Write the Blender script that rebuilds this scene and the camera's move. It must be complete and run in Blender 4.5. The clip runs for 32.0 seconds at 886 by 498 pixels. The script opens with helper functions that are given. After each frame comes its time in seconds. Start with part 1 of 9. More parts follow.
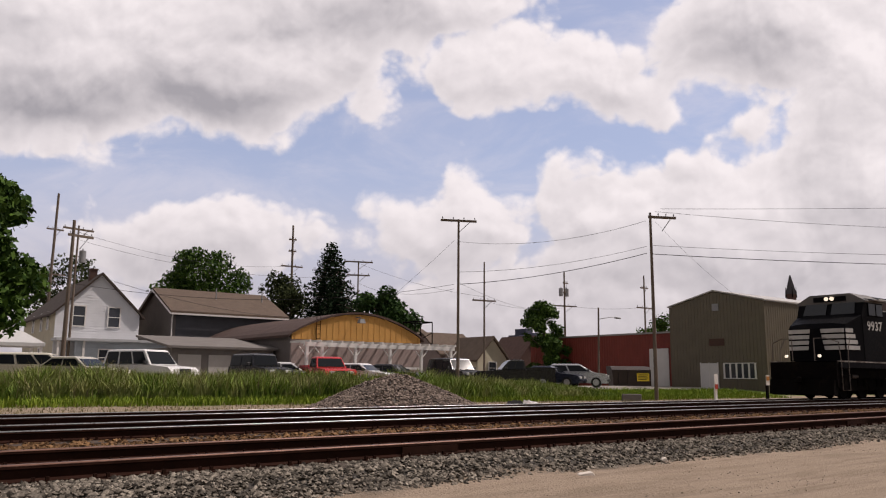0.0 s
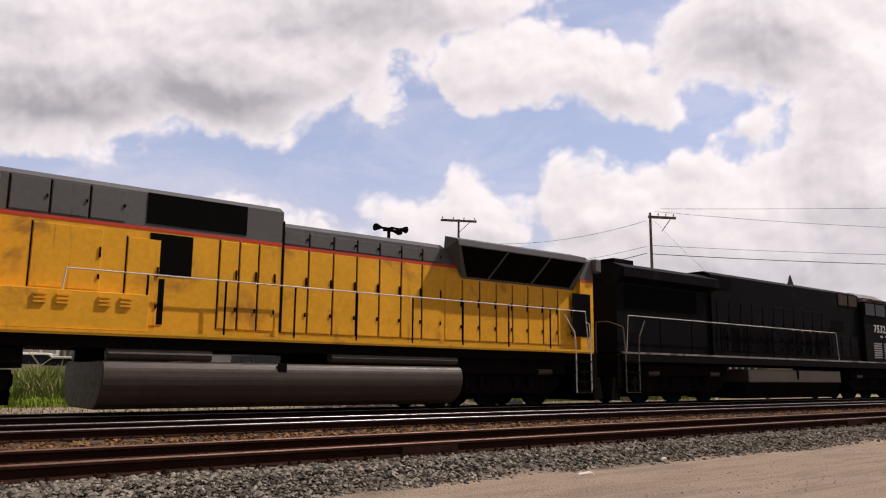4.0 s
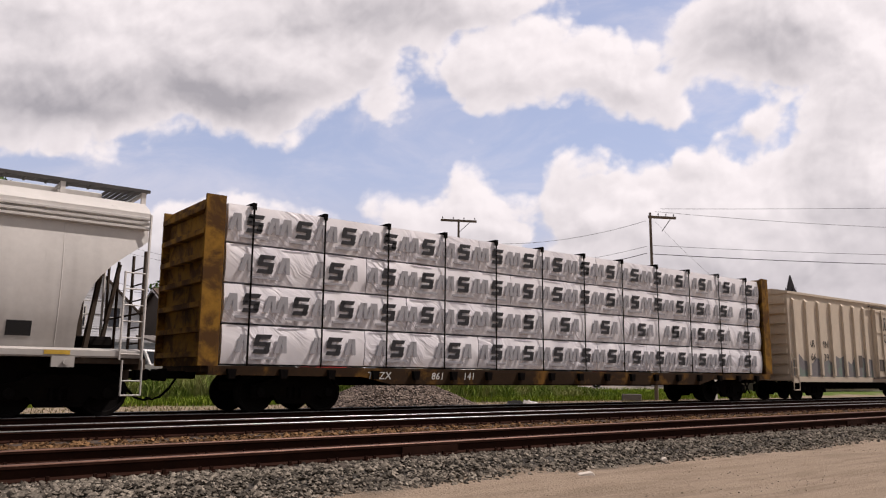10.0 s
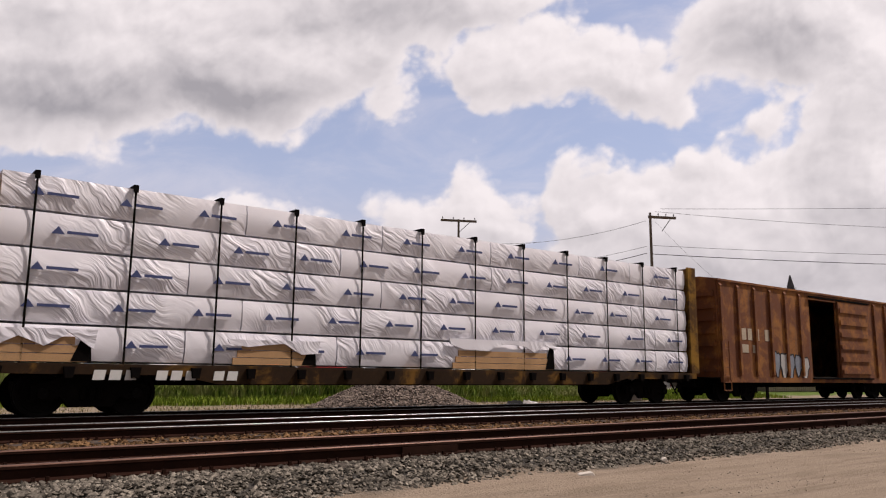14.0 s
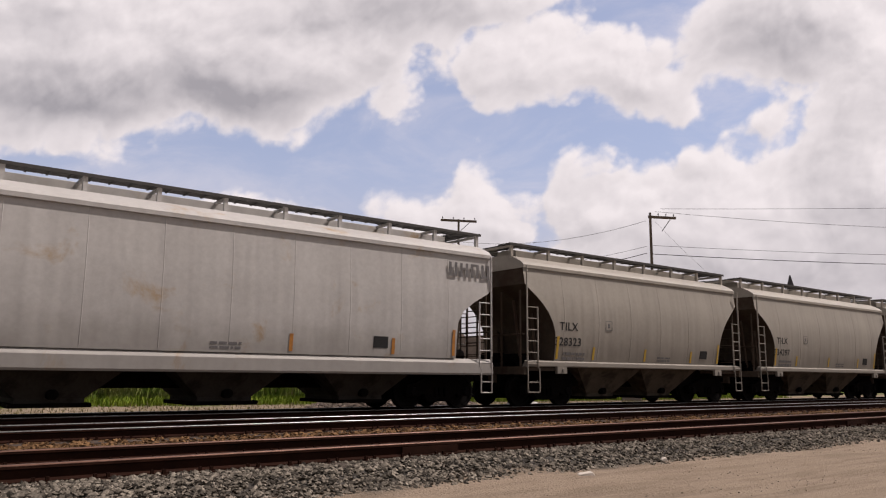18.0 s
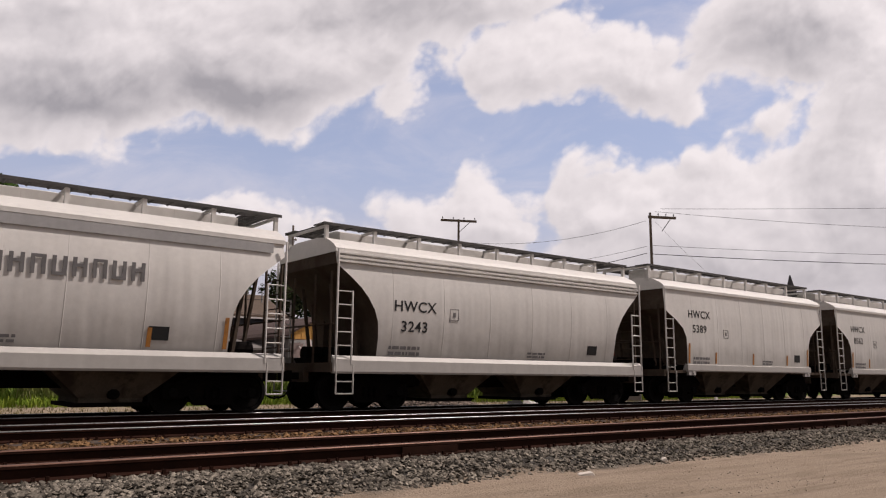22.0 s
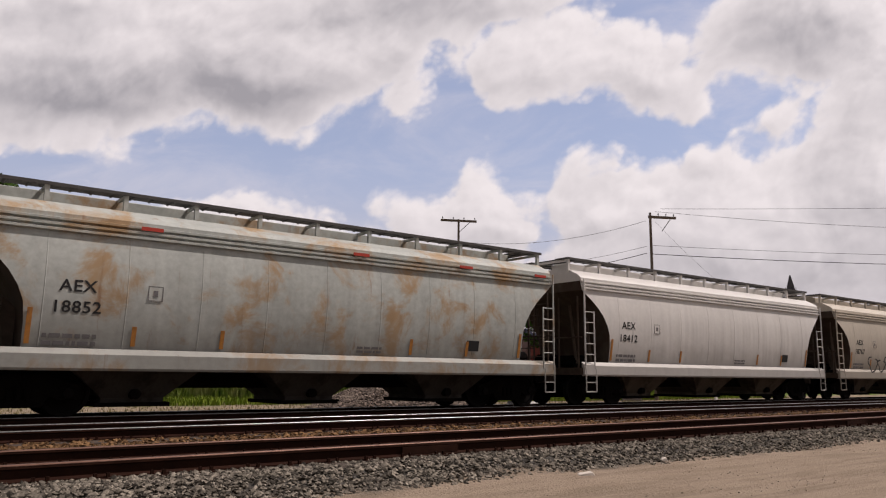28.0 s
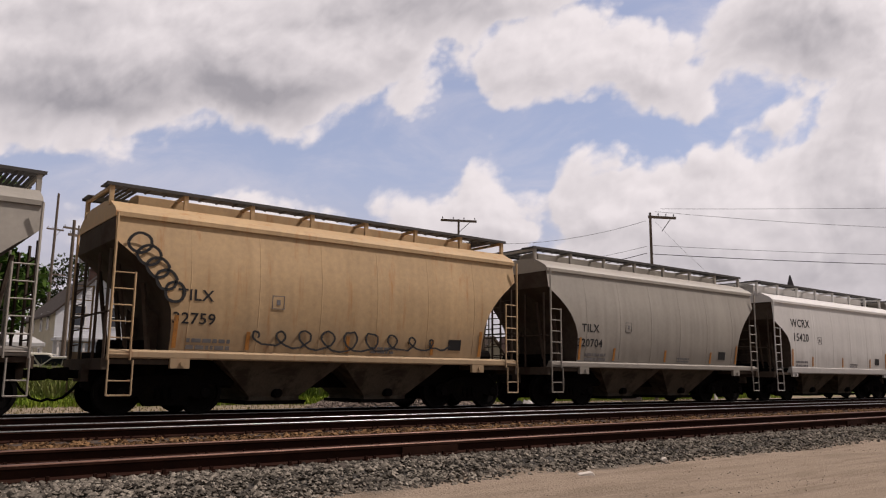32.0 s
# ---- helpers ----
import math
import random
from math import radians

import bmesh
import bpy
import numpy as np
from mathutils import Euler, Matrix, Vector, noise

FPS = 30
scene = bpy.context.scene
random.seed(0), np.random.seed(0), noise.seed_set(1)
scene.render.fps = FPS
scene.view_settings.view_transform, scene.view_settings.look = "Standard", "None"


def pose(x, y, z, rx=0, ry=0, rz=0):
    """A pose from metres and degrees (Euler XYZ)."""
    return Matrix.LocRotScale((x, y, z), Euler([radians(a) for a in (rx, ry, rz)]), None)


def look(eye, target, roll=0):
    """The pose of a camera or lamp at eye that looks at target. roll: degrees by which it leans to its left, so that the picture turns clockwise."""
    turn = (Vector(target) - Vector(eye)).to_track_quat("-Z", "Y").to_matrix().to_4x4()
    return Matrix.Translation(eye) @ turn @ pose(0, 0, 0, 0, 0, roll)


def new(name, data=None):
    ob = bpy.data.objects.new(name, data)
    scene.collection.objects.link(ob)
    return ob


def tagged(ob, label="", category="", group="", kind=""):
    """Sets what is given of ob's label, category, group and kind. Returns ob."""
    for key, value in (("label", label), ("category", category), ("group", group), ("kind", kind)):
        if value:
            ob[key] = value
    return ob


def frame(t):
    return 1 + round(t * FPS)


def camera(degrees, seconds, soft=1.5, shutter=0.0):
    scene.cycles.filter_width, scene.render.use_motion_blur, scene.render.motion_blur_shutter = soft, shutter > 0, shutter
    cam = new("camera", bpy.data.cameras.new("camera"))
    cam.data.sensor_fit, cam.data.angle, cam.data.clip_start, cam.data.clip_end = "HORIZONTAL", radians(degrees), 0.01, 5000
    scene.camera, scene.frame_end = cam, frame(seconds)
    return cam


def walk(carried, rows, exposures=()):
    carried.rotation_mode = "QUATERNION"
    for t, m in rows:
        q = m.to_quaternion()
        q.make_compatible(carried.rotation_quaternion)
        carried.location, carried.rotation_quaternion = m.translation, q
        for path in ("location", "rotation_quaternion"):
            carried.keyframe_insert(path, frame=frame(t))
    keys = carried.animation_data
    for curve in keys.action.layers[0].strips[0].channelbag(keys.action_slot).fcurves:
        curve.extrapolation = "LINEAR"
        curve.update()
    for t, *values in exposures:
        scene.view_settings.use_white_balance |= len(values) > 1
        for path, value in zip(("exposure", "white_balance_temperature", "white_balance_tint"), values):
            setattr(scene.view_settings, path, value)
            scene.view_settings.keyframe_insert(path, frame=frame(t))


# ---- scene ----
# In the frame of LINE the tracks run along +X, away from them is +Y, and the rail heads lie at z = 0.
LINE = pose(0, 0, 0.041, 0, 0, 1.698)
EYE = Vector((0, 0, 0.882))
AHEAD = Vector((0.58218, 0.79651, 0.16318))
SIDE = Vector((0.80646, -0.59122, 0.00862))
UPWARD = Vector((-0.10334, -0.12657, 0.98656))
cam = camera(59.76, 32.0, soft=1.15, shutter=0.0)
walk(cam, [(0.0, look(EYE, EYE + AHEAD, 0.5)), (32.0, look(EYE, EYE + AHEAD, 0.5))], [(0.0, -0.08, 6800, 20), (6.0, 0.08, 6800, 20), (12.0, -0.04, 6800, 20), (20.0, -0.13, 6800, 20), (32.0, -0.19, 6800, 20)])

# ---- light ----
SUN_FROM = Vector((0.54, -0.23, 0.81)).normalized()
sun = new("sun", bpy.data.lights.new("sun", "SUN"))
sun.data.energy, sun.data.angle, sun.data.color = 3.8, radians(0.6), (1.0, 0.95, 0.87)
sun.matrix_world = look(SUN_FROM * 60, (0, 0, 0))


class Nodes:
    """Short calls to build a node tree."""

    def __init__(self, tree):
        self.tree = tree

    def add(self, kind, **values):
        node = self.tree.nodes.new(kind)
        for key, value in values.items():
            if key == "operation":
                node.operation = value
            elif key == "blend_type":
                node.blend_type = value
            elif key == "data_type":
                node.data_type = value
            elif key == "interpolation_type":
                node.interpolation_type = value
        return node

    def put(self, socket, value):
        if isinstance(value, bpy.types.NodeSocket):
            self.tree.links.new(value, socket)
        elif value is not None:
            socket.default_value = value

    def math(self, op, a, b=None, c=None, clamp=False):
        n = self.add("ShaderNodeMath", operation=op)
        n.use_clamp = clamp
        for i, v in enumerate((a, b, c)):
            self.put(n.inputs[i], v)
        return n.outputs[0]

    def vec(self, op, a, b=None):
        n = self.add("ShaderNodeVectorMath", operation=op)
        self.put(n.inputs[0], a)
        self.put(n.inputs[1], b)
        return n.outputs["Value"] if op in ("DOT_PRODUCT", "LENGTH") else n.outputs[0]

    def noise(self, vector, scale, detail=4.0, rough=0.55, warp=0.0):
        n = self.add("ShaderNodeTexNoise")
        self.put(n.inputs["Vector"], vector)
        n.inputs["Scale"].default_value, n.inputs["Detail"].default_value = scale, detail
        n.inputs["Roughness"].default_value, n.inputs["Distortion"].default_value = rough, warp
        return n.outputs["Fac"]

    def ramp(self, value, lo, hi, a=0.0, b=1.0, smooth=True):
        n = self.add("ShaderNodeMapRange", interpolation_type="SMOOTHSTEP" if smooth else "LINEAR")
        self.put(n.inputs["Value"], value)
        for key, v in (("From Min", lo), ("From Max", hi), ("To Min", a), ("To Max", b)):
            self.put(n.inputs[key], v)
        return n.outputs[0]

    def mix(self, fac, a, b, how="MIX"):
        n = self.add("ShaderNodeMix", data_type="RGBA", blend_type=how)
        self.put(n.inputs[0], fac)
        self.put(n.inputs[6], a)
        self.put(n.inputs[7], b)
        return n.outputs[2]

    def rgb(self, fac_list):
        n = self.add("ShaderNodeCombineXYZ")
        for i, v in enumerate(fac_list):
            self.put(n.inputs[i], v)
        return n.outputs[0]


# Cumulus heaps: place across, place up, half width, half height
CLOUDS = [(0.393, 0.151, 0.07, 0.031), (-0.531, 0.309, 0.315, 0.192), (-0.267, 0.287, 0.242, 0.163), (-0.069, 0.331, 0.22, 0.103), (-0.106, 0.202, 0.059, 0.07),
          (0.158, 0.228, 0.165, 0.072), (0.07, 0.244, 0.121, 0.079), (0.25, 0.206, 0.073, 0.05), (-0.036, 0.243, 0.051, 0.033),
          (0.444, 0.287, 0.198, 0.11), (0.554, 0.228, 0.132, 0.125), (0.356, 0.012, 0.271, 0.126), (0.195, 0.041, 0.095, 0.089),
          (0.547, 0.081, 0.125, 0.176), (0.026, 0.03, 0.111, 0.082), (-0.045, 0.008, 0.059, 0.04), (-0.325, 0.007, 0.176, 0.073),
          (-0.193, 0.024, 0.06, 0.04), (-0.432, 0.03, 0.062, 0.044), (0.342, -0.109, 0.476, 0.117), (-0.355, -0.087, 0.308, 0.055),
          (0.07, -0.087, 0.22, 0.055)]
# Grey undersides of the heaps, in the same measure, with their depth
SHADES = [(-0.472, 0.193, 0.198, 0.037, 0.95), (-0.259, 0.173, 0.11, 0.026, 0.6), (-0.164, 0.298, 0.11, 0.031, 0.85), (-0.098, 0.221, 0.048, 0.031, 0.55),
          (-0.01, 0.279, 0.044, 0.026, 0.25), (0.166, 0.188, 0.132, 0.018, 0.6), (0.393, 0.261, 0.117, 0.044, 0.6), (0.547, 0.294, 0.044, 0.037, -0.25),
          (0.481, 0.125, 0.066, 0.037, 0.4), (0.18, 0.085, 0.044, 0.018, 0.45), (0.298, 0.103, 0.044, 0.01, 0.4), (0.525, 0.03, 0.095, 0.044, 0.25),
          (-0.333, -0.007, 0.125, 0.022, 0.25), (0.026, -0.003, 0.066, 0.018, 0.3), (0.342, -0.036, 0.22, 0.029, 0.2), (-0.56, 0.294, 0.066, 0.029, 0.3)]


def sky_group():
    """A node group: direction in, the sky's colour with its clouds out."""
    heap = bpy.data.node_groups.new("cloud_field", "ShaderNodeTree")
    heap.interface.new_socket("Place", in_out="INPUT", socket_type="NodeSocketVector")
    heap.interface.new_socket("Field", in_out="OUTPUT", socket_type="NodeSocketFloat")
    heap.interface.new_socket("Shade", in_out="OUTPUT", socket_type="NodeSocketFloat")
    n = Nodes(heap)
    src, dst = n.add("NodeGroupInput"), n.add("NodeGroupOutput")
    p = src.outputs[0]
    warp = n.add("ShaderNodeTexNoise")
    n.put(warp.inputs["Vector"], p)
    warp.inputs["Scale"].default_value, warp.inputs["Detail"].default_value = 7.0, 5.0
    bent = n.vec("ADD", p, n.vec("MULTIPLY", n.vec("SUBTRACT", warp.outputs["Color"], (0.5, 0.5, 0.5)), (0.11, 0.075, 0.0)))
    total = None
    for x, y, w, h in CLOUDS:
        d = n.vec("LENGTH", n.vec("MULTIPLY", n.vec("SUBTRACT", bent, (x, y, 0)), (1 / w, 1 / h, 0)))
        one = n.math("MULTIPLY", n.math("SUBTRACT", 1.0, d), min(w, h))
        if total is None:
            total = one
        else:
            s = n.add("ShaderNodeMath", operation="SMOOTH_MAX")
            n.put(s.inputs[0], total), n.put(s.inputs[1], one)
            s.inputs[2].default_value = 0.012
            total = s.outputs[0]
    # the cover goes on beside, above and behind
    past = n.ramp(n.vec("LENGTH", n.vec("MULTIPLY", n.vec("SUBTRACT", p, (0, 0.1, 0)), (1 / 0.82, 1 / 0.55, 0))), 0.95, 1.35, 0.0, 0.16)
    total = n.math("MAXIMUM", total, n.math("SUBTRACT", past, 0.10))
    f = n.math("ADD", total, n.math("MULTIPLY", n.math("SUBTRACT", n.noise(p, 8.0, 8.0, 0.58), 0.5), 0.085))
    for scale, weight in ((15.0, 0.036), (36.0, 0.020), (85.0, 0.008)):
        puff = n.add("ShaderNodeTexVoronoi")
        n.put(puff.inputs["Vector"], n.vec("MULTIPLY", bent, (1.0, 1.2, 1.0)))
        puff.feature = "SMOOTH_F1"
        puff.inputs["Scale"].default_value, puff.inputs["Smoothness"].default_value = scale, 0.35
        f = n.math("ADD", f, n.math("MULTIPLY", n.math("SUBTRACT", 0.42, puff.outputs["Distance"]), weight))
    heap.links.new(f, dst.inputs[0])
    dark = None
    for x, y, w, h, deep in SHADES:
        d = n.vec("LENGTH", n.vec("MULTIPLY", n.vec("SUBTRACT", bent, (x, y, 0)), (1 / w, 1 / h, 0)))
        one = n.ramp(d, 1.9, 0.1, 0.0, deep)
        dark = one if dark is None else n.math("ADD", dark, one)
    dark = n.math("ADD", dark, n.math("MULTIPLY", n.math("SUBTRACT", n.noise(p, 6.0, 6.0, 0.55, 0.4), 0.45), 0.45), clamp=True)
    heap.links.new(dark, dst.inputs[1])

    tree = bpy.data.node_groups.new("clouded_sky", "ShaderNodeTree")
    tree.interface.new_socket("Direction", in_out="INPUT", socket_type="NodeSocketVector")
    tree.interface.new_socket("Color", in_out="OUTPUT", socket_type="NodeSocketColor")
    n = Nodes(tree)
    src, dst = n.add("NodeGroupInput"), n.add("NodeGroupOutput")
    way = src.outputs[0]
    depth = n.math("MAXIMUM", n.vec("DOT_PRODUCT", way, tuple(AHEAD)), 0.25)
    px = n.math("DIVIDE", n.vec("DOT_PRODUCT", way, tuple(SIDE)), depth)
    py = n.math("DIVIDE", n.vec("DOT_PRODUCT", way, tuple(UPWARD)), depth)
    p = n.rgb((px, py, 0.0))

    def field(q):
        g = n.add("ShaderNodeGroup")
        g.node_tree = heap
        n.put(g.inputs[0], q)
        return g.outputs

    ours = field(p)
    here, above = ours[0], field(n.vec("ADD", p, (0.007, 0.013, 0)))[0]
    cover = n.ramp(here, -0.004, 0.018)
    relief = n.ramp(n.math("SUBTRACT", here, above), -0.03, 0.03, -0.5, 0.5, smooth=False)
    glow = n.math("ADD", 0.80, n.math("MULTIPLY", relief, 0.50))
    heavy = n.math("MULTIPLY", ours[1], n.ramp(here, 0.0, 0.05))
    glow = n.math("SUBTRACT", glow, n.math("MULTIPLY", heavy, 0.62))
    glow = n.math("ADD", glow, n.math("MULTIPLY", n.ramp(here, 0.035, 0.0), 0.12), clamp=True)
    cloud = n.mix(glow, (0.385, 0.395, 0.425, 1), (0.93, 0.93, 0.935, 1))
    sky = n.add("ShaderNodeTexSky")
    sky.sky_type, sky.sun_disc = "NISHITA", False
    sky.sun_elevation = math.asin(SUN_FROM.z)
    sky.sun_rotation = math.atan2(SUN_FROM.x, SUN_FROM.y)
    sky.air_density, sky.dust_density, sky.ozone_density = 1.0, 1.2, 1.5
    n.put(sky.inputs[0], way)
    blue = n.mix(1.0, sky.outputs[0], (0.115, 0.12, 0.125, 1), "MULTIPLY")
    blue = n.mix(0.42, blue, (0.60, 0.68, 0.88, 1))
    up = n.add("ShaderNodeSeparateXYZ")
    n.put(up.inputs[0], way)
    haze = n.ramp(up.outputs[2], 0.02, 0.30, 0.72, 0.0)
    blue = n.mix(haze, blue, (0.80, 0.76, 0.78, 1))
    wisps = n.noise(n.vec("MULTIPLY", p, (1.0, 2.6, 1.0)), 4.5, 9.0, 0.62, 0.6)
    blue = n.mix(n.ramp(wisps, 0.40, 0.75, 0.0, 0.38), blue, (0.86, 0.85, 0.88, 1))
    col = n.mix(cover, blue, cloud)
    dim = n.ramp(up.outputs[2], 0.0, 0.26, 0.70, 1.0)
    col = n.mix(1.0, col, n.rgb((dim, dim, n.ramp(up.outputs[2], 0.0, 0.26, 0.725, 1.0))), "MULTIPLY")
    tree.links.new(col, dst.inputs[0])
    return tree


SKY = sky_group()
world = bpy.data.worlds.new("world")
scene.world = world
world.use_nodes = True
wn = Nodes(world.node_tree)
world.node_tree.nodes.clear()
wc, wg = wn.add("ShaderNodeTexCoord"), wn.add("ShaderNodeGroup")
wg.node_tree = SKY
wb, wo = wn.add("ShaderNodeBackground"), wn.add("ShaderNodeOutputWorld")
wb.inputs["Strength"].default_value = 0.42
wn.put(wg.inputs[0], wn.vec("NORMALIZE", wc.outputs["Generated"]))
wn.put(wb.inputs["Color"], wg.outputs[0])
wn.put(wo.inputs[0], wb.outputs[0])


# ---- materials ----
def material(name, color, rough=0.7, metal=0.0, vary=0.12, scale=3.0, dirt=None, dirt_amount=0.0, dirt_scale=1.2,
             bump=0.0, bump_scale=30.0, ripple=0.0, streak=0.0, streak_color=(0.16, 0.07, 0.03), spec=0.4, each=0.0, low_dirt_shade=0.0, coat=0.0, top_rust=None):
    """A painted, rusted, earthy or wooden surface: base colour, fine and broad variation, stains, streaks and relief."""
    m = bpy.data.materials.new(name)
    m.use_nodes = True
    n = Nodes(m.node_tree)
    bsdf = m.node_tree.nodes["Principled BSDF"]
    tc = n.add("ShaderNodeTexCoord").outputs["Object"]
    c = (*color, 1)
    fine = n.noise(tc, scale * 7, 5.0, 0.6)
    broad = n.noise(tc, scale * 0.45, 4.0)
    k = n.math("ADD", n.math("MULTIPLY", fine, 0.5), n.math("MULTIPLY", broad, 0.5))
    shade = n.ramp(k, 0.3, 0.7, 1 - vary * 1.6, 1 + vary, smooth=False)
    out = n.mix(1.0, c, n.rgb((shade, shade, shade)), "MULTIPLY")
    if each:
        r = n.add("ShaderNodeObjectInfo").outputs["Random"]
        e = n.ramp(r, 0, 1, 1 - each, 1 + each, smooth=False)
        out = n.mix(1.0, out, n.rgb((e, e, e)), "MULTIPLY")
    if dirt:
        d = n.ramp(n.noise(tc, dirt_scale, 6.0, 0.65, 0.4), 0.62 - dirt_amount * 0.35, 0.78 - dirt_amount * 0.3)
        out = n.mix(n.math("MULTIPLY", d, 0.85), out, (*dirt, 1))
    if streak:
        s = n.noise(n.vec("MULTIPLY", tc, (2.6, 2.6, 0.22)), 1.6, 6.0, 0.65)
        out = n.mix(n.math("MULTIPLY", n.ramp(s, 0.66 - 0.24 * streak, 0.80 - 0.12 * streak), 0.8), out, (*streak_color, 1))
    if top_rust:
        z = n.add("ShaderNodeSeparateXYZ")
        n.put(z.inputs[0], tc)
        run = n.noise(n.vec("MULTIPLY", tc, (2.2, 2.2, 0.12)), 1.5, 6.0, 0.7)
        w = n.math("ADD", z.outputs[2], n.math("MULTIPLY", n.math("SUBTRACT", run, 0.5), 4.2))
        out = n.mix(n.ramp(w, 2.9, 4.3, 0.0, 0.92), out, (*top_rust, 1))
    # Darker low down: grime, with the side's falling light painted in too.
    if low_dirt_shade:
        z = n.add("ShaderNodeSeparateXYZ")
        n.put(z.inputs[0], tc)
        w = n.math("ADD", z.outputs[2], n.math("MULTIPLY", n.noise(tc, 1.4, 5.0), 1.1))
        out = n.mix(n.ramp(w, 1.7, 2.9, low_dirt_shade, 0.0), out, (0.17, 0.15, 0.13, 1))
    n.put(bsdf.inputs["Base Color"], out)
    n.put(bsdf.inputs["Roughness"], n.ramp(fine, 0.3, 0.7, max(0.03, rough - 0.12), min(1.0, rough + 0.1)))
    bsdf.inputs["Metallic"].default_value = metal
    bsdf.inputs["Specular IOR Level"].default_value = spec
    bsdf.inputs["Coat Weight"].default_value = coat
    if ripple:
        b = n.add("ShaderNodeBump")
        b.inputs["Strength"].default_value, b.inputs["Distance"].default_value = 1.0, ripple
        n.put(b.inputs["Height"], n.noise(n.vec("MULTIPLY", tc, (1.7, 1.0, 0.22)), 0.9, 2.0, 0.45))
        n.put(bsdf.inputs["Normal"], b.outputs[0])
    elif bump:
        b = n.add("ShaderNodeBump")
        b.inputs["Strength"].default_value, b.inputs["Distance"].default_value = 1.0, bump
        n.put(b.inputs["Height"], n.noise(tc, bump_scale, 5.0, 0.6))
        n.put(bsdf.inputs["Normal"], b.outputs[0])
    return m


def glowing(name, color, power):
    m = bpy.data.materials.new(name)
    m.use_nodes = True
    b = m.node_tree.nodes["Principled BSDF"]
    b.inputs["Base Color"].default_value = (*color, 1)
    b.inputs["Emission Color"].default_value = (*color, 1)
    b.inputs["Emission Strength"].default_value = power
    return m


def glassy(name, tint):
    m = bpy.data.materials.new(name)
    m.use_nodes = True
    b = m.node_tree.nodes["Principled BSDF"]
    b.inputs["Base Color"].default_value = (*tint, 1)
    b.inputs["Roughness"].default_value, b.inputs["Specular IOR Level"].default_value = 0.06, 0.6
    return m


# ---- mesh helpers ----
def box(bm, x0, x1, y0, y1, z0, z1):
    v = [bm.verts.new(p) for p in ((x0, y0, z0), (x1, y0, z0), (x1, y1, z0), (x0, y1, z0), (x0, y0, z1), (x1, y0, z1), (x1, y1, z1), (x0, y1, z1))]
    for f in ((3, 2, 1, 0), (4, 5, 6, 7), (0, 1, 5, 4), (1, 2, 6, 5), (2, 3, 7, 6), (3, 0, 4, 7)):
        bm.faces.new([v[i] for i in f])


def loft(bm, rings, closed=True, cap=True):
    """Joins rings of points of equal length."""
    made = [[bm.verts.new(p) for p in ring] for ring in rings]
    count = len(made[0])
    for a, b in zip(made, made[1:]):
        for i in range(count if closed else count - 1):
            j = (i + 1) % count
            bm.faces.new((a[i], a[j], b[j], b[i]))
    if cap and closed:
        bm.faces.new(list(reversed(made[0])))
        bm.faces.new(made[-1])


def prism(bm, outline, y0, y1):
    """An outline in x and z, drawn out from y0 to y1."""
    loft(bm, [[(x, y0, z) for x, z in outline], [(x, y1, z) for x, z in outline]])


def slab_x(bm, outline, x0, x1):
    """An outline in y and z, drawn out from x0 to x1."""
    loft(bm, [[(x0, y, z) for y, z in outline], [(x1, y, z) for y, z in outline]])


def rod(bm, a, b, r, n=6, r2=None):
    a, b = Vector(a), Vector(b)
    q = (b - a).to_track_quat("Z", "Y")
    ring = [(math.cos(2 * math.pi * i / n), math.sin(2 * math.pi * i / n)) for i in range(n)]
    loft(bm, [[a + q @ Vector((c * r, s * r, 0)) for c, s in ring], [b + q @ Vector((c * (r2 or r), s * (r2 or r), 0)) for c, s in ring]])


def tube(bm, points, r, n=6):
    for a, b in zip(points, points[1:]):
        rod(bm, a, b, r, n)


def mesh_of(name, bm, mat, smooth=False, bevel=0.0):
    if bevel:
        bmesh.ops.bevel(bm, geom=[e for e in bm.edges], offset=bevel, segments=1, affect="EDGES", clamp_overlap=True)
    bmesh.ops.recalc_face_normals(bm, faces=bm.faces)
    me = bpy.data.meshes.new(name)
    bm.to_mesh(me)
    bm.free()
    for m in (mat if isinstance(mat, (list, tuple)) else [mat]):
        me.materials.append(m)
    if smooth:
        me.shade_smooth()
        me.set_sharp_from_angle(angle=radians(35))
    return me


def part(name, bm, mat, parent, label="", at=None, smooth=False, bevel=0.0):
    ob = new(name, mesh_of(name, bm, mat, smooth, bevel) if isinstance(bm, bmesh.types.BMesh) else bm)
    ob.parent = parent
    if at is not None:
        ob.matrix_basis = at
    return tagged(ob, label)


def thing(name, label, category, group="", at=None, kind=""):
    ob = new(name)
    ob.empty_display_size = 0.3
    if at is not None:
        ob.matrix_basis = at
    return tagged(ob, label, category, group, kind)


def solo(name, bm, mat, label, category, group="", kind="", at=None, smooth=False, bevel=0.0):
    ob = new(name, mesh_of(name, bm, mat, smooth, bevel))
    if at is not None:
        ob.matrix_basis = at
    return tagged(ob, label, category, group, kind)


def B():
    return bmesh.new()


TEXT_MESHES = {}


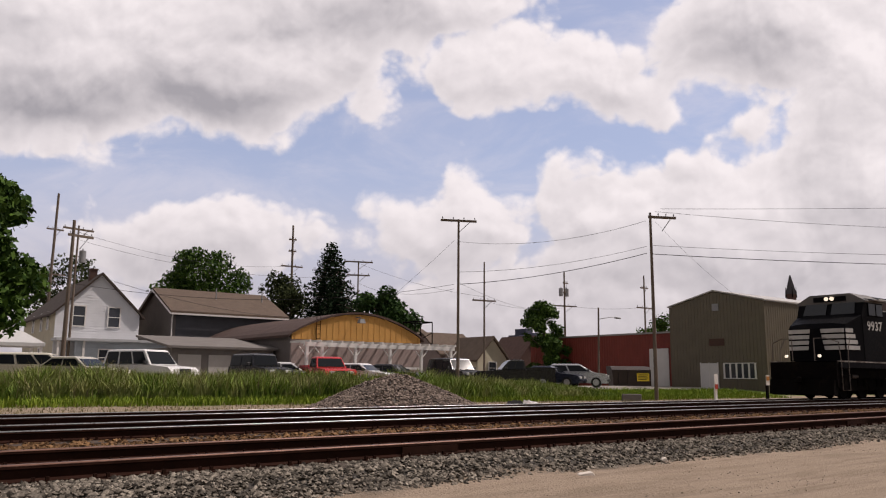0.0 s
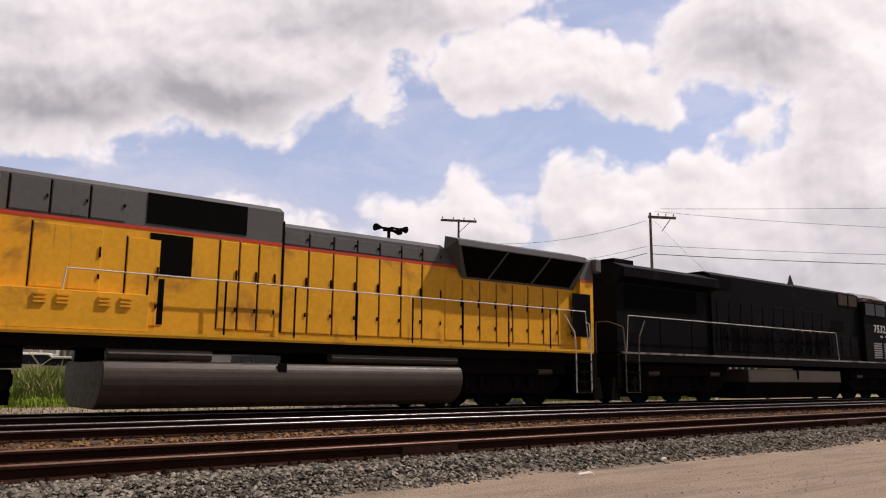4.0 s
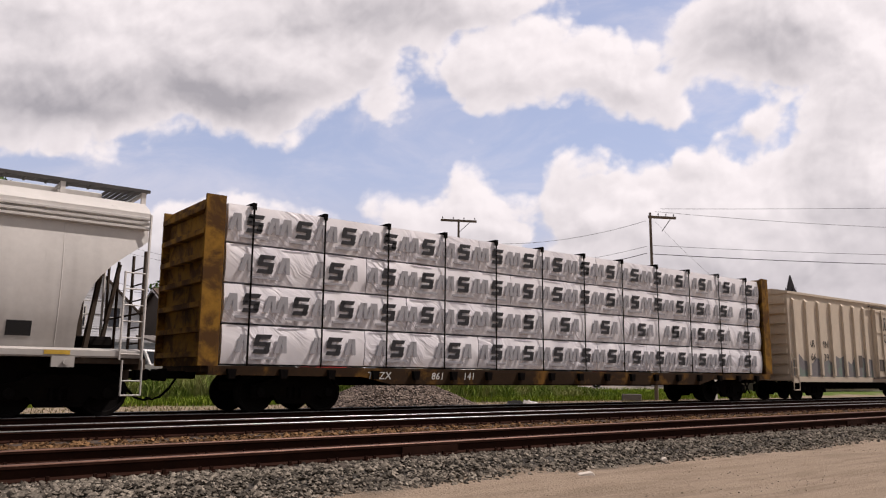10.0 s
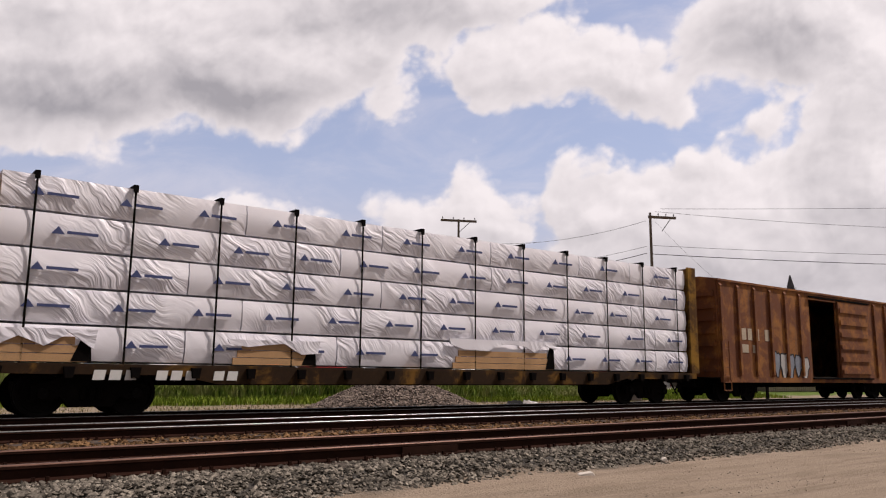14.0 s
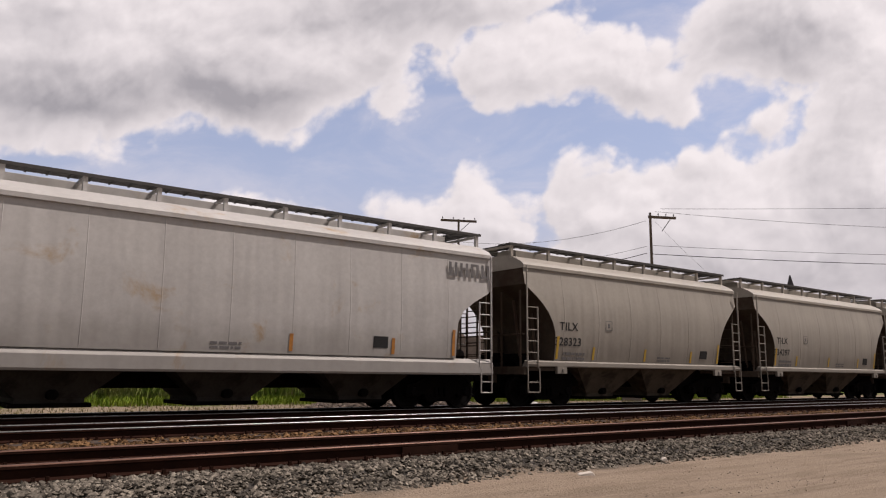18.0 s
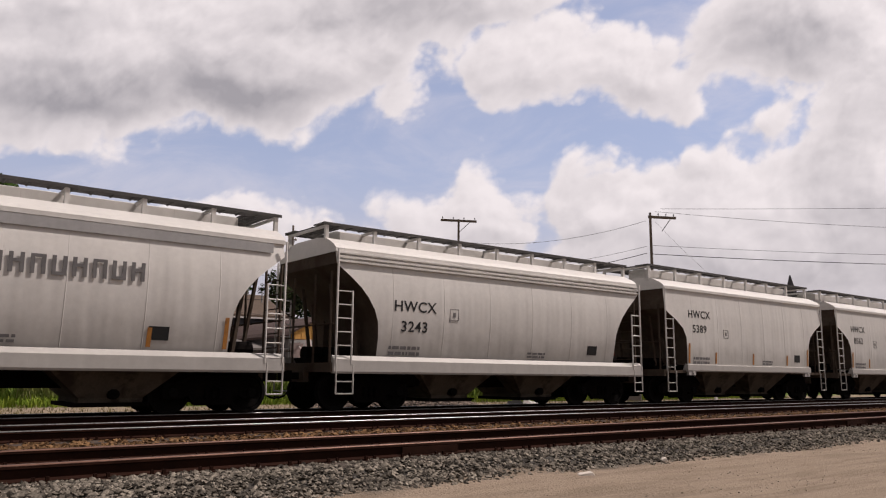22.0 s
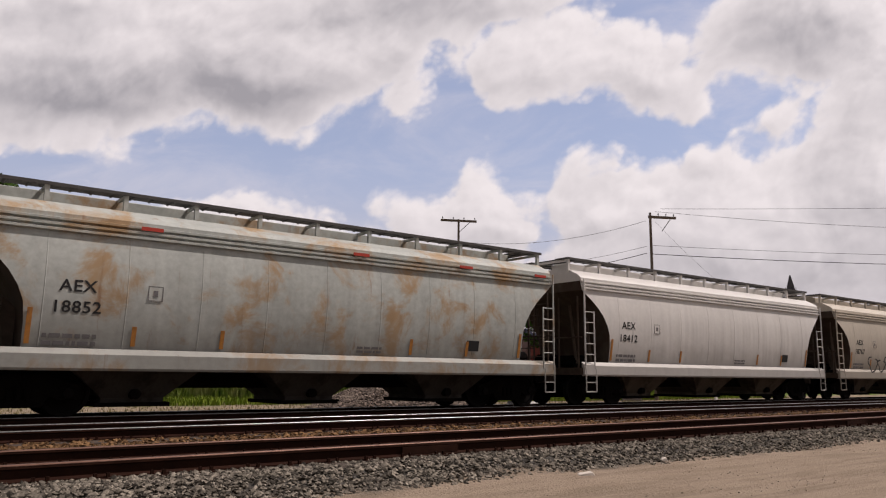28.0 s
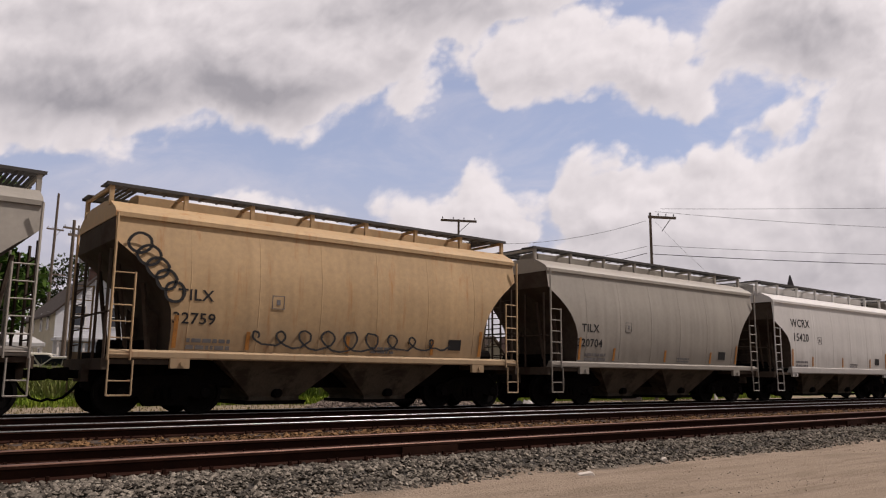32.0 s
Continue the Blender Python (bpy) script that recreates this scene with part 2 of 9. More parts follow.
def lettering(text, size, mat, parent, x, y, z, name="lettering", lean=0.0, bold=0.0, wide=1.0, label="", tip=0.0):
    """Flat raised letters on the side that faces the road (towards -Y)."""
    key = (text, size, lean, bold, wide, mat.name)
    if key not in TEXT_MESHES:
        cu = bpy.data.curves.new("letters", "FONT")
        cu.body, cu.size, cu.shear, cu.offset, cu.extrude, cu.resolution_u = text, size, lean, bold, 0.0015, 3
        cu.align_x = "CENTER"
        cu.space_character = 1.08
        ob = bpy.data.objects.new("letters", cu)
        scene.collection.objects.link(ob)
        me = bpy.data.meshes.new_from_object(ob.evaluated_get(bpy.context.evaluated_depsgraph_get()))
        bpy.data.objects.remove(ob)
        me.transform(Matrix.Diagonal((wide, 1, 1, 1)))
        me.materials.clear()
        me.materials.append(mat)
        TEXT_MESHES[key] = me
    return part(name, TEXT_MESHES[key], None, parent, label, at=pose(x, y, z, 90 + tip))

# ---- palette ----
M_STEEL = material("polished_rail_steel", (0.34, 0.33, 0.32), 0.33, 1.0, 0.1, 6)
M_RUST = material("rusted_rail_steel", (0.03, 0.013, 0.009), 0.9, 0.0, 0.25, 8, dirt=(0.02, 0.01, 0.008), dirt_amount=0.3, dirt_scale=5, bump=0.003, bump_scale=60, spec=0.05)
M_HEAD = material("dull_rail_head", (0.17, 0.09, 0.065), 0.5, 0.5, 0.2, 8)
M_TIE = material("weathered_tie_wood", (0.07, 0.05, 0.04), 0.95, 0, 0.3, 6, dirt=(0.06, 0.045, 0.035), dirt_amount=0.4, dirt_scale=6, bump=0.01, bump_scale=40, each=0.3)
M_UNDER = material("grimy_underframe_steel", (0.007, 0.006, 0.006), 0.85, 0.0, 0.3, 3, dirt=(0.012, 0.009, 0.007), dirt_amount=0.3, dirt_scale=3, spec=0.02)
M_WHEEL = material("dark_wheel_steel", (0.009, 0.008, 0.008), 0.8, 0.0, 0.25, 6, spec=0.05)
M_TREAD = material("worn_tread_steel", (0.25, 0.24, 0.23), 0.35, 0.9, 0.1, 6)
M_GRATE = material("galvanised_grating", (0.085, 0.082, 0.08), 0.6, 0.2, 0.15, 6, spec=0.2)
M_LAMP = material("headlamp_glass", (0.62, 0.62, 0.60), 0.15, 0, 0.05)
M_METAL = material("grey_galvanised_metal", (0.30, 0.30, 0.31), 0.5, 0.4, 0.12, 4)
M_BLACK = material("black_lettering_paint", (0.018, 0.018, 0.02), 0.7, 0, 0.2, 9)
M_FADED = material("faded_grey_lettering_paint", (0.17, 0.165, 0.17), 0.8, 0, 0.25, 9)
M_WHITE = material("white_lettering_paint", (0.72, 0.72, 0.70), 0.6, 0, 0.1, 9)
M_ORANGE = material("orange_reflective_strip", (0.52, 0.22, 0.05), 0.5, 0, 0.25, 9, dirt=(0.2, 0.12, 0.07), dirt_amount=0.35, dirt_scale=6)
M_YELLOWSTRIP = material("yellow_reflective_strip", (0.62, 0.40, 0.06), 0.5, 0, 0.2, 9)
# Bay paint: grime plus the shade under the car, put into the colour.
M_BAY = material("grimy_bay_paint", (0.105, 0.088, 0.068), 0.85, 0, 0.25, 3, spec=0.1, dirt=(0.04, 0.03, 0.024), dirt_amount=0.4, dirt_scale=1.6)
# Car ends: brake dust and rust, darkened further to stand for shade.
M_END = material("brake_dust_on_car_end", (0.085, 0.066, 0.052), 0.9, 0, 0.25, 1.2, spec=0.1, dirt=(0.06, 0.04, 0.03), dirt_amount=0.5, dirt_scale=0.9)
# Darker copy for deep-sill cars, with more shade put into its colour.
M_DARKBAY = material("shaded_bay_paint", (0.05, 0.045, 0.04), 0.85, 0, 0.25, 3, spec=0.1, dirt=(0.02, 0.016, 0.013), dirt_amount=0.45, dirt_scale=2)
P = {}
P["grey"] = material("light_grey_car_paint", (0.37, 0.343, 0.303), 0.55, 0, 0.10, 1.2, low_dirt_shade=0.45, streak=0.12, streak_color=(0.25, 0.23, 0.2), each=0.07, ripple=0.05)
P["tan"] = material("tan_grey_car_paint", (0.51, 0.46, 0.39), 0.6, 0, 0.10, 1.2, low_dirt_shade=0.45, streak=0.15, streak_color=(0.28, 0.24, 0.19), each=0.05, ripple=0.05)
P["white"] = material("white_car_paint", (0.68, 0.665, 0.645), 0.5, 0, 0.07, 1.2, low_dirt_shade=0.4, streak=0.1, streak_color=(0.36, 0.35, 0.34), each=0.05, ripple=0.05)
P["chalk"] = material("chalky_white_car_paint", (0.52, 0.51, 0.50), 0.6, 0, 0.10, 1.2, dirt=(0.40, 0.27, 0.14), dirt_amount=0.12, dirt_scale=0.8, low_dirt_shade=0.5, ripple=0.05)
P["cream"] = material("cream_car_paint", (0.66, 0.60, 0.51), 0.6, 0, 0.10, 1.2, dirt=(0.45, 0.26, 0.09), dirt_amount=0.38, dirt_scale=0.9, low_dirt_shade=0.5, streak=0.22, streak_color=(0.40, 0.20, 0.07), each=0.04, ripple=0.05)
P["orange"] = material("rust_stained_tan_paint", (0.52, 0.36, 0.20), 0.7, 0, 0.14, 1.2, low_dirt_shade=0.35, streak=0.5, streak_color=(0.42, 0.19, 0.06), ripple=0.05)
P["red"] = material("faded_red_oxide_paint", (0.34, 0.088, 0.062), 0.7, 0, 0.14, 1.2, low_dirt_shade=0.4, streak=0.2, streak_color=(0.25, 0.08, 0.06), ripple=0.05)
P["rusty"] = material("heavily_rusted_paint", (0.62, 0.56, 0.46), 0.75, 0, 0.15, 1.4, dirt=(0.30, 0.17, 0.09), dirt_amount=0.12, dirt_scale=0.8, streak=0.25, streak_color=(0.40, 0.18, 0.06), top_rust=(0.30, 0.095, 0.025), ripple=0.05)
P["brown"] = material("brown_rusted_hopper_paint", (0.30, 0.20, 0.13), 0.8, 0, 0.25, 1.4, dirt=(0.12, 0.055, 0.03), dirt_amount=0.7, dirt_scale=0.9, streak=0.8, streak_color=(0.10, 0.05, 0.03))
P["stained"] = material("grey_paint_with_rust_stains", (0.46, 0.49, 0.47), 0.6, 0, 0.18, 0.9, dirt=(0.38, 0.23, 0.10), dirt_amount=0.42, dirt_scale=0.9, low_dirt_shade=0.5, streak=0.3, streak_color=(0.26, 0.13, 0.06), ripple=0.05)
P["slate"] = material("dirty_slate_grey_paint", (0.40, 0.40, 0.41), 0.6, 0, 0.12, 1.2, low_dirt_shade=0.85, streak=0.2, streak_color=(0.2, 0.2, 0.2), ripple=0.05)

# ---- ground ----
TRACKS = (8.991, 13.681, 17.457)


def line_height(x, y):
    """Height of the ground in the frame of the tracks."""
    steps = ((-60, -0.45), (5.92, -0.42), (6.92, -0.36), (7.5, -0.19), (19.2, -0.19), (20.4, -0.40), (27.5, -0.40), (31, -0.04), (35, 0.18), (45, 0.18), (48, 0.03), (90, 0.06), (6000, 0.06))
    for (a, za), (b, zb) in zip(steps, steps[1:]):
        if y <= b:
            return za + (zb - za) * max(0, (y - a) / (b - a))
    return 0.06


def ground_height(x, y):
    """Height of the ground in the world."""
    p = LINE.inverted() @ Vector((x, y, 0))
    return line_height(p.x, p.y) + LINE.translation.z


def ground_material():
    m = bpy.data.materials.new("yard_ground")
    m.use_nodes = True
    n = Nodes(m.node_tree)
    bsdf = m.node_tree.nodes["Principled BSDF"]
    tc = n.add("ShaderNodeTexCoord").outputs["Object"]
    sep = n.add("ShaderNodeSeparateXYZ")
    n.put(sep.inputs[0], tc)
    y = n.math("ADD", sep.outputs[1], n.math("MULTIPLY", n.math("SUBTRACT", n.noise(tc, 0.7, 5.0), 0.5), 1.1))
    soil = n.mix(n.noise(tc, 1.3, 8.0, 0.65), (0.22, 0.165, 0.12, 1), (0.335, 0.265, 0.2, 1))
    ruts = n.noise(n.vec("MULTIPLY", tc, (0.25, 2.2, 1)), 2.0, 6.0, 0.6)
    soil = n.mix(n.ramp(ruts, 0.42, 0.66, 0.0, 0.6), soil, (0.17, 0.127, 0.09, 1))
    soil = n.mix(n.ramp(n.noise(tc, 60, 3.0), 0.62, 0.75, 0, 0.6), soil, (0.42, 0.37, 0.32, 1))
    cell = n.add("ShaderNodeTexVoronoi")
    n.put(cell.inputs["Vector"], tc)
    cell.inputs["Scale"].default_value = 19.0
    # Bed colour kept dark to stand for shadow in the gaps between stones.
    stone = n.mix(n.vec("DOT_PRODUCT", cell.outputs["Color"], (0.33, 0.33, 0.33)), (0.022, 0.02, 0.018, 1), (0.10, 0.09, 0.08, 1))
    brown = n.mix(n.noise(tc, 7, 5.0), (0.05, 0.025, 0.012, 1), (0.17, 0.095, 0.045, 1))
    inner = n.ramp(y, 9.0, 10.9)
    stone = n.mix(n.math("MULTIPLY", inner, 0.62), stone, brown)
    green = n.mix(n.noise(tc, 0.9, 8.0, 0.7), (0.05, 0.10, 0.018, 1), (0.17, 0.24, 0.045, 1))
    lot = n.mix(n.noise(tc, 0.8, 8.0, 0.7), (0.26, 0.23, 0.20, 1), (0.40, 0.37, 0.33, 1))
    col = n.mix(n.ramp(y, 6.88, 7.26), soil, stone)
    verge = n.mix(n.noise(tc, 0.6, 8.0, 0.7), (0.22, 0.16, 0.11, 1), (0.36, 0.30, 0.23, 1))
    col = n.mix(n.ramp(y, 19.3, 20.2), col, verge)
    far = n.math("ADD", y, n.math("MULTIPLY", n.noise(tc, 0.25, 3.0), 3.0))
    col = n.mix(n.ramp(far, 29.6, 30.8), col, green)
    col = n.mix(n.ramp(n.math("ADD", far, n.math("MULTIPLY", sep.outputs[0], 0.10)), 38.5, 41.0), col, lot)
    n.put(bsdf.inputs["Base Color"], col)
    bsdf.inputs["Roughness"].default_value = 0.95
    bsdf.inputs["Specular IOR Level"].default_value = 0.2
    b = n.add("ShaderNodeBump")
    b.inputs["Strength"].default_value, b.inputs["Distance"].default_value = 1.0, 0.03
    n.put(b.inputs["Height"], n.math("ADD", n.math("MULTIPLY", cell.outputs["Distance"], n.ramp(y, 6.88, 7.26, 0.15, 1.0)), n.noise(tc, 25, 5.0)))
    n.put(bsdf.inputs["Normal"], b.outputs[0])
    return m


def build_ground():
    xs = sorted(set([-4000, -1500, -500, -200, -80, -30] + [-12 + 0.9 * i for i in range(75)] + [60, 75, 95, 130, 200, 400, 900, 2000, 4500]))
    ys = sorted(set([-4000, -1200, -300, -80, -30, -12, -4, 0] + [1.5 + 0.35 * i for i in range(62)] + [24, 26, 28, 30, 33, 37, 44, 55, 70, 90, 150, 400, 1200, 4500]))
    bm = B()
    grid = []
    for y in ys:
        row = []
        for x in xs:
            z = line_height(x, y)
            if y < 6.95 and -12 < x < 60 and y > 0:
                z += 0.05 * (noise.noise((x * 0.35, y * 1.3, 0))) + 0.02 * noise.noise((x * 1.7, y * 2.3, 3))
            elif 6.95 <= y < 20.6:
                z += 0.025 * noise.noise((x * 2.1, y * 2.1, 7))
            row.append(bm.verts.new((x, y, z)))
        grid.append(row)
    for a, b in zip(grid, grid[1:]):
        for i in range(len(xs) - 1):
            bm.faces.new((a[i], a[i + 1], b[i + 1], b[i]))
    solo("ground", bm, ground_material(), "dirt road, grey ballast and grassy yard ground", "ground", kind="structure", at=LINE, smooth=True)


build_ground()


def build_sky_sheet():
    """The cloud deck ahead: it rises away from the place and falls to the horizon far off."""
    m = bpy.data.materials.new("cloud_deck")
    m.use_nodes = True
    n = Nodes(m.node_tree)
    m.node_tree.nodes.clear()
    tc = n.add("ShaderNodeTexCoord").outputs["Object"]
    g, e, o = n.add("ShaderNodeGroup"), n.add("ShaderNodeEmission"), n.add("ShaderNodeOutputMaterial")
    g.node_tree = SKY
    n.put(g.inputs[0], n.vec("NORMALIZE", tc))
    n.put(e.inputs["Color"], g.outputs[0])
    n.put(o.inputs[0], e.outputs[0])
    bm = B()
    rows = []
    azimuth = math.atan2(AHEAD.x, AHEAD.y)
    for k in range(31):
        el = radians(-0.3 + 1.35 * k)
        t = math.tan(el)
        far = 4000.0 if t < 0.222 else 216.0 / (t - 0.166)
        row = []
        for j in range(41):
            a = azimuth + radians(-52 + 104 * j / 40)
            row.append(bm.verts.new((far * math.sin(a), far * math.cos(a), far * t)))
        rows.append(row)
    for a, b in zip(rows, rows[1:]):
        for j in range(40):
            bm.faces.new((a[j], a[j + 1], b[j + 1], b[j]))
    return solo("backdrop_sky", bm, m, "blue sky with drifting white and grey cumulus clouds", "sky", kind="structure", at=Matrix.Translation(EYE))


sky_deck = build_sky_sheet()


# ---- tracks ----
def rail_outline():
    half = [(0.034, -0.004), (0.037, -0.035), (0.010, -0.052), (0.009, -0.130), (0.070, -0.150), (0.070, -0.168)]
    return [(-y, z) for y, z in half] + [(y, z) for y, z in reversed(half)]


def build_track(center, name, label, head_mat, shade):
    track = thing(name, label, "track", kind="structure", at=LINE @ pose(0, center, 0))
    x0, x1 = -25, 260
    for side in (-0.7525, 0.7525):
        bm = B()
        slab_x(bm, [(y + side, z) for y, z in rail_outline()], x0, x1)
        rail = part("rail", bm, M_RUST, track, "rusty steel rail")
        bm = B()
        slab_x(bm, [(side + q * (0.022 + 0.0155 * math.sin(radians(a))), -0.0115 + 0.0155 * math.cos(radians(a))) for q, turn in ((-1, (90, 75, 62, 52, 42, 30, 15, 0)), (1, (0, 15, 30, 42, 52, 62, 75, 90))) for a in turn], x0, x1)
        part("rail_head", bm, head_mat, rail, "worn rail head")
    rnd = random.Random(int(center * 100))
    near, plates, rest = B(), B(), B()
    box(near, -0.115, 0.115, -1.3, 1.3, -0.34, -0.172)
    tie = mesh_of("tie", near, M_TIE, bevel=0.012)
    for s in (-0.7525, 0.7525):
        box(plates, -0.10, 0.10, s - 0.17, s + 0.17, -0.172, -0.160)
        for dx in (-0.06, 0.06):
            for dy in (-0.095, 0.095):
                box(plates, dx - 0.016, dx + 0.016, s + dy - 0.016, s + dy + 0.016, -0.16, -0.115)
    fasten = mesh_of("spiked_plate", plates, M_RUST)
    i = 0
    x = -3.0
    while x < 150:
        if x < 45:
            t = part("tie", tie, None, track, at=pose(x, rnd.uniform(-0.05, 0.05), rnd.uniform(-0.01, 0.008), 0, 0, rnd.uniform(-1.5, 1.5)))
            part("spiked_plate", fasten, None, track, at=pose(x, 0, 0))
        else:
            box(rest, x - 0.11, x + 0.11, -1.3, 1.3, -0.34, -0.175)
        x += 0.52 + rnd.uniform(-0.03, 0.03)
    tagged(part("far_ties", rest, M_TIE, track), kind="stuff")
    if shade:
        bm = B()
        for s in (-0.7525,):
            for x in (6.2, 6.2 + 11.9, 6.2 + 23.8):
                for dy in (-0.03, 0.03):
                    box(bm, x - 0.45, x + 0.45, s + dy - 0.018, s + dy + 0.018, -0.135, -0.045)
        part("joint_bar", bm, M_RUST, track, "bolted rusty joint bars")
    return track


build_track(TRACKS[0], "track_near", "seldom used railway track with brown rusted rails", M_HEAD, True)
build_track(TRACKS[1], "track_middle", "railway track with polished rail heads on ballast", M_STEEL, False)
build_track(TRACKS[2], "track_far", "main railway track with polished rails under the train", M_STEEL, False)


# ---- freight car parts ----
CACHE = {}


def cached(key, maker):
    if key not in CACHE:
        CACHE[key] = maker()
    return CACHE[key]


def wheelset_mesh(r):
    bm = B()
    rod(bm, (0, -1.02, 0), (0, 1.02, 0), 0.08, 8)
    for s in (-1, 1):
        ring = lambda y, q: [(q * math.cos(2 * math.pi * i / 20), y, q * math.sin(2 * math.pi * i / 20)) for i in range(20)]
        loft(bm, [ring(s * 0.68, r + 0.025), ring(s * 0.70, r + 0.025), ring(s * 0.712, r), ring(s * 0.82, r), ring(s * 0.82, r - 0.07), ring(s * 0.78, r - 0.09), ring(s * 0.77, 0.17), ring(s * 0.84, 0.13), ring(s * 0.84, 0.09)])
        rod(bm, (0, s * 1.02, 0), (0, s * 1.12, 0), 0.10, 10)
        for k in range(3):
            a = 2.094 * k
            rod(bm, (0.05 * math.cos(a), s * 1.12, 0.05 * math.sin(a)), (0.05 * math.cos(a), s * 1.14, 0.05 * math.sin(a)), 0.018, 5)
    return mesh_of("wheelset", bm, M_WHEEL, smooth=True)


def side_frame_mesh():
    bm = B()
    prism(bm, [(-1.08, 0.34), (-1.08, 0.66), (-0.75, 0.72), (-0.45, 0.88), (0.45, 0.88), (0.75, 0.72), (1.08, 0.66), (1.08, 0.34), (0.70, 0.34), (0.55, 0.44), (0.40, 0.20), (-0.40, 0.20), (-0.55, 0.44), (-0.70, 0.34)], -0.07, 0.07)
    for x in (-0.16, 0.0, 0.16):
        rod(bm, (x, -0.09, 0.34), (x, -0.09, 0.60), 0.06, 7)
    return mesh_of("side_frame", bm, M_UNDER, bevel=0.012)


WHEELSETS = []


def truck(parent, x, base=1.73, r=0.455):
    bm = cached("bolster", lambda: bolster_mesh())
    t = part("truck", bm, None, parent, "black cast-steel truck with two wheelsets", at=pose(x, 0, 0))
    for y in (-0.99, 0.99):
        part("side_frame", cached("side_frame", side_frame_mesh), None, t, at=pose(0, y, 0))
    for dx in (-base / 2, base / 2):
        w = part("wheelset", cached(("wheelset", r), lambda: wheelset_mesh(r)), None, t, "steel wheels on an axle", at=pose(dx, 0, r))
        WHEELSETS.append((w, dx, r, parent))
    return t


def bolster_mesh():
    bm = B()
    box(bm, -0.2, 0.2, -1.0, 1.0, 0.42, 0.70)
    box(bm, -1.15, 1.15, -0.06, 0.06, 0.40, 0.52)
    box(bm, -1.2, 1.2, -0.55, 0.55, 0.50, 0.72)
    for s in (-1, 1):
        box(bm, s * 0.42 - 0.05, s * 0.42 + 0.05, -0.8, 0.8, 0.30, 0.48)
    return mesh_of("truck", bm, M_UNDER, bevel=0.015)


def coupler_mesh():
    bm = B()
    box(bm, -0.55, 0.10, -0.10, 0.10, 0.78, 0.96)
    prism(bm, [(0.10, 0.72), (0.10, 1.02), (0.38, 1.00), (0.38, 0.74)], -0.16, 0.10)
    box(bm, 0.30, 0.47, 0.04, 0.16, 0.76, 0.98)
    return mesh_of("coupler", bm, M_UNDER, bevel=0.02)


def hose_mesh():
    bm = B()
    pts = [(-0.25, -0.3, 0.80), (-0.1, -0.32, 0.55), (0.1, -0.28, 0.36), (0.3, -0.2, 0.30), (0.45, -0.1, 0.34)]
    tube(bm, pts, 0.028, 6)
    return mesh_of("air_hose", bm, M_UNDER)


def ends(parent, half):
    for s in (-1, 1):
        turn = pose(s * (half - 0.45), 0, 0, 0, 0, 0 if s > 0 else 180)
        part("coupler", cached("coupler", coupler_mesh), None, parent, "dark cast knuckle coupler", at=turn)
        part("air_hose", cached("hose", hose_mesh), None, parent, "black rubber air hose", at=turn)


def ladder_mesh(mat, z0, z1, tall, width=0.42, step=0.345, stirrup=0.45):
    """A side ladder: tall stringer at x = 0, short one inwards at x = -width, steps below."""
    bm = B()
    rod(bm, (0, 0, z0), (0, 0, tall), 0.028, 5)
    rod(bm, (-width, 0, z0), (-width, 0, z1), 0.024, 5)
    z = z0 + 0.12
    while z < z1:
        rod(bm, (0, 0, z), (-width, 0, z), 0.016, 5)
        z += step
    if stirrup:
        tube(bm, [(0.02, 0, z0), (0.02, 0, stirrup), (-width + 0.06, 0, stirrup), (-width + 0.06, 0, z0)], 0.02, 5)
        rod(bm, (0.02, 0, stirrup + 0.3), (-width + 0.06, 0, stirrup + 0.3), 0.016, 5)
    return mesh_of("ladder", bm, mat)


def rings_body(rows, sway=0.0):
    """Closed body from rows of height, half length and half width."""
    return [[(-x, -w, z), (x, -w, z), (x, w, z), (-x, w, z)] for z, x, w in rows]


def hopper_rows(e, cut, eave):
    if cut == "round":
        out = [(1.38, 1.22, 1.44), (1.6, 1.215, 1.485), (1.9, 1.21, 1.535), (2.3, 1.17, 1.58), (2.6, 1.06, 1.60), (2.9, 0.88, 1.605), (3.15, 0.67, 1.597), (3.4, 0.40, 1.575), (3.62, 0.13, 1.545), (3.74, 0.0, 1.525), (eave, 0.0, 1.44)]
    elif cut == "straight":
        out = [(1.40, 1.20, 1.56), (1.9, 1.19, 1.59), (2.40, 1.15, 1.60), (2.72, 0.98, 1.60), (3.0, 0.62, 1.60), (3.30, 0.10, 1.595), (3.40, 0.0, 1.59), (eave, 0.0, 1.54)]
    else:
        out = [(1.50, 2.05, 1.52), (1.6, 2.0, 1.55), (2.45, 1.25, 1.55), (3.1, 0.55, 1.55), (3.72, 0.0, 1.55), (eave, 0.0, 1.55)]
    return [(z, e - c, w) for z, c, w in out]


def hopper_body(e, cut, eave, mat, ribs):
    bm = B()
    rows = hopper_rows(e, cut, eave)
    loft(bm, rings_body(rows))
    # shallow upright weld seams on the side sheets
    count = max(5, round(2 * e / 1.55))
    if not ribs:
        for s in (-1, 1):
            for k in range(1, count):
                x = -e + 2 * e * k / count
                good = [(z, w) for z, lim, w in rows if abs(x) < lim - 0.05]
                for (za, wa), (zb, wb) in zip(good, good[1:]):
                    loft(bm, [[(x - 0.010, s * wa, za), (x, s * (wa + 0.005), za), (x + 0.010, s * wa, za)], [(x - 0.010, s * wb, zb), (x, s * (wb + 0.005), zb), (x + 0.010, s * wb, zb)]], cap=False)
    # End-facing sheets take the colour that holds both dust and painted shade.
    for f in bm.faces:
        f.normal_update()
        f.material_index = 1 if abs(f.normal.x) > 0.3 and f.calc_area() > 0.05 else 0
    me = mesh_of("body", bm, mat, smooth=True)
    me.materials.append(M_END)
    return me


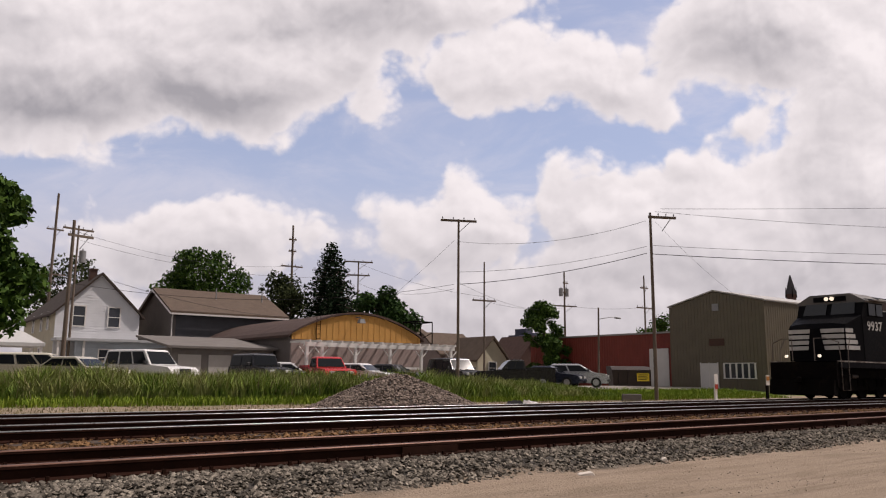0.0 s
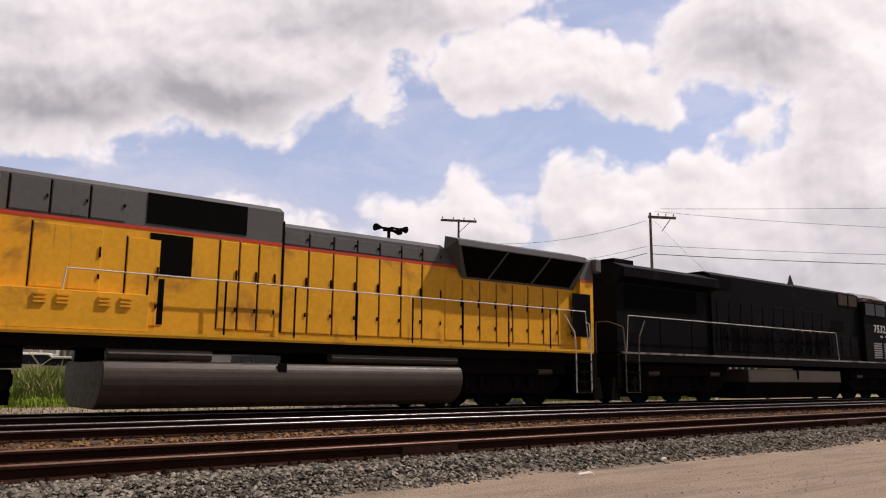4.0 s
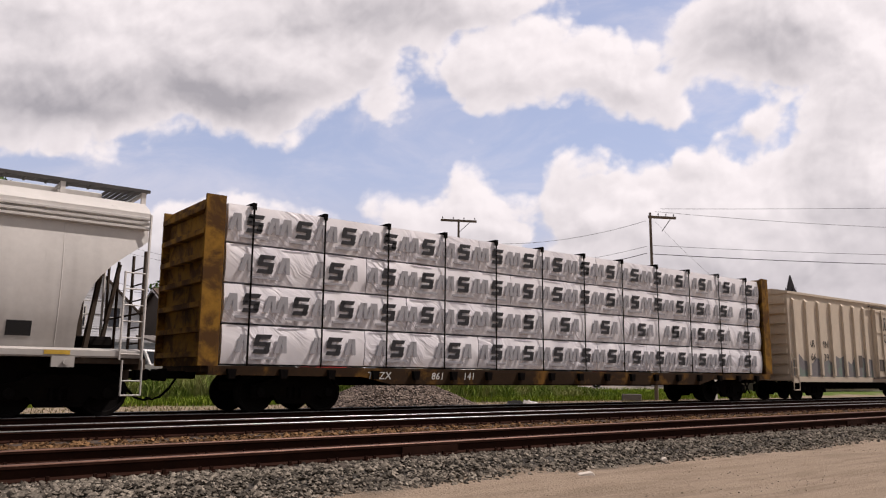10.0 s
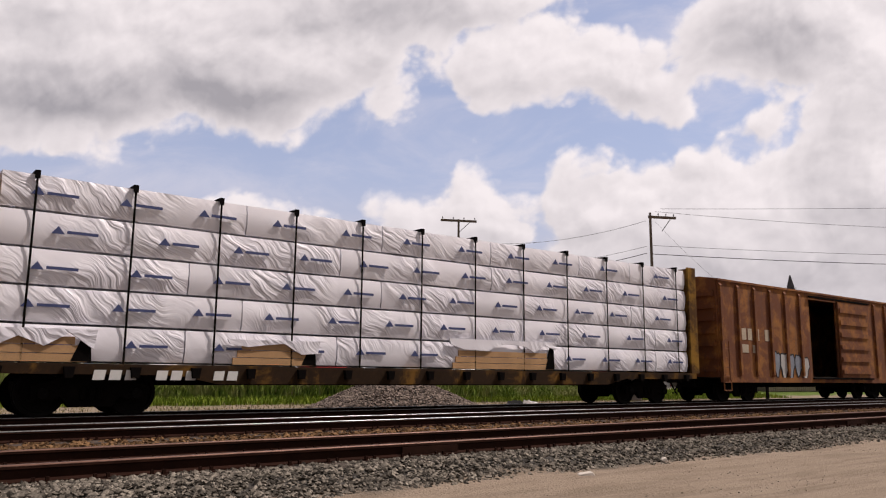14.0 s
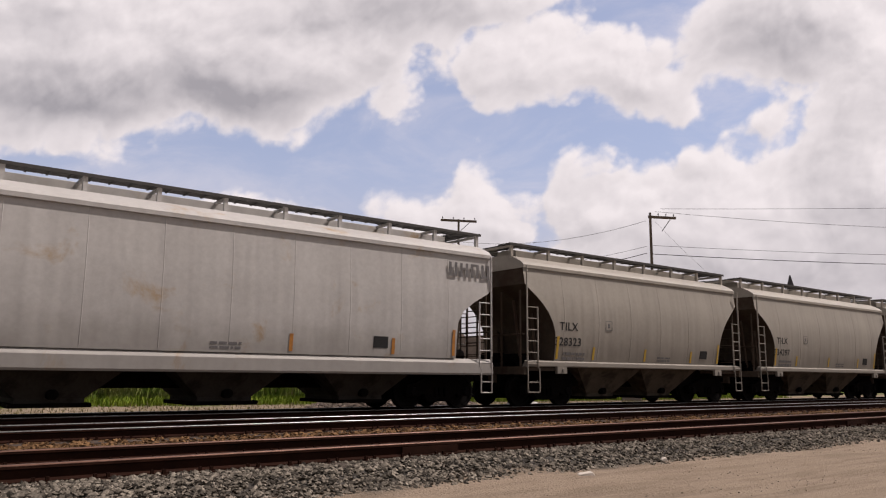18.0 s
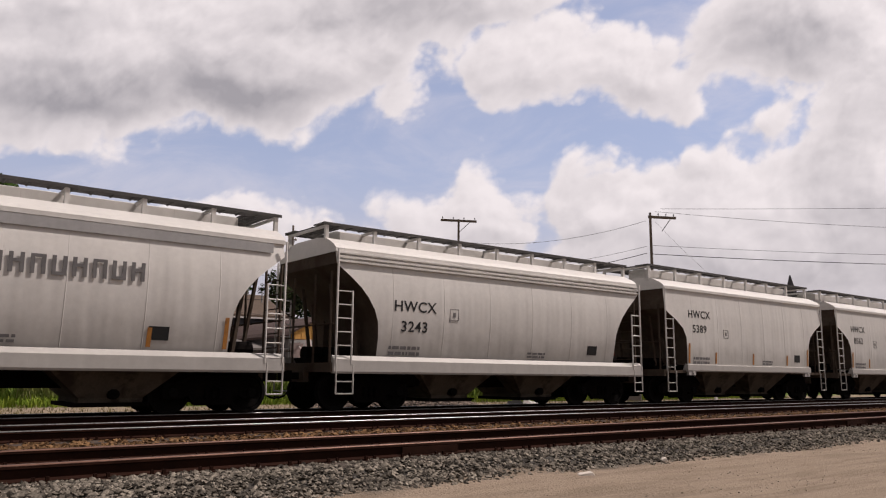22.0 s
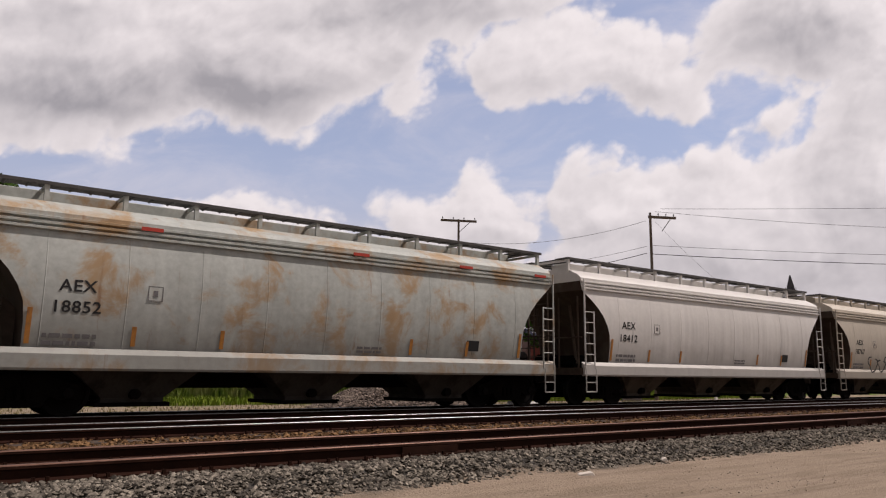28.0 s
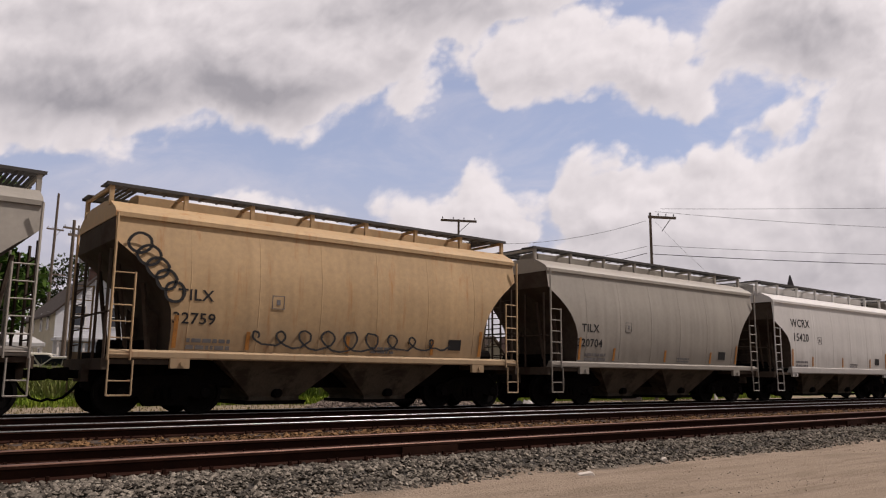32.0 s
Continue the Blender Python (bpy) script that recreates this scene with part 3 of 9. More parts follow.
def roof_mesh(e, w, eave, mat):
    bm = B()
    side = [(w + 0.06, eave - 0.05), (w + 0.06, eave + 0.05), (w - 0.05, eave + 0.16), (w - 0.42, eave + 0.36), (0.55, eave + 0.43)]
    slab_x(bm, [(-y, z) for y, z in side] + [(y, z) for y, z in reversed(side)], -e - 0.02, e + 0.02)
    return mesh_of("roof", bm, mat)


def band_mesh(e, eave, k, mat):
    """One of three rounded ribs that run along the top of the side."""
    bm = B()
    z, y = eave - 0.30 + 0.115 * k, 1.565 - 0.024 * k
    slab_x(bm, [(-(y - 0.03), z - 0.04), (-(y + 0.03), z - 0.022), (-(y + 0.03), z + 0.022), (-(y - 0.03), z + 0.04)], -e, e)
    return mesh_of("side_band", bm, mat)


def walk_mesh(e, top, slats=True):
    bm = B()
    for s in (-1, 1):
        for k in range(5):
            y = s * (0.55 + 0.11 * k)
            box(bm, -e - 0.12, e + 0.12, y - 0.035, y + 0.035, top - 0.03, top)
        x = -e
        while x < e:
            box(bm, x - 0.02, x + 0.02, s * 0.50 - 0.01, s * 1.04 + 0.01, top - 0.05, top - 0.03)
            x += 0.4
        box(bm, -e - 0.12, e + 0.12, s * 1.03 - 0.012, s * 1.03 + 0.012, top - 0.065, top + 0.008)
    for s in (-1, 1):
        for k in range(6):
            x = s * (e - 0.05 - 0.11 * k)
            box(bm, x - 0.035, x + 0.035, -0.55, 0.55, top - 0.03, top)
    return mesh_of("running_board", bm, M_GRATE)


def bracket_mesh(eave, top, mat):
    bm = B()
    for y in (-0.97, 0.97):
        prism(bm, [(-0.045, eave + 0.28), (0.045, eave + 0.28), (0.045, top - 0.05), (-0.045, top - 0.05)], y - 0.04, y + 0.04)
    box(bm, -0.03, 0.03, -1.0, 1.0, top - 0.12, top - 0.05)
    return mesh_of("walkway_bracket", bm, mat)


def hatch_mesh(e, eave, top, mat):
    bm = B()
    slab_x(bm, [(-0.42, eave + 0.38), (-0.42, top - 0.08), (-0.2, top - 0.02), (0.2, top - 0.02), (0.42, top - 0.08), (0.42, eave + 0.38)], -e + 0.7, e - 0.7)
    return mesh_of("hatch_cover", bm, mat)


def bay_mesh(w_top, mat, low=0.22):
    bm = B()
    loft(bm, [[(-w_top, -1.38, 1.36), (w_top, -1.38, 1.36), (w_top, 1.38, 1.36), (-w_top, 1.38, 1.36)],
              [(-w_top, -1.34, 1.24), (w_top, -1.34, 1.24), (w_top, 1.34, 1.24), (-w_top, 1.34, 1.24)],
              [(-0.62, -0.86, low + 0.16), (0.62, -0.86, low + 0.16), (0.62, 0.86, low + 0.16), (-0.62, 0.86, low + 0.16)],
              [(-0.62, -0.86, low), (0.62, -0.86, low), (0.62, 0.86, low), (-0.62, 0.86, low)]])
    return mesh_of("discharge_bay", bm, mat)


def gate_mesh(low=0.22):
    bm = B()
    box(bm, -0.74, 0.74, -0.93, 0.93, low - 0.03, low + 0.06)
    rod(bm, (0.66, -1.1, low + 0.05), (0.66, 1.1, low + 0.05), 0.03, 6)
    rod(bm, (0, -1.05, low + 0.24), (0, -0.80, low + 0.24), 0.11, 10)
    return mesh_of("outlet_gate", bm, M_UNDER)


def sill_mesh(e, deep, mat):
    bm = B()
    s = -1
    if True:
        if deep:
            slab_x(bm, [(s * 1.50, 0.95), (s * 1.60, 0.95), (s * 1.62, 1.00), (s * 1.62, 1.28), (s * 1.50, 1.40)], -e - 0.05, e + 0.05)
        else:
            slab_x(bm, [(s * 1.38, 1.22), (s * 1.585, 1.22), (s * 1.60, 1.25), (s * 1.60, 1.36), (s * 1.48, 1.41)], -e + 0.02, e - 0.02)
    return mesh_of("side_sill", bm, mat)


def short_sill_mesh(e, mat):
    bm = B()
    for s in (-1,):
        slab_x(bm, [(s * 1.38, 1.16), (s * 1.60, 1.16), (s * 1.62, 1.20), (s * 1.62, 1.40), (s * 1.50, 1.44)], -e + 1.15, e - 1.15)
    return mesh_of("side_sill", bm, mat)


def pad_mesh(mat):
    bm = B()
    for s in (-1,):
        prism(bm, [(-0.2, 1.24), (-0.2, 1.02), (0.2, 1.02), (0.2, 1.24)], s * 1.56 - 0.04, s * 1.56 + 0.05)
        rod(bm, (0.05, s * 1.60, 1.12), (0.05, s * 1.64, 1.12), 0.06, 8)
    return mesh_of("jacking_pad", bm, mat)


def end_frame_mesh(e, mat):
    """One end platform with its posts and braces, for the end at +x."""
    bm = B()
    box(bm, e - 1.5, e + 0.04, -1.52, 1.52, 1.10, 1.20)
    box(bm, e - 0.02, e + 0.10, -1.55, 1.55, 0.98, 1.22)
    box(bm, e - 2.3, e + 0.15, -0.32, 0.32, 0.72, 1.10)
    for y in (-1.0, 1.0):
        rod(bm, (e - 0.95, y, 1.2), (e - 0.75, y, 2.9), 0.06, 5)
    for y in (-0.72, 0.72):
        prism(bm, [(e - 1.2, 1.2), (e - 0.95, 1.2), (e - 0.95, 2.45), (e - 1.2, 2.2)], y - 0.02, y + 0.02)
        rod(bm, (e - 0.6, y, 1.2), (e - 0.3, y, 3.3), 0.05, 5)
    for y in (-1.35, -0.55, 0.55, 1.35):
        rod(bm, (e + 0.02, y, 1.2), (e + 0.02, y, 3.55), 0.032, 5)
    rod(bm, (e + 0.02, -1.5, 2.2), (e + 0.02, 1.5, 2.2), 0.025, 5)
    for z in (1.55, 1.9, 2.5, 2.85, 3.2):
        rod(bm, (e + 0.02, -1.35, z), (e + 0.02, -0.55, z), 0.018, 5)
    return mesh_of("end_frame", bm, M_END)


def gear_mesh():
    """Brake gear on the end platform."""
    bm = B()
    rod(bm, (-0.7, -0.75, 1.5), (0.1, -0.75, 1.5), 0.2, 10)
    rod(bm, (-0.5, 0.6, 1.45), (0.0, 0.6, 1.45), 0.15, 10)
    box(bm, -0.65, -0.35, -0.9, 0.7, 1.2, 1.65)
    tube(bm, [(-0.6, -0.2, 1.3), (0.4, -0.4, 1.28), (0.5, -0.6, 1.1)], 0.03)
    return mesh_of("brake_gear", bm, M_UNDER)


def stripe_mesh(h, mat):
    bm = B()
    box(bm, -0.045, 0.045, -0.003, 0.004, 0, h)
    return mesh_of("reflector", bm, mat)


def stencil_mesh(w, h):
    bm = B()
    box(bm, -w / 2, w / 2, -0.002, 0.004, 0, h)
    return mesh_of("service_stencil", bm, M_BLACK)


def bars_mesh(rows, w, h, mat, seed=1):
    """Small print too fine to read: plain bars."""
    bm = B()
    rnd = random.Random(seed)
    for k in range(rows):
        x = 0.0
        while x < w:
            step = rnd.uniform(0.05, 0.22)
            box(bm, x, min(w, x + step), -0.001, 0.004, -k * h * 1.7, -k * h * 1.7 + h)
            x += step + 0.04
    return mesh_of("small_print", bm, mat)


def frame_box_mesh(w, h, mat, t=0.015):
    bm = B()
    for x in (0, w - t):
        box(bm, x, x + t, -0.006, 0.004, 0, h)
    for z in (0, h - t):
        box(bm, t, w - t, -0.006, 0.004, z, z + t)
    box(bm, w * 0.35, w * 0.65, -0.006, 0.004, h * 0.3, h * 0.7)
    return mesh_of("stencil_frame", bm, mat)


def skin(rows, z):
    """Half width of the body at a height."""
    for (za, _, wa), (zb, _, wb) in zip(rows, rows[1:]):
        if za <= z <= zb:
            return wa + (wb - wa) * (z - za) / (zb - za)
    return rows[0][2] if z < rows[0][0] else rows[-1][2]


def hopper(L, paint, label, marks=(), cut="round", eave=4.18, bands=False, deep=False, bays=2, ribs=0, stripes=M_ORANGE, sill_paint=None, roof_paint=None, top=None, ink=None, short=False, mark_x=None):
    half = L / 2
    e = half - 0.68
    mat = P[paint]
    top = top or eave + 0.78
    car = thing("covered_hopper_car", label, "hopper car", "cars of the train")
    k = (round(L, 2), paint, cut, eave, bands, deep, ribs, sill_paint, roof_paint, short)
    rows = hopper_rows(e, cut, eave)
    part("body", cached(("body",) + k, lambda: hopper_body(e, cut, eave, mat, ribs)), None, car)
    rmat = P[roof_paint or paint]
    roof = part("roof", cached(("roof",) + k, lambda: roof_mesh(e, rows[-1][2], eave, rmat)), None, car)
    part("hatch_cover", cached(("hatch",) + k, lambda: hatch_mesh(e, eave, top, rmat)), None, roof, "long hatch cover along the roof")
    part("running_board", cached(("walk", round(e, 2), top), lambda: walk_mesh(e, top)), None, car, "dark grating walkway on the roof")
    count = max(6, round(2 * e / 1.5))
    for i in range(count + 1):
        part("walkway_bracket", cached(("bracket", eave, top, paint), lambda: bracket_mesh(eave, top, rmat)), None, car, at=pose(-e + 2 * e * i / count, 0, 0))
    if bands:
        for row in range(3):
            for turn in (0, 180):
                part("side_band", cached(("band", row) + k, lambda: band_mesh(e, eave, row, mat)), None, car, "rounded rib under the roof edge", at=pose(0, 0, 0, 0, 0, turn))
    smat = P[sill_paint or paint]
    for turn in (0, 180):
        part("side_sill", cached(("sill",) + k, lambda: short_sill_mesh(e, smat) if short else sill_mesh(e, deep, smat)), None, car, at=pose(0, 0, 0, 0, 0, turn))
    if not deep:
        for x in (-e + 1.42, e - 1.42):
            part("jacking_pad", cached(("pad", paint), lambda: pad_mesh(smat)), None, car, at=pose(x, 0, 0))
            part("jacking_pad", CACHE[("pad", paint)], None, car, at=pose(x, 0, 0, 0, 0, 180))
    if ribs:
        def rib_mesh():
            bm = B()
            for s in (-1,):
                slab_x(bm, [(s * 1.545, 1.45), (s * 1.66, 1.50), (s * 1.66, eave - 0.12), (s * 1.545, eave - 0.02)], -0.04, 0.04)
            return mesh_of("side_post", bm, mat)
        span = e - 1.75
        for i in range(ribs):
            for turn in (0, 180):
                part("side_post", cached(("rib", paint, eave), rib_mesh), None, car, "upright side post", at=pose(-span + 2 * span * i / (ribs - 1), 0, 0, 0, 0, turn))
    inner = e - 1.25
    wide = 2 * inner * 0.98 / bays / 2
    wide = min(wide, 1.55)
    for i in range(bays):
        x = (i - (bays - 1) / 2) * (2 * inner - 2 * wide) / max(1, bays - 1) * (0.58 if bays == 2 else 0.86)
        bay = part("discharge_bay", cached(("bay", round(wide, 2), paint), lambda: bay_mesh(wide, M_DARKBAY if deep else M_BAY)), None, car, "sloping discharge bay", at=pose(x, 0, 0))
        part("outlet_gate", cached("gate", gate_mesh), None, bay, "dark outlet gate")
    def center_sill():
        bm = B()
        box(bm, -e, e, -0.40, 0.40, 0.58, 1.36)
        # Added dark wedges stand for brake gear and the shade around it.
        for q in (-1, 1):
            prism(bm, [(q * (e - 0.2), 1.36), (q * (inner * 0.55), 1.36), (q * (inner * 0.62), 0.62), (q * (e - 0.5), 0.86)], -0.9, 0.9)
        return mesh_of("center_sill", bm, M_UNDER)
    part("center_sill", cached(("csill", round(e, 2)), center_sill), None, car, "dark center sill with wedges for brake gear and shade")
    for s in (-1, 1):
        turn = pose(0, 0, 0, 0, 0, 0 if s > 0 else 180)
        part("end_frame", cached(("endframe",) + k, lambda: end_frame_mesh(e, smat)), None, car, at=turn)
        part("brake_gear", cached("gear", gear_mesh), None, car, "dark brake cylinders", at=pose(s * (e - 0.5), 0, 0, 0, 0, 0 if s > 0 else 180))
        for y in (-1.61, 1.61):
            m = cached(("ladder", paint, eave, s, sill_paint), lambda: ladder_mesh(smat, 1.18, 3.05 if cut != "rib" else 3.0, eave, 0.42 * s))
            part("ladder", m, None, car, "side ladder", at=pose(s * e, y, 0))
        truck(car, s * (half - 2.0))
    ends(car, half)
    def lean(a, b):
        return math.degrees(math.atan2(skin(rows, b) - skin(rows, a), b - a))

    def bulge(a, b):
        steps = [k / 8 for k in range(9)]
        return max(skin(rows, a + (b - a) * k) - skin(rows, a) * (1 - k) - skin(rows, b) * k for k in steps)

    if stripes:
        xs = [-e + 1.30, -e + 2.9, 0.0, e - 2.9, e - 1.30] if e < 7 else [-e + 1.30, -e + 3.2, -e * 0.33, e * 0.33, e - 3.2, e - 1.30]
        for x in xs:
            tall = 0.72 if abs(x) > e - 1.5 else 0.42
            part("reflector", cached(("stripe", tall, stripes.name), lambda: stripe_mesh(tall, stripes)), None, car, at=pose(x, -skin(rows, 1.47) - 0.008 - bulge(1.47, 1.47 + tall), 1.47, lean(1.47, 1.47 + tall)))
    part("service_stencil", cached("stencil", lambda: stencil_mesh(0.42, 0.3)), None, car, at=pose(e * 0.6, -skin(rows, 1.62) - 0.006, 1.62, lean(1.62, 1.92)))
    part("small_print", cached("print", lambda: bars_mesh(2, 0.95, 0.09, M_FADED)), None, car, at=pose(-e + 1.55, -skin(rows, 1.60) - 0.006, 1.60, lean(1.6, 1.8)))
    part("small_print", cached("print2", lambda: bars_mesh(2, 0.7, 0.06, M_FADED, 5)), None, car, at=pose(e * 0.12, -skin(rows, 1.58) - 0.006, 1.58, lean(1.58, 1.78)))
    part("stencil_frame", cached("fbox", lambda: frame_box_mesh(0.30, 0.32, M_FADED)), None, car, at=pose(-e + 3.4, -skin(rows, 2.55) - 0.003, 2.45))
    for text, size, x, z in marks:
        lettering(text, size, ink or M_BLACK, car, x + (0.24 if stripes else 0.0), -skin(rows, z) - bulge(z, z + 0.75 * size) - 0.005, z, bold=0.014 * size, tip=lean(z, z + 0.75 * size))
    return car


# ---- locomotives ----
M_LOCOBLACK = material("black_locomotive_enamel", (0.006, 0.006, 0.0075), 0.55, 0, 0.25, 1.5, dirt=(0.018, 0.016, 0.014), dirt_amount=0.15, dirt_scale=0.8, spec=0.03)
M_LOCOYELLOW = material("armour_yellow_enamel", (0.78, 0.385, 0.025), 0.5, 0, 0.12, 1.2, dirt=(0.38, 0.17, 0.03), dirt_amount=0.25, dirt_scale=0.9, streak=0.16, streak_color=(0.26, 0.12, 0.035), spec=0.2, ripple=0.03)
M_LOCOGREY = material("locomotive_grey_enamel", (0.11, 0.11, 0.115), 0.6, 0, 0.14, 1.2, streak=0.25, streak_color=(0.05, 0.045, 0.045), spec=0.2)
M_LOCORED = material("red_stripe_paint", (0.55, 0.05, 0.02), 0.5)
M_TANK = material("dusty_fuel_tank_steel", (0.06, 0.046, 0.037), 0.5, 0.0, 0.25, 1.5, streak=0.4, streak_color=(0.03, 0.027, 0.025))
M_DARKHOLE = material("dark_screen_opening", (0.005, 0.005, 0.005), 0.95, spec=0.02)
M_CABGLASS = glassy("cab_window_glass", (0.012, 0.016, 0.02))
M_RAILWHITE = material("white_handrail_paint", (0.55, 0.54, 0.52), 0.6, 0, 0.15, 5)
M_HEADLIGHT = glowing("lit_headlight", (1.0, 0.90, 0.70), 0.9)
M_DULLWHITE = material("aged_white_paint", (0.52, 0.51, 0.49), 0.6, 0, 0.15, 6)
M_SILL = material("dusty_sill_paint", (0.13, 0.11, 0.095), 0.8, 0, 0.2, 2)


def span_box(parent, name, mat, d, x0, x1, y0, y1, z0, z1, label="", bevel=0.0):
    bm = B()
    a, b = sorted((d * x0, d * x1))
    box(bm, a, b, y0, y1, z0, z1)
    return part(name, bm, mat, parent, label, bevel=bevel)


def six_wheel_truck(parent, x):
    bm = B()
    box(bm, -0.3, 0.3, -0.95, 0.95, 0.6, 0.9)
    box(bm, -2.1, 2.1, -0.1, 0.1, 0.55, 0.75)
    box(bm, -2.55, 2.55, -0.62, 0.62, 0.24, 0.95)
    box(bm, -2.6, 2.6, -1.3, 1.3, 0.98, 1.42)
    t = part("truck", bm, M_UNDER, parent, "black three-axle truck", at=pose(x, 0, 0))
    for s in (-1, 1):
        def frame_mesh():
            bm = B()
            prism(bm, [(-2.5, 0.62), (-2.5, 0.86), (-2.2, 0.98), (2.2, 0.98), (2.5, 0.86), (2.5, 0.62), (2.15, 0.45), (1.6, 0.36), (1.25, 0.42), (0.35, 0.42), (0.0, 0.36), (-0.35, 0.42), (-1.25, 0.42), (-1.6, 0.36), (-2.15, 0.45)], -0.08, 0.08)
            for xx in (-1.85, 0, 1.85):
                box(bm, xx - 0.2, xx + 0.2, -0.11, 0.11, 0.38, 0.72)
            for xx in (-1.2, -0.65, 0.65, 1.2):
                rod(bm, (xx, -0.12, 0.60), (xx, -0.12, 0.92), 0.09, 8)
                rod(bm, (xx, 0.12, 0.60), (xx, 0.12, 0.92), 0.09, 8)
            return mesh_of("side_frame", bm, M_UNDER, bevel=0.012)
        part("side_frame", cached("loco_frame", frame_mesh), None, t, at=pose(0, s * 1.08, 0))

        def cylinder_mesh():
            bm = B()
            rod(bm, (-0.28, 0, 0), (0.28, 0, 0), 0.10, 9)
            rod(bm, (0.28, 0, 0), (0.45, 0, -0.02), 0.04, 6)
            return mesh_of("brake_cylinder", bm, M_TANK)
        for xx in (-1.75, 1.75):
            part("brake_cylinder", cached("brake_cylinder", cylinder_mesh), None, t, "dusty brake cylinder", at=pose(xx, s * 1.24, 1.06))
    for dx in (-1.85, 0, 1.85):
        w = part("wheelset", cached(("wheelset", 0.53), lambda: wheelset_mesh(0.53)), None, t, "steel wheels on an axle", at=pose(dx, 0, 0.53))
        WHEELSETS.append((w, dx, 0.53, parent))
    return t


def deck(loco, d, half, sill_mat, edge_mat):
    span_box(loco, "frame", M_UNDER, d, -half + 0.75, half - 0.75, -1.45, 1.45, 1.42, 1.68)
    low = 1.66 if sill_mat is M_LOCOYELLOW else 1.45
    for y0, y1 in ((-1.56, -1.45), (1.45, 1.56)):
        span_box(loco, "side_sill", sill_mat, d, -half + 0.7, half - 0.7, y0, y1, low, 1.70)
        span_box(loco, "sill_edge", edge_mat, d, -half + 0.7, half - 0.7, y0 - 0.01 if y0 < 0 else y0, y1 if y0 < 0 else y1 + 0.01, 1.702, 1.765)
    for s in (-1, 1):
        x = s * (half - 0.62)
        bm = B()
        box(bm, x - 0.12, x + 0.12, -1.5, 1.5, 0.55, 1.7)
        pilot = part("pilot", bm, M_UNDER, loco, "black pilot sheet")
        bm = B()
        prism(bm, [(x, 0.16), (x + s * 0.42, 0.22), (x + s * 0.30, 0.9), (x, 0.9)], -1.45, 1.45)
        part("snow_plow", bm, M_UNDER, pilot, "black plow blade")
        for sy in (-1, 1):
            bm = B()
            xx = s * (half - 1.15)
            for k in range(4):
                box(bm, xx - 0.32, xx + 0.32, sy * 1.52 - 0.12, sy * 1.52 + 0.06, 0.42 + 0.32 * k, 0.46 + 0.32 * k)
            box(bm, xx - 0.33, xx + 0.33, sy * 1.40 - 0.02, sy * 1.40 + 0.02, 0.40, 1.7)
            part("steps", bm, M_UNDER, loco, "dark corner steps")
            bm = B()
            box(bm, xx - 0.33, xx + 0.33, sy * 1.585 - 0.008, sy * 1.585 + 0.008, 0.41, 0.45)
            part("step_edge", bm, M_RAILWHITE, loco, "pale step edge")
            bm = B()
            tube(bm, [(xx - s * 0.33, sy * 1.56, 0.42), (xx - s * 0.33, sy * 1.56, 1.7), (xx - s * 0.38, sy * 1.56, 2.3), (xx - s * 0.75, sy * 1.5, 2.85)], 0.022)
            part("grab_rail", bm, M_RAILWHITE if sill_mat is M_LOCOYELLOW else M_SILL, loco, "pale corner grab rail")
            bm = B()
            tube(bm, [(xx + s * 0.33, sy * 1.56, 0.42), (xx + s * 0.33, sy * 1.56, 1.7), (xx + s * 0.35, sy * 1.5, 2.6), (xx + s * 0.5, sy * 1.0, 2.8), (xx + s * 0.5, sy * 0.5, 2.8), (xx + s * 0.5, sy * 0.5, 1.75)], 0.022)
            part("end_handrail", bm, M_RAILWHITE if sill_mat is M_LOCOYELLOW else M_SILL, loco, "pale end handrail")
    ends(loco, half)


def handrail(loco, d, x0, x1, mat, post_mat):
    for y in (-1.50, 1.50):
        bm = B()
        a, b = sorted((d * x0, d * x1))
        tube(bm, [(a, y, 1.77), (a + 0.12, y, 3.0), (b - 0.12, y, 3.0), (b, y, 1.77)], 0.016)
        rail = part("handrail", bm, mat, loco, "long side handrail")
        n = max(2, round((b - a) / 1.7))
        for k in range(1, n):
            bm = B()
            x = a + (b - a) * k / n
            rod(bm, (x, y, 1.77), (x, y, 2.98), 0.024, 5)
            part("stanchion", bm, post_mat, rail)


def horn(loco, x, z):
    bm = B()
    rod(bm, (x, 0, z - 0.22), (x, 0, z + 0.06), 0.05, 6)
    box(bm, x - 0.05, x + 0.05, -0.22, 0.22, z + 0.02, z + 0.08)
    base = part("horn", bm, M_UNDER, loco, "black multi-chime air horn")
    for dy, turn in ((-0.18, 1), (0.0, -1), (0.18, 1), (-0.06, -1), (0.09, 1)):
        bm = B()
        rod(bm, (x, dy, z + 0.05), (x + turn * 0.28, dy, z + 0.05), 0.03, 6)
        rod(bm, (x + turn * 0.28, dy, z + 0.05), (x + turn * 0.46, dy, z + 0.05), 0.035, 8, 0.11)
        part("trumpet", bm, M_UNDER, base, "flared horn trumpet")


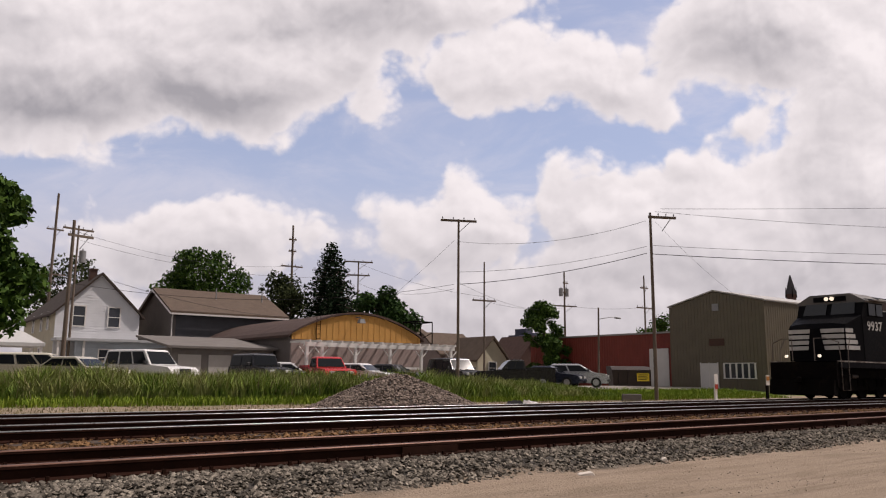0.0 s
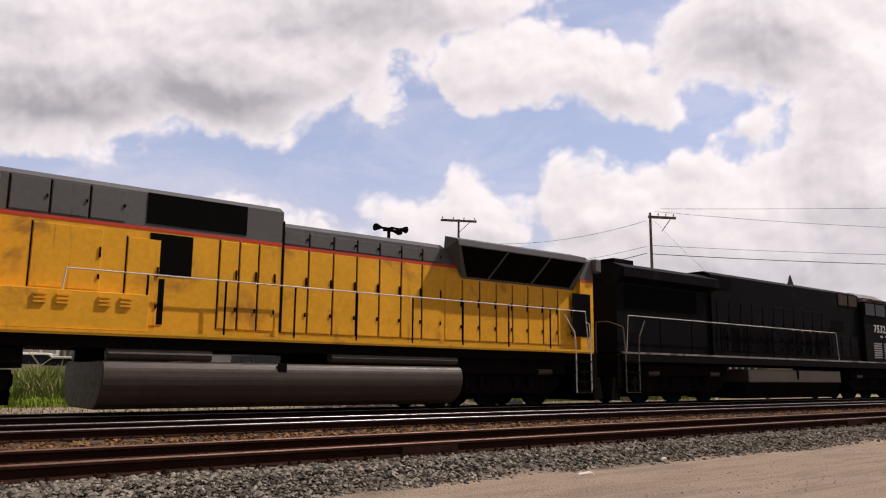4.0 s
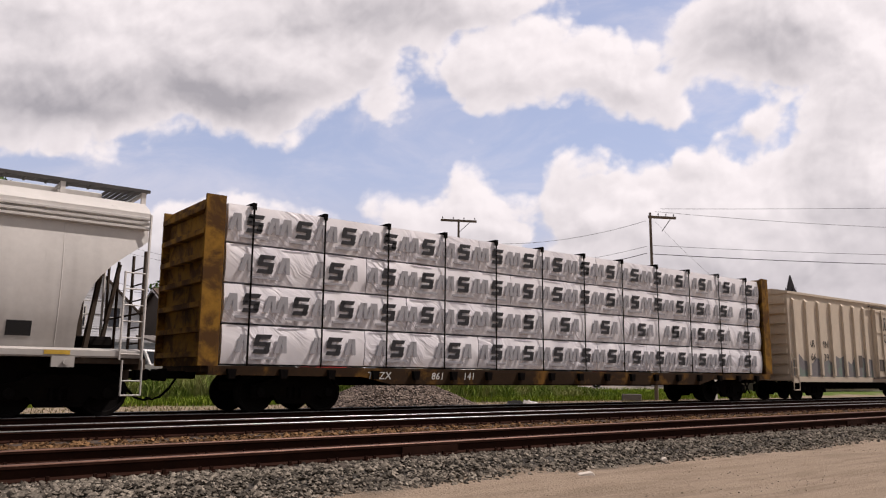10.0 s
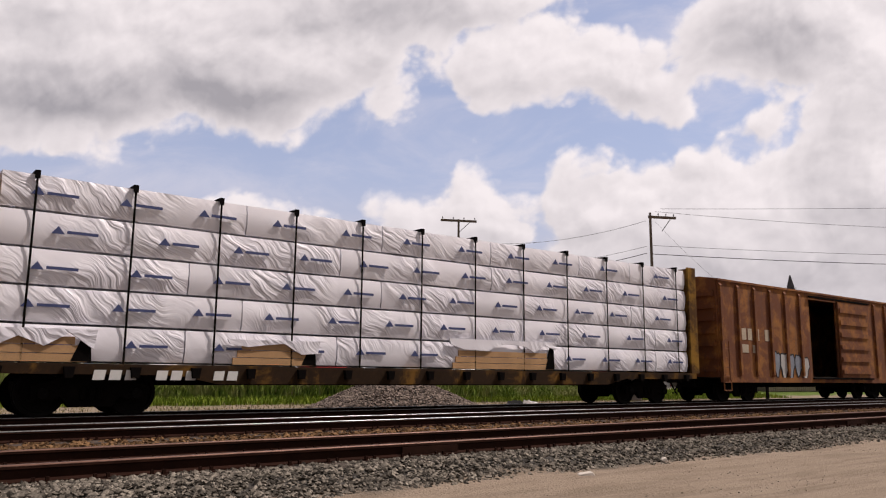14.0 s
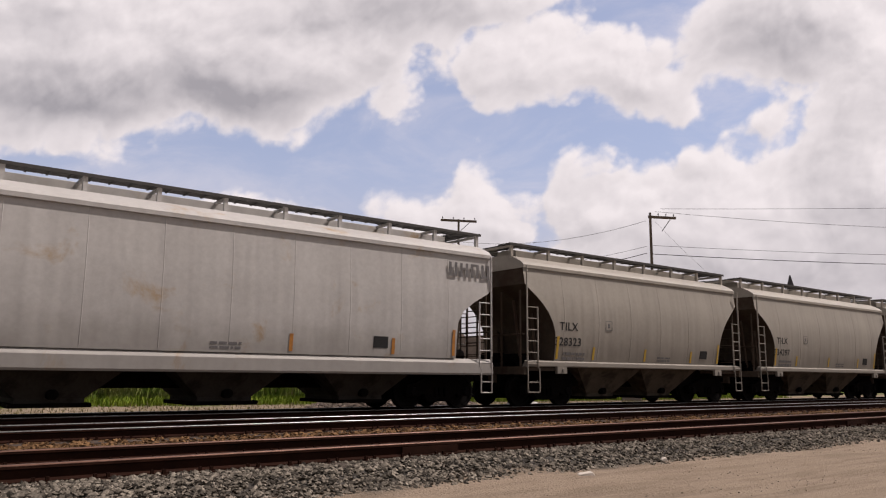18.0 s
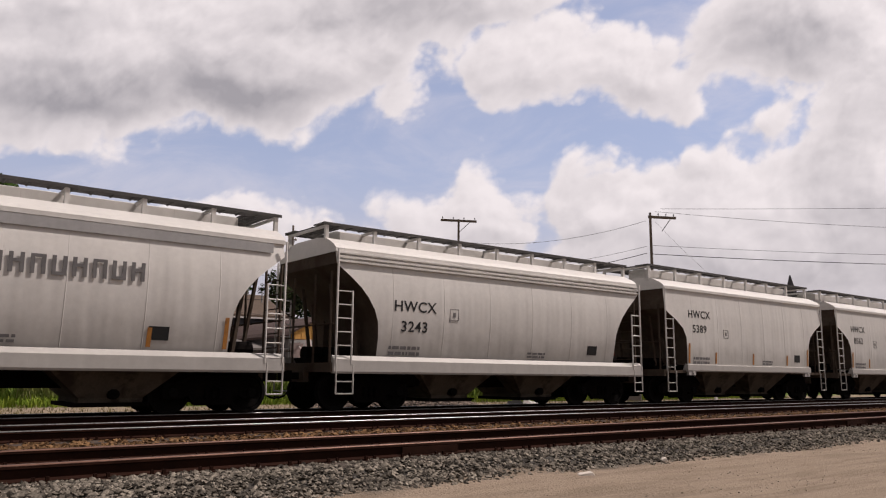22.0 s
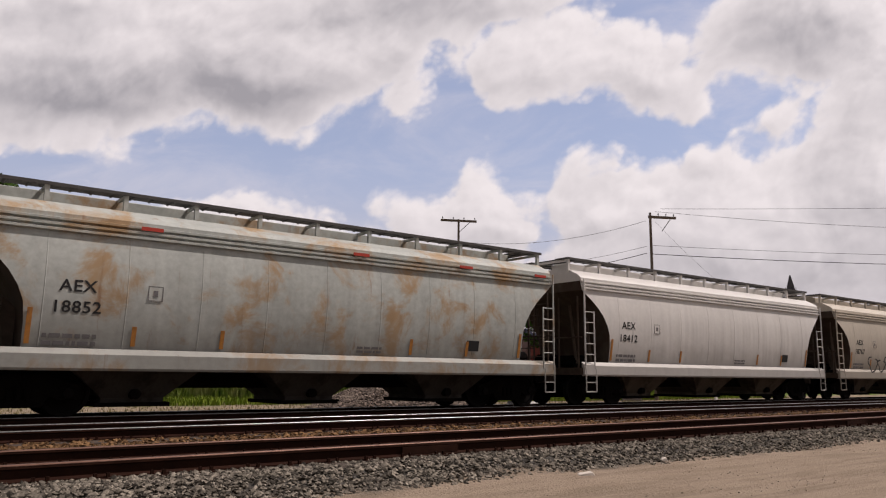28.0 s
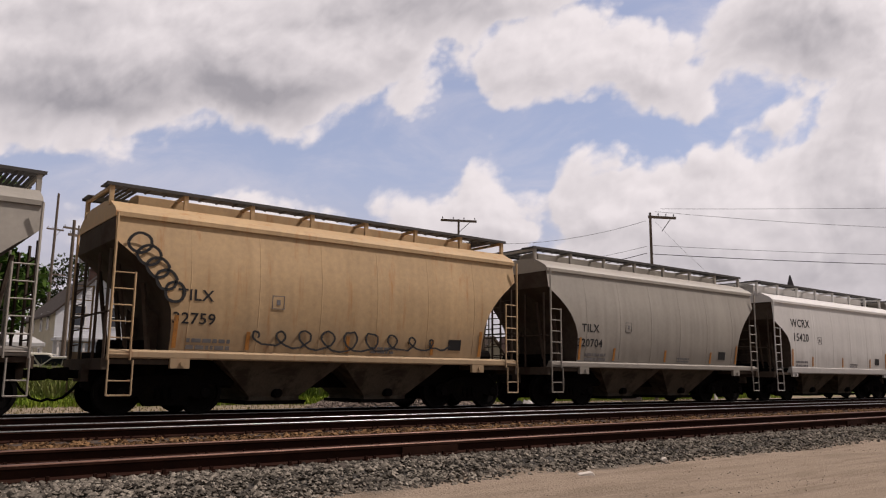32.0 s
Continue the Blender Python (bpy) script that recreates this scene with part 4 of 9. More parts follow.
def hood_doors(loco, d, x0, x1, y, z0, z1, mat, width=0.62):
    n = max(1, round(abs(x1 - x0) / width))
    for k in range(n):
        xa = x0 + (x1 - x0) * k / n
        xb = x0 + (x1 - x0) * (k + 1) / n
        a, b = sorted((d * xa, d * xb))
        for s in (-1, 1):
            bm = B()
            box(bm, a + 0.025, b - 0.025, min(s * y, s * (y + 0.02)), max(s * y, s * (y + 0.02)), z0, z1)
            door = part("hood_door", bm, mat, loco, "engine hood door", bevel=0.006)
            if s > 0:
                continue
            xx = b - 0.06
            for zz, tall in ((z0 + (z1 - z0) * 0.22, 0.05), (z0 + (z1 - z0) * 0.62, 0.11)) if z1 - z0 > 0.8 else ((z0 + (z1 - z0) * 0.5, 0.03),):
                bm = B()
                box(bm, xx - 0.018, xx + 0.018, -(y + 0.045), -(y + 0.018), zz - tall, zz + tall)
                part("latch", bm, M_UNDER, door)
            bm = B()
            box(bm, a - 0.013, a + 0.013, -(y + 0.006), -(y - 0.004), z0 - 0.02, z1 + 0.02)
            part("door_seam", bm, M_UNDER, door)


def parallelograms(parent, rows, mat, y, name, label):
    """Slanted plain bars on the near side: x0, x1, z0, z1, lean."""
    for x0, x1, z0, z1, lean in rows:
        bm = B()
        prism(bm, [(x0, z0), (x1, z0), (x1 + lean, z1), (x0 + lean, z1)], y - 0.012, y)
        part(name, bm, mat, parent, label)


def ge_locomotive(L, d, number, label, style, layout):
    """Wide-nosed locomotive; the front looks towards d times x."""
    half = L / 2
    tip, c1, c0, tall_end, low_end, rad0, rad1, tank0, tank1 = layout
    loco = thing("diesel_locomotive", label, "locomotive", "locomotives of the train")
    body = M_LOCOBLACK
    # Walkway lip is coloured pale as if catching sun, broken by rust patches.
    deck(loco, d, half, M_LOCOBLACK, material("chalky_walkway_edge", (0.26, 0.23, 0.205), 0.8, 0, 0.3, 2, dirt=(0.05, 0.03, 0.025), dirt_amount=0.45, dirt_scale=1.6))
    for x in (-half + 4.3, half - 4.0):
        six_wheel_truck(loco, x)
    # nose
    nose = [(c1, 1.77), (tip, 1.77), (tip + 0.03, 3.25), (tip - 0.12, 3.5), (c1, 3.98)]
    bm = B()
    loft(bm, [[(d * x, -1.30 if x > tip - 0.5 else -1.50, z) for x, z in nose], [(d * (x if x < tip - 0.5 else x + 0.05), -0.7 if x > tip - 0.5 else -0.95, z + (0.08 if z > 3 else 0)) for x, z in nose], [(d * (x if x < tip - 0.5 else x + 0.05), 0.7 if x > tip - 0.5 else 0.95, z + (0.08 if z > 3 else 0)) for x, z in nose], [(d * x, 1.30 if x > tip - 0.5 else 1.50, z) for x, z in nose]])
    part("nose", bm, body, loco, "short blunt black nose")
    # cab
    cab = [(c0, 1.77), (c1, 1.77), (c1, 3.98), (c1 - 0.33, 4.74), (c1 - 0.5, 4.82), (c0, 4.82)]
    bm = B()
    loft(bm, [[(d * x, -1.52, z) for x, z in cab], [(d * x, 1.52, z) for x, z in cab]])
    part("cab", bm, body, loco, bevel=0.02)
    # Roof of the black cab, its colour lightened to stand for sunlight.
    bm = B()
    slab_x(bm, [(-1.58, 4.62), (-1.60, 4.70), (-0.95, 5.10), (0.95, 5.10), (1.60, 4.70), (1.58, 4.62)], min(d * (c0 - 0.05), d * (c1 - 0.25)), max(d * (c0 - 0.05), d * (c1 - 0.25)))
    part("cab_roof", bm, material("dusty_cab_roof", (0.12, 0.115, 0.11), 0.7), loco, "cab roof coloured grey as if sunlit")
    for y0, y1 in ((-1.2, -0.12), (0.12, 1.2)):
        bm = B()
        loft(bm, [[(d * (c1 - 0.03), y0, 4.10), (d * (c1 - 0.03), y1, 4.10), (d * (c1 - 0.28), y1 * 0.95, 4.62), (d * (c1 - 0.28), y0 * 0.95, 4.62)], [(d * (c1 - -0.01), y0, 4.07), (d * (c1 - -0.01), y1, 4.07), (d * (c1 - 0.24), y1 * 0.95, 4.64), (d * (c1 - 0.24), y0 * 0.95, 4.64)]])
        part("windshield", bm, M_CABGLASS, loco, "cab windshield")
    for x0, x1 in ((c0 + 0.15, c0 + 0.15 + (c1 - c0 - 0.95) / 2), (c0 + 0.27 + (c1 - c0 - 0.95) / 2, c1 - 0.65)):
        for s in (-1, 1):
            fr = span_box(loco, "side_window", M_UNDER, d, x0 - 0.05, x1 + 0.05, min(s * 1.52, s * 1.545), max(s * 1.52, s * 1.545), 3.95, 4.62)
            span_box(fr, "pane", M_CABGLASS, d, x0, x1, min(s * 1.545, s * 1.555), max(s * 1.545, s * 1.555), 4.0, 4.57)
    for s in (-1, 1):
        bm = B()
        prism(bm, [(d * (c0 + 0.2), 4.68), (d * (c1 - 0.6), 4.68), (d * (c1 - 0.6), 4.72), (d * (c0 + 0.2), 4.72)], min(s * 1.55, s * 1.85), max(s * 1.55, s * 1.85))
        part("sunshade", bm, M_SILL, loco, "window sunshade")
    # headlights and number boxes on the cab front
    bm = B()
    box(bm, min(d * (c1 - 0.45), d * (c1 - 0.2)), max(d * (c1 - 0.45), d * (c1 - 0.2)), -0.75, 0.75, 4.74, 4.98)
    hb = part("headlight_box", bm, body, loco, "headlight housing above the windshield")
    for y in (-0.13, 0.13):
        bm = B()
        rod(bm, (d * (c1 - 0.22), y, 4.88), (d * (c1 - 0.16), y, 4.88), 0.10, 10)
        part("headlight", bm, M_HEADLIGHT if d < 0 else M_LAMP, hb, "round headlight")
    for y in (-0.75, 0.75):
        bm = B()
        rod(bm, (d * (half - 0.62), y, 1.98), (d * (half - 0.55), y, 1.98), 0.07, 10)
        part("ditch_light", bm, M_HEADLIGHT if d < 0 else M_LAMP, loco, "low ditch light")
    # long hood
    top1 = 5.05
    bm = B()
    slab_x(bm, [(-1.32, 1.77), (-1.32, top1 - 0.15), (-1.05, top1), (1.05, top1), (1.32, top1 - 0.15), (1.32, 1.77)], min(d * (c0 - 0.02), d * tall_end), max(d * (c0 - 0.02), d * tall_end))
    part("front_hood", bm, body, loco, "tall black equipment hood")
    if style == "stepped":
        bm = B()
        slab_x(bm, [(-1.22, 1.77), (-1.22, 4.42), (-0.95, 4.58), (0.95, 4.58), (1.22, 4.42), (1.22, 1.77)], min(d * (tall_end - 0.02), d * low_end), max(d * (tall_end - 0.02), d * low_end))
        part("engine_hood", bm, body, loco, "lower black engine hood")
        hood_doors(loco, d, tall_end - 0.15, rad0 + 0.1, 1.22, 1.95, 4.2, body, 0.7)
    else:
        hood_doors(loco, d, 3.4, rad0 + 0.1, 1.32, 1.95, 3.9, body, 0.75)
    bm = B()
    slab_x(bm, [(-1.22, 1.77), (-1.22, 4.18), (-1.56, 4.34), (-1.56, 4.66), (-1.1, 4.86), (1.1, 4.86), (1.56, 4.66), (1.56, 4.34), (1.22, 4.18), (1.22, 1.77)], min(d * rad0, d * rad1), max(d * rad0, d * rad1))
    part("radiator_housing", bm, body, loco, "overhanging black radiator housing")
    for s in (-1, 1):
        span_box(loco, "radiator_screen", M_DARKHOLE, d, rad1 + 0.4, rad0 - 1.0, min(s * 1.22, s * 1.235), max(s * 1.22, s * 1.235), 3.3, 4.1, "dark radiator screen")
        span_box(loco, "air_intake", M_DARKHOLE, d, tall_end + 0.1, tall_end + 1.3, min(s * 1.32, s * 1.335), max(s * 1.32, s * 1.335), 4.35, 4.85, "dark air intake")
        span_box(loco, "equipment_hatch", M_DARKHOLE, d, c0 - 2.9, c0 - 1.6, min(s * 1.32, s * 1.335), max(s * 1.32, s * 1.335), 3.1, 3.6)
        for x0 in (c0 - 1.05, c0 - 2.0):
            fr = span_box(loco, "blower_opening", M_RAILWHITE if style == "stepped" else body, d, x0, x0 + 0.9, min(s * 1.32, s * 1.345), max(s * 1.32, s * 1.345), 4.30, 4.92)
            span_box(fr, "grille", material("rusty_grille", (0.03, 0.012, 0.010), 0.9), d, x0 + 0.06, x0 + 0.84, min(s * 1.345, s * 1.355), max(s * 1.345, s * 1.355), 4.36, 4.86)
    if style == "stepped":
        horn(loco, d * (tall_end - 1.85), 4.92)
        for x in (1.09, 3.12, 4.45):
            bm = B()
            box(bm, x - 0.09, x + 0.09, -1.235, -1.222, 4.10, 4.22)
            part("step_light", bm, M_DULLWHITE, loco, "small white hood light")
    span_box(loco, "exhaust_box", M_UNDER, d, tall_end - 4.3, tall_end - 3.2, -0.4, 0.4, 4.5 if style == "stepped" else 4.9, 4.98 if style == "stepped" else 5.2, "sooty exhaust stack", bevel=0.03)
    hood_doors(loco, d, c0 - 3.0, tall_end + 0.2, 1.32, 1.95, 2.9, body, 0.75)
    hood_doors(loco, d, c0 - 0.2, c0 - 2.8, 1.32, 1.95, 2.9, body, 0.8)
    # tank
    bm = B()
    slab_x(bm, [(-1.50, 1.28), (-1.52, 0.76), (1.52, 0.76), (1.50, 1.28)], min(d * tank0, d * tank1), max(d * tank0, d * tank1))
    tank = part("fuel_tank", bm, M_TANK, loco, "dusty steel fuel tank", bevel=0.03)
    # Undercut lower half in near black: its shade is put into the colour.
    bm = B()
    slab_x(bm, [(-1.50, 0.757), (-1.22, 0.13), (1.22, 0.13), (1.50, 0.757)], min(d * tank0, d * tank1), max(d * tank0, d * tank1))
    part("tank_belly", bm, M_UNDER, tank, "tank belly blackened to stand for shade")
    span_box(tank, "tank_strap", M_UNDER, d, (tank0 + tank1) / 2 - 0.05, (tank0 + tank1) / 2 + 0.05, -1.54, -1.50, 0.9, 1.3)
    handrail(loco, d, tank0, rad1 + 0.1, M_RAILWHITE, M_UNDER)
    # livery, as plain shapes on the near side
    for k in range(4):
        z0 = 2.30 + 0.27 * k
        back = tip - 0.95 + 0.14 * k if d < 0 else tip - 1.2 - 0.05 * k
        for y in (-1.0, 1.0):
            bm = B()
            w1, w2 = y * 1.315, y * (1.315 + 0.2 * min(1.0, (tip - back) / (tip - c1)))
            a, b = d * (tip - 0.02), d * back
            loft(bm, [[(a, w1, z0), (b, w2, z0), (b, w2, z0 + 0.19), (a, w1, z0 + 0.19)], [(a, w1 - y * 0.03, z0), (b, w2 - y * 0.03, z0), (b, w2 - y * 0.03, z0 + 0.19), (a, w1 - y * 0.03, z0 + 0.19)]])
            part("nose_stripe", bm, M_DULLWHITE, loco, "white nose stripe")
    for k in range(4):
        bm = B()
        z0 = 2.30 + 0.27 * k
        box(bm, min(d * (tip + 0.03), d * (tip + 0.10)), max(d * (tip + 0.03), d * (tip + 0.10)), -1.26, 1.26, z0, z0 + 0.19)
        part("front_stripe", bm, M_DULLWHITE, loco, "white stripe across the nose")
    bm = B()
    loft(bm, [[(d * (tip + 0.11), -0.40, 2.28), (d * (tip + 0.11), 0.35, 2.28), (d * (tip + 0.11), 0.22, 3.3), (d * (tip + 0.11), -0.22, 3.3)], [(d * (tip + 0.13), -0.40, 2.28), (d * (tip + 0.13), 0.35, 2.28), (d * (tip + 0.13), 0.22, 3.3), (d * (tip + 0.13), -0.22, 3.3)]])
    part("front_emblem", bm, M_LOCOBLACK, loco, "dark emblem on the nose")
    lettering(number, 0.62 if style == "stepped" else 0.5, M_DULLWHITE, loco, d * (c0 + c1 - (0.15 if d < 0 else -0.2)) / 2, -1.535, 3.28 if style == "stepped" else 3.2, "road_number", bold=0.012, wide=1.15)
    if style == "stepped":
        parallelograms(loco, [(0.6 - 0.05 * k, 3.05 - 0.22 * k, 3.70 - 0.14 * k, 3.815 - 0.14 * k, 0.045) for k in range(5)], M_DULLWHITE, -1.245, "speed_stripe", "white speed stripes")
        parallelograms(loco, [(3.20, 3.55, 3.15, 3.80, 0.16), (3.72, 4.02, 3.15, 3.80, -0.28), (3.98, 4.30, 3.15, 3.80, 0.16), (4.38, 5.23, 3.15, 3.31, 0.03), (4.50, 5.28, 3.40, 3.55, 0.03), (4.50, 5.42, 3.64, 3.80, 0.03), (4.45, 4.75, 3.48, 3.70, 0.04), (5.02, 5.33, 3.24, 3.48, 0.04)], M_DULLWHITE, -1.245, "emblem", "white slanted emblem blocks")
        for k, (a, b) in enumerate(((3.15, 5.0), (3.05, 5.2))):
            n = 7 + k
            parallelograms(loco, [(a + (b - a) * i / n, a + (b - a) * (i + 0.72) / n, 2.72 - 0.36 * k, 2.95 - 0.36 * k, 0.04) for i in range(n)], M_DULLWHITE, -1.245, "name_bar", "white lettering blocks")
        for k in range(5):
            bm = B()
            box(bm, 9.72, 9.92, -1.245, -1.222, 2.3 + 0.22 * k, 2.42 + 0.22 * k)
            part("rear_stripe", bm, M_DULLWHITE, loco)
    else:
        for x in (7.4, 8.45):
            bm = B()
            for k in range(7):
                box(bm, x - 0.4, x + 0.4, -1.53, -1.515, 1.95 + 0.11 * k, 2.02 + 0.11 * k)
            part("louvre", bm, M_METAL, loco, "pale louvred door")
        parallelograms(loco, [(7.7, 7.95, 2.95, 3.05, 0), (8.2, 8.65, 2.97, 3.04, 0)], M_DULLWHITE, -1.535, "small_print", "small white print")
    for x in (0.2, 0.9, 1.6, 2.4):
        bm = B()
        box(bm, d * x - 0.05, d * x + 0.05, -1.345, -1.32, 2.95, 3.05)
        part("warning_mark", bm, M_ORANGE, loco)
    return loco


def emd_locomotive(L, d, number, label, layout):
    """Grey and yellow locomotive with flared radiators; the front looks towards d times x."""
    half = L / 2
    rear0, rad0, rad1, hood1, cab0, cab1, tip = layout
    loco = thing("diesel_locomotive", label, "locomotive", "locomotives of the train")
    yel, grey = M_LOCOYELLOW, M_LOCOGREY
    deck(loco, d, half, M_LOCOYELLOW, M_LOCOYELLOW)
    for x in (-half + 4.3, half - 4.3):
        six_wheel_truck(loco, x)
    line = 4.02

    def hood(x0, x1, top, w, name):
        a, b = min(d * x0, d * x1), max(d * x0, d * x1)
        bm = B()
        box(bm, a, b, -w, w, 1.77, line)
        part(name, bm, yel, loco, "yellow hood side")
        bm = B()
        slab_x(bm, [(-w, line), (-w, top - 0.14), (-w + 0.22, top), (w - 0.22, top), (w, top - 0.14), (w, line)], a, b)
        part("hood_top", bm, grey, loco, "grey hood top")
        for s in (-1, 1):
            bm = B()
            box(bm, a, b, min(s * w, s * (w + 0.006)), max(s * w, s * (w + 0.006)), line - 0.03, line + 0.05)
            part("red_stripe", bm, M_LOCORED, loco, "thin red stripe")

    hood(rear0, rad0, 4.85, 1.28, "rear_hood")
    hood(rad0, rad1, 4.60, 1.10, "radiator_hood")
    hood(rad1, hood1, 4.66, 1.12, "engine_hood")
    hood(hood1, cab0, 4.98, 1.30, "electrical_hood")
    # flared radiators
    for s in (-1, 1):
        bm = B()
        a, b = min(d * (rad0 + 0.1), d * (rad1 - 0.05)), max(d * (rad0 + 0.1), d * (rad1 - 0.05))
        rings = []
        for x, k in ((a, 0.55 if d < 0 else 0.0), (b, 0.0 if d < 0 else 0.55)):
            shift = -k if x == b else k
            rings.append([(x + shift, s * 1.102, 3.72), (x, s * 1.66, 4.58), (x, s * 1.64, 4.74), (x, s * 1.05, 4.92), (x, s * 1.0, 4.5), (x + shift, s * 1.05, 3.72)])
        loft(bm, rings)
        rad = part("radiator", bm, grey, loco, "flared grey radiator housing")
        bm = B()
        o = s * 0.012
        loft(bm, [[(a + 0.25 + (0.45 if d < 0 else 0), s * 1.13 + o, 3.78), (b - 0.25 - (0.45 if d > 0 else 0), s * 1.13 + o, 3.78), (b - 0.10, s * 1.652 + o, 4.55), (a + 0.10, s * 1.652 + o, 4.55)],
                  [(a + 0.25 + (0.45 if d < 0 else 0), s * 1.115, 3.78), (b - 0.25 - (0.45 if d > 0 else 0), s * 1.115, 3.78), (b - 0.10, s * 1.63, 4.55), (a + 0.10, s * 1.63, 4.55)]])
        part("screen", bm, M_DARKHOLE, rad, "dark radiator screen")
        for k in (1, 2):
            x = a + (b - a) * k / 3
            bm = B()
            rod(bm, (x - 0.2, s * 1.155, 3.78), (x + 0.1, s * 1.67, 4.55), 0.03, 4)
            part("divider", bm, grey, rad)
    for s in (-1, 1):
        span_box(loco, "brake_grille", M_DARKHOLE, d, hood1 + 0.9, hood1 + 3.1, min(s * 1.30, s * 1.315), max(s * 1.30, s * 1.315), 4.15, 4.84, "dark dynamic-brake grille")
        if rad0 - rear0 > 1.2:
            for z0, z1 in ((2.75, 3.85), (2.2, 2.6)):
                fr = span_box(loco, "rear_screen", M_DARKHOLE, d, rear0 + 0.4, rear0 + 1.7, min(s * 1.28, s * 1.295), max(s * 1.28, s * 1.295), z0, z1, "dark intake screen")
                for k in range(1, 3):
                    span_box(fr, "screen_bar", yel, d, rear0 + 0.4 + 0.43 * k - 0.03, rear0 + 0.4 + 0.43 * k + 0.03, min(s * 1.295, s * 1.31), max(s * 1.295, s * 1.31), z0, z1)
            for k in range(2):
                fr = span_box(loco, "top_louvre", M_LOCOGREY, d, rear0 + 0.3 + 0.75 * k, rear0 + 0.95 + 0.75 * k, min(s * 1.28, s * 1.30), max(s * 1.28, s * 1.30), 4.15, 4.62)
                for q in range(5):
                    span_box(fr, "slat", M_UNDER, d, rear0 + 0.34 + 0.75 * k, rear0 + 0.91 + 0.75 * k, min(s * 1.30, s * 1.305), max(s * 1.30, s * 1.305), 4.18 + 0.09 * q, 4.22 + 0.09 * q)
        else:
            span_box(loco, "rear_screen", M_DARKHOLE, d, rear0 + 0.15, rear0 + 0.95, min(s * 1.28, s * 1.295), max(s * 1.28, s * 1.295), 2.2, 3.6, "dark intake screen")
    hood_doors(loco, d, rad0 + 0.2, rad1, 1.10, 1.92, 3.66, yel, 0.6)
    hood_doors(loco, d, rad1 + 0.1, hood1 - 0.1, 1.12, 1.92, 3.97, yel, 0.66)
    hood_doors(loco, d, rad1 + 0.1, hood1 - 0.1, 1.12, 4.10, 4.42, grey, 0.66)
    hood_doors(loco, d, hood1 + 0.12, hood1 + 1.5, 1.30, 1.92, 3.95, yel, 0.46)
    hood_doors(loco, d, hood1 + 2.75, hood1 + 3.45, 1.30, 1.92, 3.80, yel, 0.7)
    hood_doors(loco, d, hood1 + 3.5, cab0 - 0.25, 1.30, 4.12, 4.80, grey, 0.75)
    hood_doors(loco, d, hood1 + 3.9, cab0 - 0.7, 1.30, 2.6, 3.9, yel, 0.9)
    for s in (-1, 1):
        span_box(loco, "hood_joint", M_UNDER, d, hood1 - 0.035, hood1 + 0.02, min(s * 1.09, s * 1.307), max(s * 1.09, s * 1.307), 1.9, 4.62)
    if d < 0:
        for x0, x1, z0, z1 in ((1.6, 2.5, 3.05, 3.95), (2.15, 2.7, 1.95, 2.95)):
            span_box(loco, "open_locker", M_DARKHOLE, d, x0, x1, -1.318, -1.302, z0, z1, "dark open electrical locker")
    horn(loco, d * (rad1 + 1.1), 5.08)
    # rear wall shading pieces
    span_box(loco, "rear_overhang", grey, d, rear0 - 0.25, rear0 + 0.05, -1.45, 1.45, 4.35, 4.8, "grey rear overhang", bevel=0.04)
    # cab
    cab = [(cab0, 1.77), (cab1, 1.77), (cab1, 3.85), (cab1 - 0.30, 4.66), (cab0, 4.66)]
    bm = B()
    loft(bm, [[(d * x, -1.54, min(z, line)) for x, z in cab[:3]] + [(d * (cab1 - 0.06), -1.54, line), (d * cab0, -1.54, line)], [(d * x, 1.54, min(z, line)) for x, z in cab[:3]] + [(d * (cab1 - 0.06), 1.54, line), (d * cab0, 1.54, line)]])
    part("cab", bm, yel, loco, "yellow cab side")
    bm = B()
    up = [(cab0, line + 0.002), (cab1 - 0.062, line + 0.002), (cab1 - 0.30, 4.70), (cab0, 4.70)]
    loft(bm, [[(d * x, -1.54, z) for x, z in up], [(d * x, 1.54, z) for x, z in up]])
    part("cab_top", bm, yel, loco, "yellow upper cab")
    bm = B()
    slab_x(bm, [(-1.57, 4.62), (-1.57, 4.70), (-1.3, 4.90), (-0.8, 5.02), (0.8, 5.02), (1.3, 4.90), (1.57, 4.70), (1.57, 4.62)], min(d * (cab0 - 0.05), d * (cab1 - 0.2)), max(d * (cab0 - 0.05), d * (cab1 - 0.2)))
    part("cab_roof", bm, material("sun_bleached_cab_roof", (0.42, 0.38, 0.35), 0.7, 0, 0.2, 3), loco, "sun-bleached cab roof")
    w = (cab1 - cab0 - 0.75) / 2
    for k in range(2):
        x0 = cab0 + 0.22 + k * (w + 0.12)
        for s in (-1, 1):
            fr = span_box(loco, "side_window", M_METAL, d, x0 - 0.035, x0 + w + 0.035, min(s * 1.54, s * 1.56), max(s * 1.54, s * 1.56), 3.82, 4.54)
            if s < 0:
                span_box(fr, "mullion", M_METAL, d, x0 + w * 0.55, x0 + w * 0.55 + 0.03, -1.578, -1.555, 3.86, 4.50)
            span_box(fr, "pane", M_CABGLASS, d, x0, x0 + w, min(s * 1.56, s * 1.57), max(s * 1.56, s * 1.57), 3.87, 4.49)
    for y0, y1 in ((-1.25, -0.1), (0.1, 1.25)):
        bm = B()
        q = lambda x, y, z: (d * x, y, z)
        loft(bm, [[q(cab1 - 0.02, y0, 3.93), q(cab1 - 0.02, y1, 3.93), q(cab1 - 0.25, y1, 4.55), q(cab1 - 0.25, y0, 4.55)], [q(cab1 + 0.02, y0, 3.94), q(cab1 + 0.02, y1, 3.94), q(cab1 - 0.21, y1, 4.56), q(cab1 - 0.21, y0, 4.56)]])
